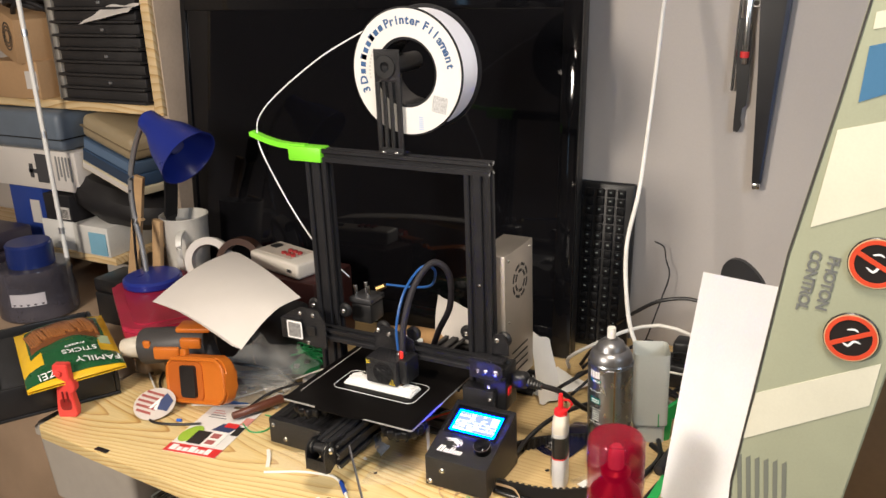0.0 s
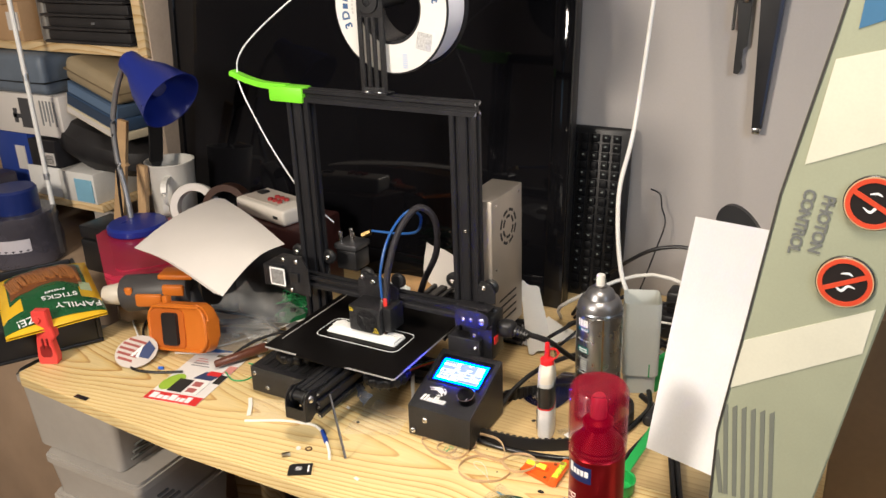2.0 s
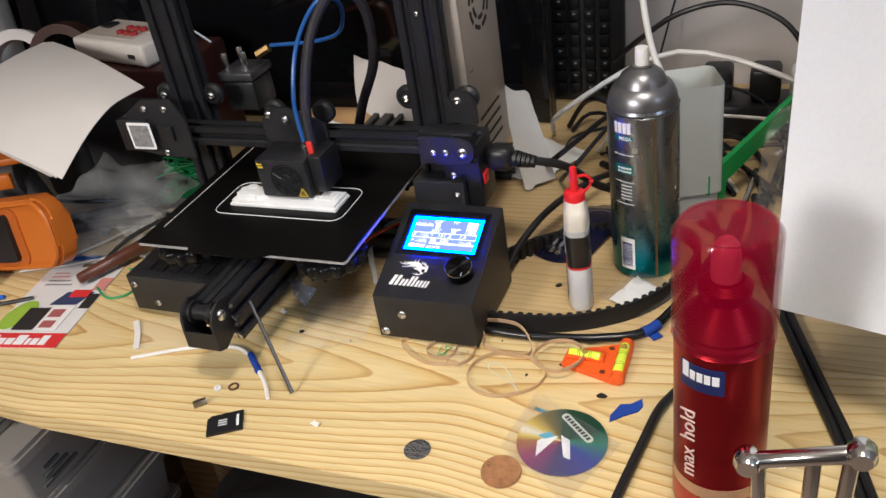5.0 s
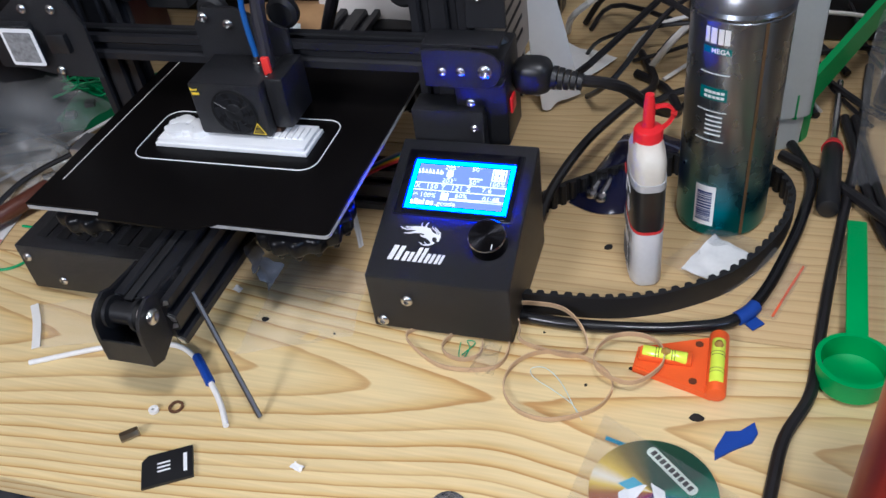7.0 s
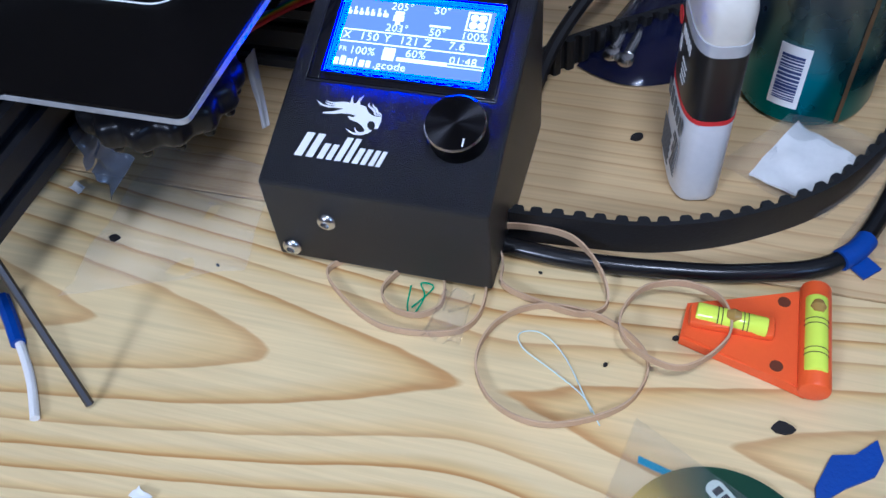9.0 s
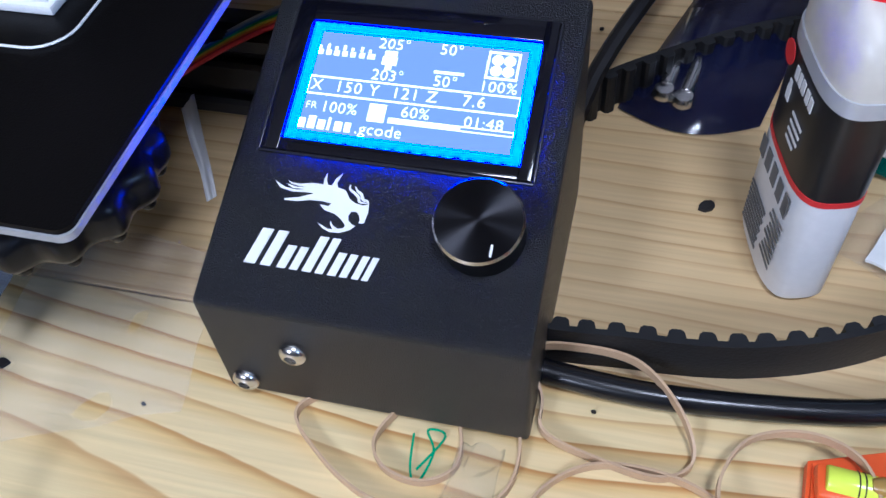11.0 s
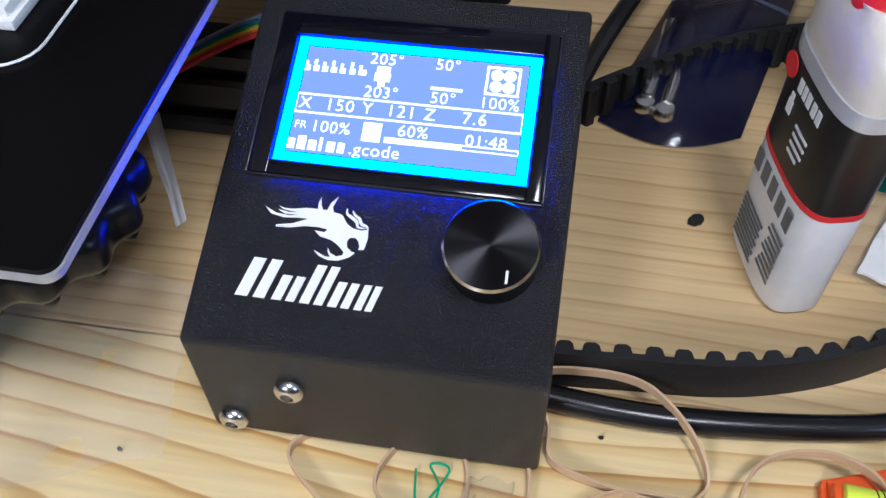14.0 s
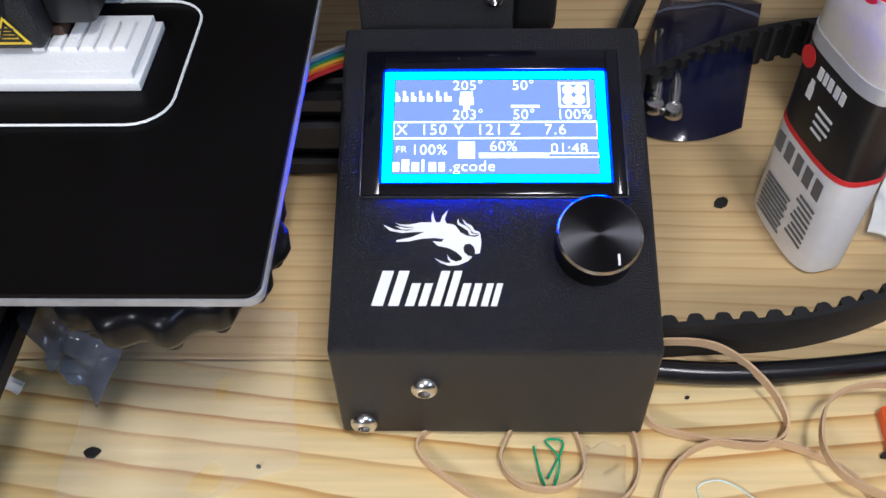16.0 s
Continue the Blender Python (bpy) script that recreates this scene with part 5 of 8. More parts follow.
for a, b_ in zip(L, L[1:] + L[:1]):
    acc += (b_ - a).length
    if acc >= 0.0092:
        acc -= 0.0092
        d = (b_ - a).normalized()
        nrm = Vector((-d.y, d.x, 0))
        if nrm.dot(cen - a) < 0:
            nrm = -nrm
        mt = Matrix.Translation((a.x, a.y, 0.0095)) @ Matrix(((d.x, nrm.x, 0, 0), (d.y, nrm.y, 0, 0), (0, 0, 1, 0), (0, 0, 0, 1)))
        if toothme is None:
            t_o = part("belt_tooth", prism(B(), [(-0.003, 0.0009), (-0.0024, 0.0034), (-0.0014, 0.0042), (0.0014, 0.0042), (0.0024, 0.0034), (0.003, 0.0009)], 0.0185, None, -0.00925), RUBBER, tb, "", 30, mt)
            toothme = t_o.data
        else:
            o = new("belt_tooth", toothme)
            o.parent = tb
            o.matrix_local = mt
bm.free()
solo("flex_cable", sweep(B(), [(0.06, 0.03, 0.0045), (0.085, 0.0255, 0.0045), (0.123, 0.0225, 0.0045), (0.161, 0.025, 0.0045), (0.197, 0.031, 0.0045), (0.231, 0.044, 0.0045), (0.25, 0.074, 0.0045), (0.268, 0.13, 0.0045), (0.276, 0.164, 0.0045), (0.282, 0.207, 0.0045), (0.272, 0.244, 0.0045), (0.25, 0.30, 0.0045), (0.24, 0.36, 0.0045)], 0.0042, 12), M("glossy_black_cord", (0.008, 0.008, 0.009), 0.25), "glossy black cord lying along the belt", "cord")
BTAPE = M("blue_masking_tape", (0.01, 0.05, 0.30), 0.6, 0, 0.15, 60, 0.3, 500)
bm = B()
sweep(bm, [(0.2335, 0.0455, 0.005), (0.240, 0.052, 0.0052), (0.2445, 0.0595, 0.005)], 0.0049, 12)
prism(bm, [(0.236, 0.048), (0.244, 0.040), (0.251, 0.047), (0.243, 0.055)], 0.0012, None, 0.001)
solo("masking_tape", bm, BTAPE, "scrap of blue masking tape wrapped round the cord", "masking tape")
bm = B()
prism(bm, [(0.226, -0.067), (0.2255, -0.060), (0.231, -0.046), (0.239, -0.044), (0.247, -0.036), (0.249, -0.044), (0.246, -0.051), (0.236, -0.058)], 0.0016, None, 0.0003)
solo("masking_tape", bm, BTAPE, "torn scrap of blue masking tape on the bench", "masking tape")

lv = thing("line_level", "orange plastic cross-check level with yellow-green vials", "spirit level")
ORG = M("orange_plastic", (0.78, 0.11, 0.012), 0.38, 0, 0.06, 30, 0.1, 600)
bm = B()
prism(bm, [(0.172, -0.0085), (0.1735, 0.0095), (0.2175, 0.0245), (0.221, 0.026), (0.221, -0.0235), (0.212, -0.0205)], 0.0055, None, 0.0004)
bmesh.ops.bevel(bm, geom=[e for e in bm.edges if abs(e.verts[0].co.z - e.verts[1].co.z) < 1e-6 and e.verts[0].co.z > 0.003], offset=0.0012, segments=2, affect="EDGES")
cyl(bm, (0.2235, -0.024, 0.0065), (0.2235, 0.027, 0.0065), 0.0062, None, 22, 0.0015)
box(bm, 0.1745, -0.0035, 0.005, 0.208, 0.0075, 0.0098, 0.0018)
part("level_body", bm, ORG, lv)
VIAL = M("yellow_green_vial", (0.72, 0.85, 0.06), 0.15, 0, 0.05, 20)
part("vial", cyl(B(), (0.177, 0.0028, 0.0086), (0.205, 0.0008, 0.0086), 0.0043, None, 18, 0.0008), VIAL, lv, "yellow-green vial")
part("vial", cyl(B(), (0.2232, -0.0175, 0.0095), (0.2232, 0.0185, 0.0095), 0.0046, None, 18, 0.0008), VIAL, lv, "yellow-green vial")
for s in (0.3, 0.36, 0.66, 0.72):
    bm = B()
    x = 0.177 + 0.028 * s
    lathe(bm, [(0.00445, -0.0002), (0.00455, 0), (0.00445, 0.0002), (0.0043, 0)], 18, pose(x, 0.0028 - 0.002 * s, 0.0086, 0, 90))
    part("vial_mark", bm, PAPERINK, lv)
for y in (-0.01, -0.0075, 0.004, 0.0065):
    bm = B()
    lathe(bm, [(0.00475, -0.0002), (0.00485, 0), (0.00475, 0.0002), (0.0046, 0)], 18, pose(0.2232, y, 0.0095, 90))
    part("vial_mark", bm, PAPERINK, lv)
BUBBLE = M("amber_bubble", (0.35, 0.22, 0.05), 0.1)
for at in (pose(0.1915, 0.0018, 0.0116, 0, 90), pose(0.2232, 0.0125, 0.0128, 90)):
    bm = B()
    lathe(bm, [(0, -0.0033), (0.002, -0.0028), (0.0031, 0), (0.002, 0.0028), (0, 0.0033)], 16, at)
    part("bubble", bm, BUBBLE, lv)
EYELET = M("eyelet_dark", (0.12, 0.03, 0.01), 0.5)
for x, y in ((0.2115, 0.0175), (0.2095, -0.0145)):
    bm = B()
    lathe(bm, [(0.0026, 0), (0.0026, 0.0003), (0, 0.0003)], 16, pose(x, y, 0.0058))
    part("eyelet", bm, EYELET, lv)

BAND = M("tan_rubber_band", (0.52, 0.36, 0.21), 0.5, 0, 0.15, 40, 0.2, 900)
for lab, pts, z in (("large tan rubber band lying on the bench", [(0.0935, -0.036), (0.098, -0.016), (0.115, -0.003), (0.142, -0.005), (0.161, -0.02), (0.155, -0.043), (0.128, -0.0585), (0.105, -0.0535)], 0.0022),
                    ("small tan rubber band looped over the level", [(0.1475, -0.008), (0.155, 0.009), (0.172, 0.0145), (0.187, 0.009), (0.190, -0.009), (0.174, -0.0265), (0.154, -0.021)], 0.0105),
                    ("tan rubber band under the edge of the display unit", [(0.018, -0.002), (0.028, -0.017), (0.052, -0.029), (0.082, -0.024), (0.09, -0.008), (0.082, 0.012), (0.05, 0.016)], 0.0022),
                    ("tan rubber band under the edge of the display unit", [(0.045, -0.008), (0.05, -0.018), (0.063, -0.02), (0.072, -0.012), (0.068, 0.004), (0.055, 0.008)], 0.0022)):
    rr2 = random.Random(len(pts))
    solo("rubber_band", sweep(B(), [(x, y, z + rr2.uniform(-0.0003, 0.001)) for x, y in pts], 0, 4, True, 8, (0.0009, 0.0036)), BAND, lab, "rubber band", None, "rubber bands")
solo("rubber_band", sweep(B(), [(0.088, 0.027, 0.0115), (0.103, 0.031, 0.0118), (0.122, 0.029, 0.0110), (0.136, 0.016, 0.0080), (0.141, 0.003, 0.0030), (0.132, -0.004, 0.0024), (0.114, -0.002, 0.0024), (0.096, 0.0035, 0.003), (0.0935, 0.014, 0.0055)], 0, 4, True, 8, (0.0009, 0.0036)), BAND, "tan rubber band lying over the cord beside the display unit", "rubber band", None, "rubber bands")
THR = M("pale_thread", (0.60, 0.70, 0.66), 0.6)
solo("thread", sweep(B(), [(0.147, -0.053, 0.0006), (0.139, -0.042, 0.0006), (0.125, -0.033, 0.0006), (0.111, -0.025, 0.0006), (0.108, -0.018, 0.0006), (0.117, -0.016, 0.0006), (0.129, -0.026, 0.0006), (0.143, -0.048, 0.0006)], 0.0003, 5), THR, "loop of thin pale thread on the bench", "thread")
solo("thread", sweep(B(), [(0.056, -0.004, 0.001), (0.058, -0.016, 0.002), (0.061, -0.02, 0.001), (0.064, -0.01, 0.003), (0.060, -0.002, 0.001), (0.066, -0.003, 0.001), (0.060, -0.016, 0.002)], 0.0004, 5), M("green_thread", (0.02, 0.35, 0.15), 0.6), "tangle of thin green thread by the display unit", "thread")
CLEAR = M("clear_film", (0.86, 0.87, 0.88), 0.12, 0, 0.05, 30, trans=0.9, alpha=0.28, ior=1.2)
crumple("plastic_film", ((0.068, -0.029, 0.001), (0.085, -0.03, 0.001), (0.084, -0.006, 0.004), (0.072, -0.006, 0.004)), "crumpled scrap of clear plastic film", "plastic film", 4, 0.005, CLEAR)

# disc sticker in its clear sleeve
cdm, nt, p = nodes_of("painted_sheen_disc")
tc = nt.nodes.new("ShaderNodeTexCoord")
gr_ = nt.nodes.new("ShaderNodeTexGradient")
gr_.gradient_type = "RADIAL"
link(nt, tc.outputs["Object"], gr_.inputs["Vector"])
# iridescent sheen and highlights painted as fixed colour bands round the centre
rp = nt.nodes.new("ShaderNodeValToRGB")
for i, (pos, c) in enumerate(((0.0, (0.75, 0.55, 0.1)), (0.03, (0.35, 0.14, 0.03)), (0.12, (0.26, 0.03, 0.12)), (0.25, (0.05, 0.03, 0.12)), (0.42, (0.02, 0.04, 0.3)), (0.52, (0.02, 0.2, 0.12)), (0.6, (0.01, 0.05, 0.03)), (0.78, (0.02, 0.06, 0.03)), (0.86, (0.2, 0.15, 0.03)), (0.93, (0.7, 0.5, 0.08)), (0.97, (0.85, 0.82, 0.7)), (1.0, (0.75, 0.55, 0.1)))):
    if i < 2:
        e = rp.color_ramp.elements[i]
        e.position = pos
    else:
        e = rp.color_ramp.elements.new(pos)
    e.color = (*c, 1)
link(nt, gr_.outputs["Fac"], rp.inputs[0])
link(nt, rp.outputs[0], p.inputs["Base Color"])
p.inputs["Roughness"].default_value, p.inputs["Metallic"].default_value = 0.22, 0.1
cdt = thing("round_sticker", "round iridescent black sticker in a clear plastic sleeve", "sticker", pose(0.1945, -0.0965, 0.0012, 0, 0, 0))
part("disc", lathe(B(), [(0, 0), (0.036, 0), (0.036, 0.0006), (0, 0.0006)], 56), cdm, cdt)
bm = B()
prism(bm, [(-0.016, -0.02), (-0.004, 0.004), (-0.011, 0.004), (-0.019, -0.004)], 0.0002, None, 0.0007)
prism(bm, [(-0.002, 0.006), (0.006, 0.002), (0.011, -0.018), (0.005, -0.016), (0.001, -0.004)], 0.0002, None, 0.0007)
part("emblem", bm, WHITEINK, cdt)
bm = B()
prism(bm, [(-0.02, 0.002), (-0.012, 0.008), (-0.006, 0.004), (-0.014, -0.001)], 0.0002, None, 0.00075)
part("emblem_blue", bm, M("light_blue_print", (0.1, 0.4, 0.55), 0.5), cdt)
part("name_bar", prism(B(), round_rect(-0.002, -0.0035, 0.036, 0.0035, 0.003), 0.0002, pose(-0.004, 0.028, 0.0007, 0, 0, -42)), M("pale_green_print", (0.62, 0.70, 0.62), 0.5), cdt)
bm = B()
for i in range(9):
    box(bm, 0.001 + i * 0.0037, -0.0018, 0, 0.0035 + i * 0.0037, 0.0018, 0.0002, 0, pose(-0.004, 0.028, 0.00092, 0, 0, -42))
part("name_mark", bm, PAPERINK, cdt)
crumple("plastic_sleeve", ((0.148, -0.112, 0.002), (0.212, -0.158, 0.002), (0.24, -0.09, 0.0022), (0.160, -0.048, 0.003)), "clear plastic sleeve round the sticker", "plastic sleeve", 7, 0.0012, CLEAR, 0.0001)
bm = B()
prism(bm, [(0.163, -0.062), (0.178, -0.066), (0.178, -0.069), (0.163, -0.065)], 0.0002, None, 0.0006)
solo("backing_strip", bm, M("teal_blue_print", (0.02, 0.25, 0.4), 0.5), "teal printed strip on the sticker's backing card", "backing card")
solo("wood_disc", lathe(B(), [(0, 0.0004), (0.0155, 0.0004), (0.016, 0.002), (0.0155, 0.004), (0, 0.004)], 30, pose(0.157, -0.138, 0)), M("reddish_wood", (0.42, 0.20, 0.09), 0.4, 0, 0.4, 120, alpha=0.6), "small thin wooden disc on the bench", "wooden disc")
solo("foil_disc", lathe(B(), [(0, 0.0004), (0.011, 0.0004), (0.0112, 0.0009), (0.006, 0.0012), (0, 0.0009)], 26, pose(0.083, -0.130, 0.0002)), M("crinkled_foil", (0.7, 0.7, 0.7), 0.25, 1.0, 0.1, 60, 0.8, 300), "round piece of silver foil on the bench", "foil")
sd = thing("memory_card_adapter", "black memory card adapter lying on the bench", "memory card", pose(-0.0970, -0.1395, 0.0005, 0, 0, 30))
part("card", prism(B(), [(-0.016, -0.012), (0.016, -0.012), (0.016, 0.012), (-0.012, 0.012), (-0.016, 0.008)], 0.0021), BLACKPL, sd)
bm = B()
box(bm, 0.0102, -0.007, 0.0022, 0.0125, 0.007, 0.0023)
for i in range(3):
    box(bm, -0.006, -0.003 + i * 0.003, 0.0022, 0.002, -0.0018 + i * 0.003, 0.0023)
part("card_print", bm, WHITEINK, sd)

# tube scrap, hex key, little bits
PT = M("white_tube", (0.78, 0.76, 0.72), 0.35)
tu = thing("tube_scrap", "bent piece of white tube with blue tape on it", "tube")
part("tube", sweep(B(), [(-0.247, -0.080, 0.0022), (-0.198, -0.056, 0.0022), (-0.165, -0.047, 0.0022), (-0.142, -0.0455, 0.003), (-0.122, -0.055, 0.003), (-0.101, -0.073, 0.0022), (-0.086, -0.088, 0.0022), (-0.0745, -0.103, 0.0022)], 0.002, 10), PT, tu)
part("tape", sweep(B(), [(-0.1235, -0.0525, 0.0035), (-0.113, -0.062, 0.0032), (-0.102, -0.0725, 0.0028)], 0.0033, 8), BTAPE, tu)
solo("tube_scrap", sweep(B(), [(-0.283, -0.026, 0.002), (-0.268, -0.043, 0.002), (-0.252, -0.066, 0.002)], 0, 4, False, 4, (0.006, 0.001)), PT, "flat white plastic sliver on the bench", "tube")
hk = thing("hex_key", "dark steel rod leaning from the printer to the bench", "hex key")
part("rod", cyl(B(), (-0.099, -0.058, 0.075), (-0.055, -0.092, 0.0025), 0.0018, None, 6), M("dark_steel", (0.10, 0.09, 0.085), 0.4, 0.8), hk)
solo("nozzle_fitting", cyl(B(), (-0.139, -0.127, 0.0036), (-0.130, -0.119, 0.0036), 0.0034, None, 6, 0.0004), M("dull_brass", (0.35, 0.28, 0.18), 0.35, 1.0), "small brass nozzle lying on its side", "nozzle")
solo("spacer", lathe(B(), [(0.0012, 0.0004), (0.0034, 0.0004), (0.0034, 0.0026), (0.0012, 0.0026), (0.0012, 0.0004)], 18, pose(-0.1305, -0.1005, 0.0003)), PT, "small white plastic spacer", "spacer")
solo("wood_ring", lathe(B(), [(0.0033, 0.0004), (0.0052, 0.0004), (0.0052, 0.0012), (0.0033, 0.0012), (0.0033, 0.0004)], 22, pose(-0.117, -0.0945, 0.0002)), M("burnt_brown", (0.10, 0.045, 0.02), 0.6), "tiny dark brown ring on the bench", "ring")
rs = random.Random(21)
SPK = M("black_crumb", (0.012, 0.010, 0.010), 0.7)
for x, y, r_ in ((0.14, 0.109, 0.0042), (0.214, -0.0385, 0.0046), (-0.092, -0.0075, 0.003), (0.145, -0.0255, 0.0012), (0.171, -0.0065, 0.0016), (-0.035, -0.012, 0.0009), (0.088, 0.21, 0.001), (0.11, 0.015, 0.0008)):
    poly = [(r_ * rs.uniform(0.7, 1.1) * math.cos(2 * math.pi * i / 9), 0.65 * r_ * rs.uniform(0.7, 1.1) * math.sin(2 * math.pi * i / 9)) for i in range(9)]
    solo("crumb", prism(B(), poly, 0.0012, pose(x, y, 0.0004, 0, 0, rs.uniform(0, 40))), SPK, "small black crumb on the bench", "crumb", None, "crumbs")
for x, y in ((-0.132, 0.018), (-0.02, -0.123)):
    crumple("plastic_scrap", ((x, y, 0.0008), (x + 0.008, y - 0.003, 0.001), (x + 0.009, y + 0.001, 0.002), (x + 0.002, y + 0.004, 0.002)), "tiny white plastic shaving on the bench", "shaving", int(x * 1000), 0.002, PT, 0.0003, 4, 4)
solo("plastic_chip", box(B(), -0.545, -0.146, 0.0005, -0.518, -0.1375, 0.002, 0.0005), BLACKPL, "small black plastic chip near the bench edge", "plastic chip")

# bags
BLUEBAG = M("smoky_blue_film", (0.007, 0.009, 0.04), 0.12, 0, 0.3, 40, alpha=0.42)


def bag_side(lift):
    """One wall of a small sealed bag, puffed out along its middle, its top propped up behind."""
    a, b_, c, d = Vector((0.101, 0.158, 0.001)), Vector((0.158, 0.156, 0.001)), Vector((0.184, 0.242, 0.009)), Vector((0.133, 0.243, 0.011))

    def f(u, v):
        e = math.sin(math.pi * u) ** 0.7 * math.sin(math.pi * min(v, 0.9)) ** 0.7
        fold = 0.0035 * v * math.sin(u * 9 + 2.2 * v) + 0.004 * noise.noise(Vector((u * 2.6, v * 2.0, 4.4)))
        belly = -0.010 * math.sin(math.pi * u) * (1 - v) ** 3
        return (a * (1 - u) + b_ * u) * (1 - v) + (d * (1 - u) + c * u) * v + Vector((0, belly, lift * e + max(fold, -0.001) * e + 0.0004))
    return f


bb = solo("bolt_bag", sheet(B(), bag_side(0.011), 26, 26, 0.0002), BLUEBAG, "smoky blue plastic bag with bolts inside", "plastic bag", None, "", "", 60)
part("bag_back", sheet(B(), bag_side(0.0), 12, 12, 0.0002), BLUEBAG, bb)
part("bag_seal", sheet(B(), lambda u, v: Vector(bag_side(0.011)(u, 0.86 + 0.03 * v)) + Vector((0, 0, 0.0008)), 14, 2, 0.0003), M("pale_bag_print", (0.10, 0.11, 0.16), 0.4), bb)
for x, y in ((0.1195, 0.166), (0.1275, 0.1625)):
    part("bolt", cyl(B(), (x, y, 0.0085), (x + 0.009, y + 0.048, 0.0115), 0.0032, None, 14, 0.0005), STEEL, bb)
    part("bolt_head", lathe(B(), [(0, -0.004), (0.0035, -0.0033), (0.0052, -0.0008), (0.0052, 0.0008), (0.0038, 0.0036), (0, 0.0042)], 18, pose(x - 0.0008, y - 0.003, 0.0068)), STEEL, bb)
BOWM = M("bluish_clear_film", (0.10, 0.115, 0.15), 0.14, 0, 0.3, 60, alpha=0.6, bump=0.25, bs=90)
bow = crumple("clear_bag", ((-0.1004, 0.006, 0.0548), (-0.1004, 0.02, 0.0525), (-0.089, 0.012, 0.0472), (-0.0933, 0.0, 0.0382)), "twisted clear plastic bag hanging under the bed edge", "plastic bag", 9, 0.0035, BOWM, 0.0003, 14, 14)
bow_end = sheet(B(), lambda u, v: (Vector((-0.0925, 0.0, 0.0383)) * (1 - u) + Vector((-0.0806, -0.006, 0.0305)) * u) * (1 - v) + (Vector((-0.0915, 0.012, 0.0473)) * (1 - u) + Vector((-0.0709, 0.006, 0.0454)) * u) * v + Vector((0, -1, 0.3)) * 0.005 * noise.noise(Vector((u * 2.4, v * 2.4, 6.1))), 14, 14, 0.0003)
part("bag_end", bow_end, BOWM, bow)
crumple("white_packet", ((0.193, 0.091, 0.003), (0.222, 0.079, 0.003), (0.243, 0.108, 0.006), (0.214, 0.129, 0.006)), "white folded sheet in a clear bag by the can", "packet", 15, 0.003, M("white_wrap", (0.72, 0.72, 0.71), 0.35), 0.0012)
crumple("clear_bag", ((0.18, 0.098, 0.001), (0.226, 0.07, 0.001), (0.262, 0.115, 0.007), (0.214, 0.136, 0.008)), "clear plastic bag round the white packet", "plastic bag", 19, 0.003, CLEAR, 0.0001)
solo("bag_zip", sweep(B(), [(0.256, 0.056, 0.0008), (0.266, 0.083, 0.0008), (0.276, 0.109, 0.0008)], 0, 4, False, 3, (0.0015, 0.0008)), M("red_orange_zip", (0.75, 0.12, 0.03), 0.4), "thin red zip strip of a clear bag", "zip strip")
crumple("clear_bag", ((0.232, 0.056, 0.0012), (0.258, 0.052, 0.0012), (0.279, 0.11, 0.0014), (0.262, 0.115, 0.0014)), "empty clear zip bag lying flat", "plastic bag", 23, 0.001, CLEAR, 0.0001)
crumple("paper_tag", ((-0.062, 0.097, 0.030), (-0.046, 0.071, 0.008), (-0.0435, 0.0745, 0.008), (-0.0585, 0.103, 0.033)), "small clear plastic tag hanging below the bed", "tag", 27, 0.001, M("whitish_film", (0.6, 0.6, 0.6), 0.3, alpha=0.8), 0.0003)

for lab, c4, sd in (("empty clear zip bag lying flat under the tube", ((-0.282, -0.026, 0.0006), (-0.254, -0.066, 0.0006), (-0.16, -0.035, 0.0012), (-0.185, 0.012, 0.0012)), 61), ("clear plastic wrap lying flat beside the display unit", ((-0.10, -0.045, 0.0006), (-0.022, -0.012, 0.0006), (-0.03, 0.05, 0.0012), (-0.10, 0.06, 0.0012)), 65)):
    crumple("clear_bag", c4, lab, "plastic bag", sd, 0.003, M("thin_clear_film", (0.86, 0.87, 0.88), 0.1, 0, 0.05, 30, alpha=0.06), 0.0001, 24, 24, 1.8)

# right side of the bench: cable, scoop, tool
solo("cable", sweep(B(), [(0.246, -0.163, 0.0045), (0.248, -0.14, 0.0045), (0.256, -0.087, 0.0045), (0.263, -0.047, 0.0045), (0.278, -0.01, 0.0045), (0.2845, 0.039, 0.0045), (0.292, 0.093, 0.0045), (0.304, 0.169, 0.0045), (0.32, 0.268, 0.0045), (0.335, 0.388, 0.0045)], 0.0038, 10), CAB, "black cable running from the bench edge to the wall", "cable", None, "bench cables")
for o_ in (0, 0.008):
    solo("cable", sweep(B(), [(0.31 + o_, 0.3, 0.0045), (0.325 + o_, 0.17, 0.0045), (0.342 + o_, 0.108, 0.0045), (0.37 + o_, 0.02, 0.0045), (0.393 + o_, -0.05, 0.0045), (0.409 + o_, -0.11, 0.0045), (0.42 + o_, -0.158, 0.0045)], 0.0038, 10), CAB, "black cable running in a pair across the bench", "cable", None, "bench cables")
solo("cable", sweep(B(), [(0.26, 0.24, 0.004), (0.29, 0.215, 0.004), (0.315, 0.18, 0.009), (0.34, 0.14, 0.013)], 0.0045, 9), CAB, "short black cable crossing the others", "cable", None, "bench cables")
GS = M("green_plastic", (0.015, 0.32, 0.07), 0.4, 0, 0.08, 30, 0.15, 700)
sc = thing("scoop", "green plastic measuring scoop on the bench", "scoop", pose(0.301, 0.007, 0.0006))
part("bowl", lathe(B(), [(0, 0), (0.015, 0.0), (0.0205, 0.003), (0.0215, 0.019), (0.0225, 0.019), (0.0225, 0.02), (0.0195, 0.02), (0.0185, 0.005), (0.014, 0.003), (0, 0.003)], 40), GS, sc)
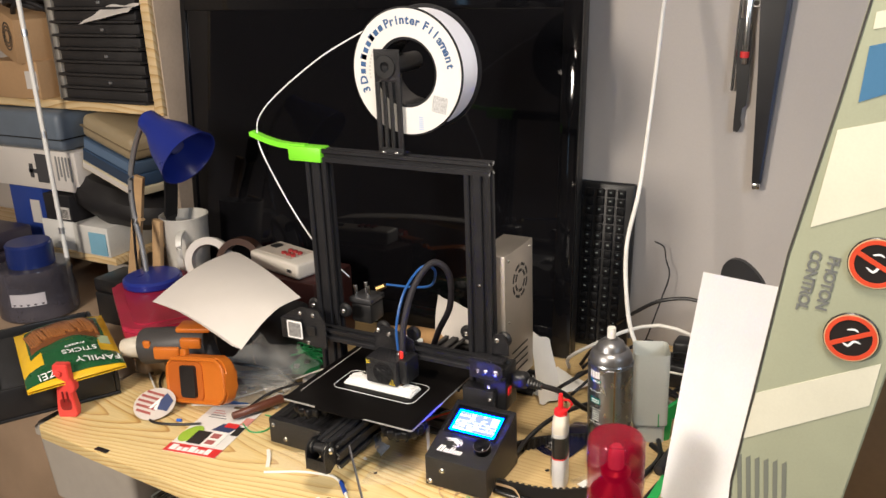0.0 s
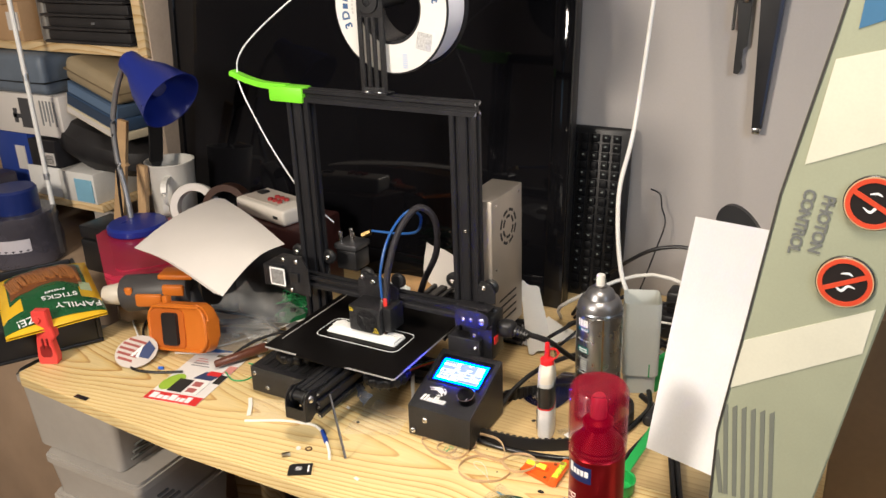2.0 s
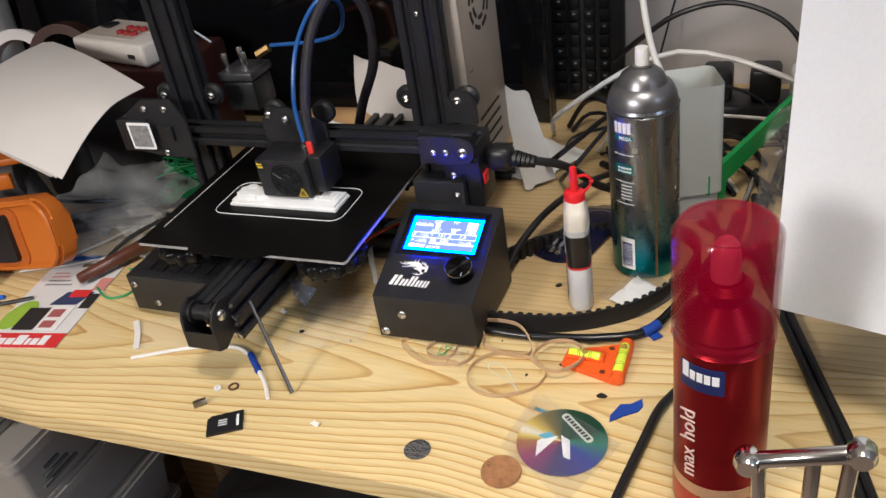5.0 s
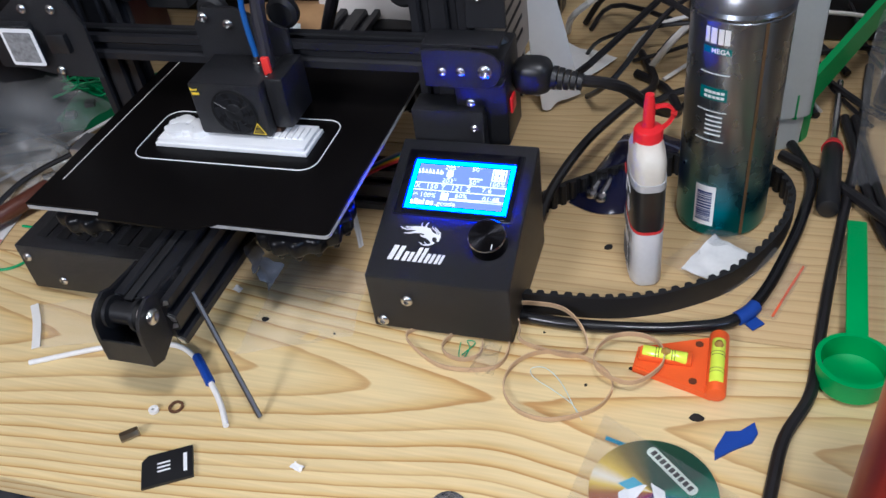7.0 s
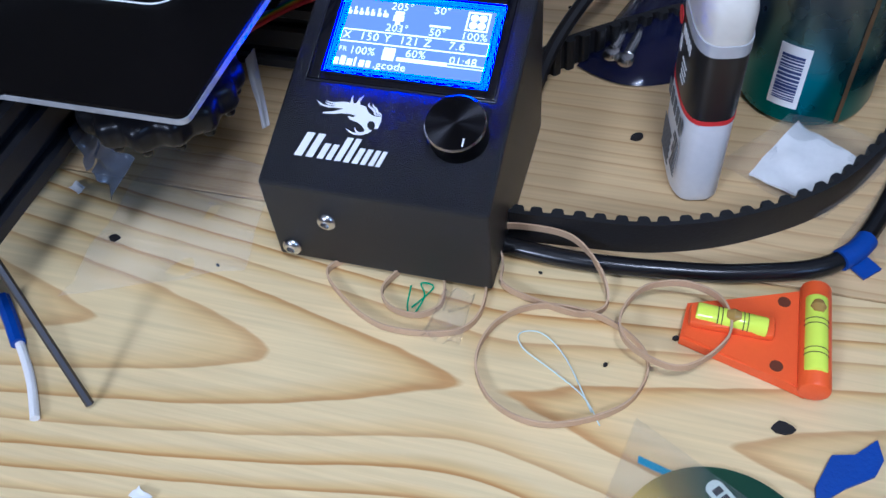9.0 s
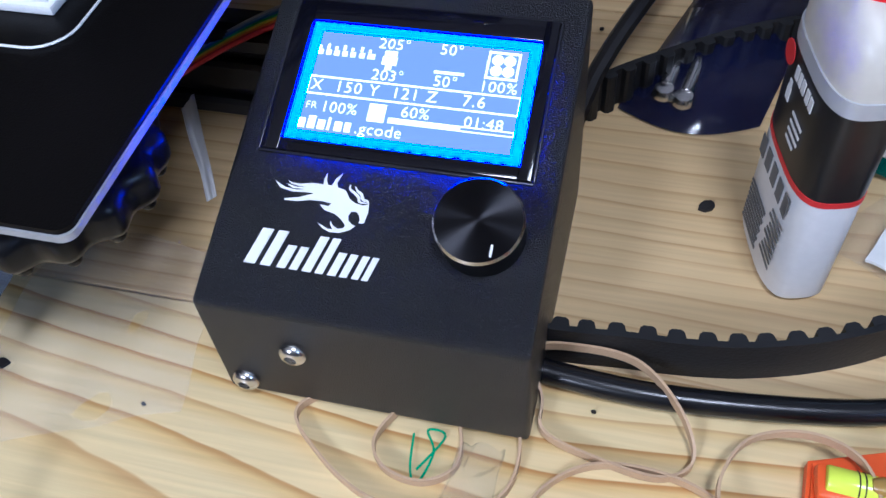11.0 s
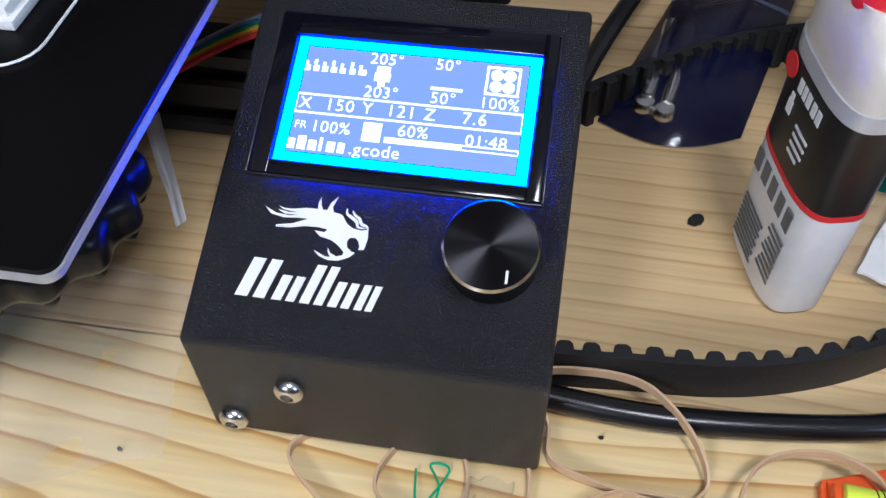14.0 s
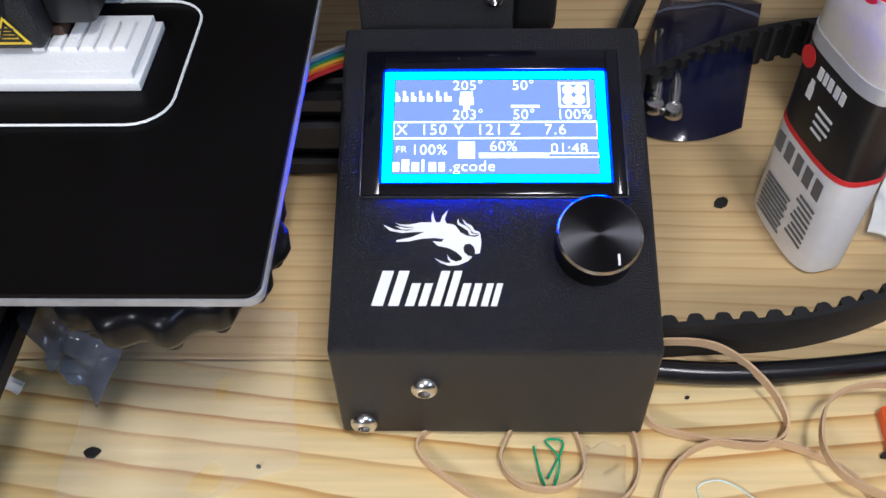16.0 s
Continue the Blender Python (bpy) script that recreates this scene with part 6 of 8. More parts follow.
part("handle", box(B(), -0.0055, 0.02, 0.0165, 0.0075, 0.135, 0.0195, 0.001, pose(0, 0, 0, 0, 0, -3)), GS, sc)
tl_ = thing("screwdriver", "black-handled screwdriver with a steel shank on the bench", "screwdriver")
part("handle", cyl(B(), (0.292, 0.165, 0.009), (0.2985, 0.25, 0.009), 0.0085, 0.0075, 14, 0.003), BLACKPL, tl_)
part("shank", cyl(B(), (0.2985, 0.25, 0.009), (0.308, 0.35, 0.009), 0.003, None, 10), STEEL, tl_)
part("collar", cyl(B(), (0.298, 0.245, 0.009), (0.2987, 0.253, 0.009), 0.0085, 0.006, 14), REDINK, tl_)
gt = thing("green_tray", "green plastic tray edge leaning behind the card", "tray")
bm = B()
prism(bm, [(0.0, 0.03), (0.012, 0.03), (0.016, 0.0), (0.026, 0.0), (0.03, 0.034), (0.17, 0.068), (0.174, 0.0), (0.184, 0.0), (0.19, 0.07), (0.22, 0.078), (0.22, 0.10), (0.0, 0.052)], 0.006, pose(0.262, 0.253, 0.001, 90, 0, 60))
part("tray_rim", bm, GS, gt)
crumple("clear_bag", ((0.31, 0.2, 0.002), (0.40, 0.22, 0.002), (0.42, 0.3, 0.1), (0.33, 0.33, 0.09)), "clear crackly plastic wrap behind the card", "plastic bag", 31, 0.02, CLEAR, 0.0002, 12, 12)
pd = thing("hairbrush", "black oval brush standing behind the card", "brush", pose(0.372, 0.335, 0.0))
part("brush_head", prism(B(), [(0.032 * math.cos(t), 0.062 * math.sin(t)) for t in np.linspace(0, 2 * math.pi, 32, endpoint=False)], 0.012, pose(0, 0, 0.236, 84, -28)), BLACKPL, pd)
part("brush_handle", cyl(B(), (-0.03, -0.01, 0.001), (-0.015, -0.004, 0.2), 0.009, 0.011, 12, 0.003), BLACKPL, pd)

# white card leaning on the prop
A_, B_, C_, D_ = Vector((0.348, 0.13, 0.341)), Vector((0.479, -0.039, 0.397)), Vector((0.460, -0.059, 0.103)), Vector((0.3415, -0.0145, 0.092))
nrm = (B_ - A_).cross(D_ - A_).normalized()
fcard = lambda u, v: (A_ * (1 - u) + B_ * u) * (1 - v) + (D_ * (1 - u) + C_ * u) * v + nrm * (0.003 * math.sin(math.pi * v) * (u - 0.3) + 0.002 * math.sin(math.pi * u))
card = solo("white_card", sheet(B(), fcard, 20, 20, 0.0022), PAPER2, "large scuffed white card leaning against the painted prop", "card", None, "", "", 60)
rs2 = random.Random(8)
bm = B()
for i in range(16):
    u, v = rs2.uniform(0.15, 0.85), rs2.uniform(0.08, 0.9)
    if i < 9:
        u, v = 0.4 + rs2.uniform(-0.1, 0.15), 0.2 + 0.045 * i + rs2.uniform(-0.02, 0.02)
    du, dv = rs2.uniform(-0.06, 0.06), rs2.uniform(-0.04, 0.04)
    pts = [Vector(fcard(u + du * s, v + dv * s * s)) + nrm * -0.0001 for s in (0, 0.5, 1)]
    off_ = -nrm if nrm.y > 0 else nrm
    sweep(bm, [p_ + off_ * 0.0004 for p_ in pts], 0.00035, 4, k=3)
part("pencil_scuff", bm, M("scuff_grey", (0.28, 0.28, 0.30), 0.8), card)

# painted prop
GP = thing("painted_prop", "grey-green painted wooden prop with cream stripes and red badges", "prop", pose(0, -0.11, 0))
PG = M("grey_green_paint", (0.32, 0.335, 0.235), 0.5, 0, 0.10, 8, 0.12, 400)
XZ = lambda y: Matrix(((1, 0, 0, 0), (0, 0, -1, y), (0, 1, 0, 0), (0, 0, 0, 1)))
bm = B()
prism(bm, [(0.439, 0.0005), (0.434, 0.05), (0.436, 0.2), (0.4545, 0.335), (0.471, 0.459), (0.501, 0.605), (0.53, 0.76), (0.64, 0.76), (0.592, 0.5), (0.567, 0.345), (0.545, 0.21), (0.52, 0.06), (0.512, 0.0005)], 0.052, XZ(0.052))
bmesh.ops.bevel(bm, geom=[e for e in bm.edges if abs(e.verts[0].co.y - e.verts[1].co.y) < 1e-6 and e.verts[0].co.y < 0.005], offset=0.0015, segments=2, affect="EDGES")
part("board", bm, PG, GP)
# narrow dark strip following the left outline of the board
bm = B()
prism(bm, [(0.4375, 0.06), (0.4345, 0.06), (0.4365, 0.2), (0.455, 0.335), (0.4715, 0.459), (0.5015, 0.605), (0.529, 0.75), (0.5305, 0.75), (0.5035, 0.605), (0.4735, 0.459), (0.457, 0.335), (0.4385, 0.2)], 0.001, XZ(-0.0002))
part("edge_strip", bm, M("dark_edge_brown", (0.04, 0.035, 0.03), 0.7), GP)
CREAM = M("cream_paint", (0.62, 0.60, 0.48), 0.5, 0, 0.08, 10, 0.1, 400)
for poly in ([(0.4545, 0.3085), (0.5625, 0.363), (0.5573, 0.318), (0.4455, 0.2538)], [(0.5035, 0.580), (0.598, 0.605), (0.588, 0.53), (0.4895, 0.4884)], [(0.5235, 0.681), (0.612, 0.70), (0.61, 0.683), (0.5225, 0.667)]):
    part("cream_stripe", prism(B(), poly, 0.0006, XZ(-0.0001)), CREAM, GP)
part("blue_patch", prism(B(), [(0.5212, 0.653), (0.60, 0.672), (0.595, 0.635), (0.5175, 0.605)], 0.0006, XZ(-0.0001)), M("blue_paint", (0.05, 0.15, 0.27), 0.5, 0, 0.1, 10), GP)
STEN = M("stencil_grey", (0.15, 0.155, 0.145), 0.6)
for txt, x, z, s in (("PHOTON", 0.5085, 0.4635, 0.0142), ("CONTROL", 0.4925, 0.4675, 0.0142)):
    words("stencil_text", txt, s, STEN, GP, Matrix(((1, 0, 0, x), (0, 0, -1, -0.0008), (0, 1, 0, z), (0, 0, 0, 1))) @ pose(0, 0, 0, 0, 0, -98), 0.0002, space=0.86, bold=0.0004)
for cx, cz in ((0.548, 0.461), (0.5345, 0.3855)):
    bd = part("badge", lathe(B(), [(0, 0), (0.0245, 0), (0.0245, 0.002), (0.0235, 0.003), (0, 0.003)], 40, Matrix.Translation((cx, -0.0005, cz)) @ pose(0, 0, 0, 90)), M("badge_black", (0.02, 0.016, 0.015), 0.35), GP, "round black badge with a red barred ring")
    bm = B()
    lathe(bm, [(0.0185, 0.003), (0.0225, 0.003), (0.0225, 0.0038), (0.0185, 0.0038), (0.0185, 0.003)], 40, Matrix.Translation((cx, -0.0005, cz)) @ pose(0, 0, 0, 90))
    box(bm, -0.019, -0.0022, 0.003, 0.019, 0.0022, 0.0037, 0, Matrix.Translation((cx, -0.0005, cz)) @ pose(0, 0, 0, 90) @ pose(0, 0, 0, 0, 0, 25 if cz < 0.4 else -30))
    part("red_ring", bm, M("badge_red", (0.62, 0.07, 0.03), 0.35), bd)
    part("pale_rim", lathe(B(), [(0.0225, 0.003), (0.0236, 0.003), (0.0236, 0.0036), (0.0225, 0.0036), (0.0225, 0.003)], 40, Matrix.Translation((cx, -0.0005, cz)) @ pose(0, 0, 0, 90)), M("badge_tan", (0.55, 0.35, 0.2), 0.4), bd)
    bm = B()
    stroke(bm, [(-0.008, -0.004), (-0.002, -0.008), (0.003, -0.003), (0.009, -0.0045)], 0.0024, Matrix.Translation((cx, -0.0036, cz)) @ pose(0, 0, 0, 90), 0.0004)
    stroke(bm, [(-0.004, 0.008), (0.002, 0.009), (0.006, 0.007)], 0.002, Matrix.Translation((cx, -0.0036, cz)) @ pose(0, 0, 0, 90), 0.0004)
    part("badge_mark", bm, WHITEINK, bd)
for i in range(7):
    x, zt = (0.4365, 0.180) if i == 0 else (0.4325 + i * 0.0088, 0.2350 + i * 0.0005)
    part("grille_stripe", prism(B(), [(x, zt - 0.004), (x + 0.0042, zt), (x + 0.0122, 0.128), (x + 0.008, 0.1275)], 0.0005, XZ(-0.0001)), M("stripe_grey", (0.16, 0.17, 0.14), 0.6), GP)
for x, z in ((0.452, 0.085), (0.444, 0.045), (0.475, 0.08)):
    part("slot", prism(B(), [(x, z + 0.022), (x + 0.014, z + 0.018), (x + 0.012, z - 0.025), (x + 0.003, z - 0.03)], 0.0005, XZ(-0.0001)), PAPERINK, GP)

# chrome clamp on the bench edge
ck = thing("chrome_clamp", "small chrome screw clamp gripping the bench edge", "clamp")
CHR = M("chrome", (0.7, 0.69, 0.67), 0.14, 1.0, 0.08, 40)
part("bar", cyl(B(), (0.336, -0.178, 0.098), (0.396, -0.178, 0.118), 0.0055, None, 16, 0.001), CHR, ck)
for x, z in ((0.336, 0.098), (0.396, 0.118)):
    part("knuckle", lathe(B(), [(0, -0.008), (0.006, -0.008), (0.0085, -0.004), (0.0085, 0.004), (0.006, 0.008), (0, 0.008)], 16, pose(x, -0.178, z, 90)), CHR, ck)
for x0, z0, x1 in ((0.342, 0.098, 0.347), (0.372, 0.108, 0.372), (0.392, 0.115, 0.386)):
    part("post", cyl(B(), (x0, -0.178, z0), (x1, -0.174, -0.03), 0.0045, 0.0055, 12, 0.001), CHR, ck)
part("jaw", box(B(), 0.335, -0.182, -0.048, 0.395, -0.13, -0.0325, 0.003), CHR, ck)

# ---------- left end of the bench ----------
CARD = M("brown_cardboard", (0.40, 0.25, 0.13), 0.75, 0, 0.12, 10, 0.2, 150)
DARKCARD = M("dark_brown_card", (0.07, 0.03, 0.022), 0.5, 0, 0.2, 15, 0.1, 200)
side = thing("side_cabinet", "low brown side cabinet at the end of the bench", "cabinet")
part("cabinet_body", box(B(), -1.9, 0.12, -0.749, -0.76, 0.61, -0.05, 0.003), M("brown_stained_board", (0.36, 0.26, 0.18), 0.6, 0, 0.2, 8), side)
part("cabinet_top", box(B(), -1.91, 0.10, -0.0495, -0.755, 0.612, -0.03, 0.003), MATS["brown_stained_board"], side)

shelf = thing("shelf_unit", "open pine shelf unit against the wall, crammed full", "shelf")
part("upright_board", box(B(), -0.926, 0.452, -0.0285, -0.902, 0.612, 0.95, 0.001), M("greyed_pine", (0.42, 0.33, 0.25), 0.65, 0, 0.18, 9, 0.15, 120), shelf)
part("front_strip", box(B(), -0.93, 0.44, 0.424, -0.905, 0.4515, 0.95, 0.001), PINE2, shelf)
part("shelf_board", box(B(), -1.9, 0.44, 0.424, -0.9305, 0.612, 0.4445, 0.001), PINE2, shelf)
part("shelf_board", box(B(), -1.9, 0.40, 0.058, -1.09, 0.612, 0.0755, 0.001), PINE2, shelf)
part("grey_panel", box(B(), -1.13, 0.405, -0.0285, -0.96, 0.42, 0.0575, 0.001), M("grey_panel", (0.33, 0.31, 0.29), 0.6, 0, 0.08, 10), shelf)

tower = thing("drawer_tower", "stack of black ribbed drawer trays on the shelf", "drawer tower", pose(-0.945, 0.446, 0.4455))
rt = random.Random(4)
for i in range(10):
    z = i * 0.0295
    tr_ = part("tray", box(B(), -0.268 + (i % 2) * 0.003, -0.004 + (i % 3) * 0.002, z + 0.007, -0.004, 0.15, z + 0.0275, 0.002), M("dusty_black_plastic", (0.022, 0.02, 0.02), 0.5, 0, 0.4, 14, 0.1, 300), tower)
    part("tray_lip", box(B(), -0.274, -0.014, z + 0.001, -0.001, 0.152, z + 0.0068, 0.0015), MATS["dusty_black_plastic"], tr_)
    if i % 2:
        bm = B()
        box(bm, -0.12, -0.0055, z + 0.013, -0.11, -0.002, z + 0.019, 0.0008)
        part("tray_catch", bm, ALU, tr_)
part("side_plate", box(B(), -0.30, 0.0, 0.0, -0.2765, 0.15, 0.29, 0.002), M("grey_side_plate", (0.30, 0.28, 0.25), 0.6), tower)
crumple("paper_sheet", ((-1.10, 0.414, 0.622), (-0.95, 0.416, 0.648), (-0.925, 0.44, 0.664), (-1.03, 0.44, 0.66)), "scrap of white paper stuck on the black trays", "paper", 41, 0.004, PAPER)

bx = thing("cardboard_box", "small brown cardboard box on the shelf", "cardboard box")
part("carton", box(B(), -1.49, 0.43, 0.445, -1.29, 0.58, 0.535, 0.002), CARD, bx)
part("white_label", box(B(), -1.335, 0.4275, 0.47, -1.295, 0.4298, 0.512), PAPER, bx)
bx = thing("cardboard_box", "tipped brown cardboard box with a dark curved print", "cardboard box", pose(-1.37, 0.5, 0.60, 0, 12, -20))
part("carton", box(B(), -0.09, -0.07, -0.055, 0.08, 0.06, 0.05, 0.002), CARD, bx)
bm = B()
for r_ in (0.014, 0.022, 0.03):
    lathe(bm, [(r_, 0), (r_ + 0.0035, 0), (r_ + 0.0035, 0.0006), (r_, 0.0006), (r_, 0)], 24, pose(0.03, -0.0704, 0.0, 90))
part("printed_arcs", bm, PAPERINK, bx)
coil = thing("cable_coil", "coil of black cable heaped on a box", "cable coil")
for k in range(7):
    rk2 = random.Random(k)
    cx, cy, cz = -1.33 + rk2.uniform(-.04, .04), 0.48, 0.665 + k * 0.006
    part("turn", sweep(B(), [(cx + (0.09 + rk2.uniform(-.02, .02)) * math.cos(a), cy + 0.05 * math.sin(a), cz + 0.03 * math.cos(a + k) - 0.012 * math.cos(2 * a)) for a in np.linspace(0, 2 * math.pi, 10, endpoint=False)], 0.006, 8, True, 4), CAB, coil)

# boxes on the lower shelf
def carton(label, x0, y0, z0, x1, y1, z1, mat, b=0.002, name="box"):
    o = thing(name, label, "box")
    part("carton", box(B(), x0, y0, z0, x1, y1, z1, b), mat, o)
    return o


o = carton("royal blue printed cardboard box on the shelf", -1.47, 0.42, 0.076, -1.345, 0.57, 0.222, M("royal_blue_card", (0.02, 0.05, 0.26), 0.45, 0, 0.1, 12))
part("white_label", box(B(), -1.395, 0.4175, 0.13, -1.36, 0.4198, 0.19), PAPER, o)
o = carton("black electronics box with a barcode label on the shelf", -1.33, 0.41, 0.076, -1.235, 0.56, 0.215, M("black_card", (0.015, 0.014, 0.016), 0.4, 0, 0.2, 20))
part("barcode_label", box(B(), -1.285, 0.4075, 0.155, -1.24, 0.4098, 0.185), PAPER, o)
bm = B()
for i in range(9):
    box(bm, -1.282 + i * 0.0045, 0.407, 0.158, -1.28 + i * 0.0045, 0.4074, 0.18)
part("bars", bm, PAPERINK, o)
o = carton("white printed product box stacked on other boxes", -1.53, 0.42, 0.2225, -1.2, 0.58, 0.322, M("white_box_card", (0.66, 0.62, 0.58), 0.5, 0, 0.06, 9))
bm = B()
box(bm, -1.345, 0.4175, 0.24, -1.29, 0.4198, 0.312)
box(bm, -1.375, 0.4175, 0.262, -1.345, 0.4198, 0.272), box(bm, -1.372, 0.4175, 0.25, -1.36, 0.4198, 0.285)
part("picture", bm, M("print_charcoal", (0.06, 0.06, 0.065), 0.5), o)
bm = B()
for i in range(5):
    box(bm, -1.27 + i * 0.012, 0.4175, 0.25 + (i % 2) * 0.01, -1.266 + i * 0.012, 0.4198, 0.31)
part("text_bars", bm, GREYINK, o)
gb = thing("tool_case", "blue-grey plastic case on top of a white box", "case")
bm = B()
box(bm, -1.52, 0.41, 0.3225, -1.225, 0.58, 0.42, 0.018, None, 3)
part("case_shell", bm, M("blue_grey_plastic", (0.13, 0.16, 0.20), 0.4, 0, 0.1, 20), gb)
part("case_seam", box(B(), -1.522, 0.4085, 0.352, -1.223, 0.582, 0.355), RUBBER, gb)

o = carton("white and light blue carton under the black bag", -1.345, 0.405, 0.076, -1.225, 0.41, 0.15, WHITEPL)
o = carton("white and light blue carton on the shelf", -1.225, 0.40, 0.076, -1.105, 0.56, 0.15, M("off_white_card", (0.66, 0.65, 0.62), 0.5))
part("blue_print", box(B(), -1.17, 0.3975, 0.080, -1.112, 0.3998, 0.135), M("light_blue_card", (0.22, 0.45, 0.60), 0.5), o)
bm = B()
lathe(bm, [(0, -0.05), (0.7, -0.046), (0.97, -0.02), (1.0, 0.0), (0.97, 0.02), (0.7, 0.046), (0, 0.05)], 28)
for v in bm.verts:
    v.co = Vector((-1.13 + v.co.x * 0.16, 0.49 + v.co.y * 0.085, 0.202 + v.co.z * 1.0 - v.co.x * 0.03))
    v.co += Vector((0, 0, 1)) * 0.01 * noise.noise(v.co * 16)
solo("black_bag", bm, M("black_nylon", (0.016, 0.015, 0.016), 0.5, 0, 0.3, 20, 0.4, 200), "black nylon camera bag squeezed under the binders", "bag")
for i, (lab, z, h_, w_, c) in enumerate((("cream paperback in a leaning stack", 0.0, 0.020, 0.205, (0.62, 0.55, 0.40)), ("dark blue binder in a leaning stack", 0.0215, 0.03, 0.20, (0.035, 0.07, 0.14)), ("blue notebook with a pale corner in a leaning stack", 0.053, 0.028, 0.19, (0.06, 0.10, 0.17)))):
    o = thing("book", lab, "book", pose(-1.08, 0.49, 0.262, 0, 14, -8) @ pose(0, 0, z), "leaning stack")
    part("cover", box(B(), -w_ / 2, -0.075, 0.0, w_ / 2, 0.075, h_, 0.002), M("book_cover_%d" % i, c, 0.45, 0, 0.1, 15), o)
    part("page_block", box(B(), -w_ / 2 + 0.004, -0.0765, 0.004, w_ / 2 - 0.004, -0.07, h_ - 0.004), PAPER if i == 0 else M("grey_edge_%d" % i, ((0, 0, 0), (0.03, 0.05, 0.09), (0.10, 0.16, 0.26))[i], 0.5), o)
tc_ = thing("hard_case", "tan ribbed hard case on top of the stack", "case", pose(-1.08, 0.49, 0.262, 0, 14, -8) @ pose(0, 0, 0.083), "leaning stack")
part("case_shell", box(B(), -0.098, -0.08, 0.0, 0.096, 0.08, 0.058, 0.016, None, 3), M("tan_vinyl", (0.30, 0.24, 0.15), 0.45, 0, 0.1, 20, 0.2, 300), tc_)
part("case_rib", box(B(), -0.0985, -0.0815, 0.026, 0.0965, 0.0815, 0.030, 0.001), M("dark_tan", (0.16, 0.12, 0.07), 0.5), tc_)

# jars and boxes below the shelf
jar = thing("clear_jar", "large clear plastic jar with dark contents", "jar", pose(-1.22, 0.27, -0.0295))
part("jar_wall", lathe(B(), [(0, 0), (0.082, 0), (0.088, 0.006), (0.09, 0.05), (0.082, 0.085), (0.086, 0.10), (0.08, 0.12), (0, 0.12)], 36), M("hazy_jar", (0.07, 0.065, 0.08), 0.12, 0, 0.4, 16, alpha=0.85), jar)
part("jar_lid", lathe(B(), [(0.052, 0.1205), (0.052, 0.17), (0.048, 0.175), (0, 0.175)], 36), M("royal_blue_lid", (0.012, 0.025, 0.13), 0.3), jar)
bm = B()
wrap(bm, 0.0895, 285, 335, 0.045, 0.075)
part("label_patch", bm, M("hazy_white_print", (0.5, 0.48, 0.52), 0.5), jar)
for i, (x, z, h_) in enumerate(((-1.44, -0.0295, 0.07), (-1.44, 0.041, 0.055), (-1.45, 0.0965, 0.045))):
    if z + h_ < 0.058 or True:
        solo("storage_tub", box(B(), x - 0.11, 0.2, z, x + 0.1, 0.38, z + h_, 0.01, None, 3), M("dark_purple_plastic", (0.035, 0.028, 0.045), 0.35, 0, 0.2, 14), "dark plastic tub in a stack below the shelf", "tub", None, "stacked tubs")
solo("black_box", box(B(), -1.03, 0.28, -0.0295, -0.95, 0.38, 0.045, 0.003), BLACKPL, "small black box on the side cabinet", "box")
solo("black_box", box(B(), -1.035, 0.285, 0.0455, -0.955, 0.375, 0.075, 0.003), BLACKPL, "flat black box on another box", "box")
rod = thing("white_rod", "long white jointed rod leaning against the shelf", "rod")
part("rod_tube", cyl(B(), (-1.172, 0.33, -0.029), (-1.215, 0.36, 0.78), 0.0055, None, 12), WHITEPL, rod)
for s in (0.22, 0.5, 0.78):
    part("joint", cyl(B(), tuple(Vector((-1.172, 0.33, -0.029)).lerp(Vector((-1.215, 0.36, 0.78)), s)), tuple(Vector((-1.172, 0.33, -0.029)).lerp(Vector((-1.215, 0.36, 0.78)), s + 0.018)), 0.007, None, 12), ALU, rod)
WOODSL = M("raw_batten_wood", (0.45, 0.29, 0.15), 0.65, 0, 0.2, 20, 0.2, 150)
bm = B()
pl_ = [(-0.012, 0), (0.014, 0), (0.014, 0.06), (0.02, 0.062), (0.014, 0.066), (0.014, 0.12), (0.02, 0.122), (0.014, 0.126), (0.014, 0.19), (0.02, 0.192), (0.014, 0.196), (0.012, 0.29), (-0.010, 0.29)]
prism(bm, pl_, 0.009)
solo("notched_batten", bm, WOODSL, "notched raw wood batten standing behind the lamp", "batten", pose(-0.985, 0.335, -0.029, 90, 14, 8) @ pose(0, 0.06, 0))
solo("batten", box(B(), -0.012, -0.006, 0, 0.012, 0.006, 0.25, 0.002), WOODSL, "short wooden batten leaning behind the lamp", "batten", pose(-0.905, 0.34, -0.029, 0, 10, 0))
solo("black_strap", sweep(B(), [(-0.83, 0.37, 0.36), (-0.845, 0.375, 0.28), (-0.865, 0.38, 0.2), (-0.88, 0.385, 0.1)], 0, 4, False, 5, (0.03, 0.006)), BLACKPL, "black webbing strap hanging behind the mug", "strap")

# container with red lid, desk lamp on it
ctn = thing("food_container", "clear plastic food container with a red lid", "container", pose(-0.733, 0.216, 0.0006, 0, 0, -36.9))
tub_bm = prism(B(), round_rect(-0.138, -0.084, 0.138, 0.084, 0.03, 6), 0.082)
bmesh.ops.bevel(tub_bm, geom=[e for e in tub_bm.edges if max(v.co.z for v in e.verts) < 1e-6], offset=0.008, segments=3, affect="EDGES")
part("tub", tub_bm, M("cloudy_tub", (0.50, 0.36, 0.22), 0.22, 0, 0.2, 10, alpha=0.55), ctn, "cloudy clear tub")
RL = M("red_lid", (0.36, 0.02, 0.05), 0.3, 0, 0.2, 14, alpha=0.9)
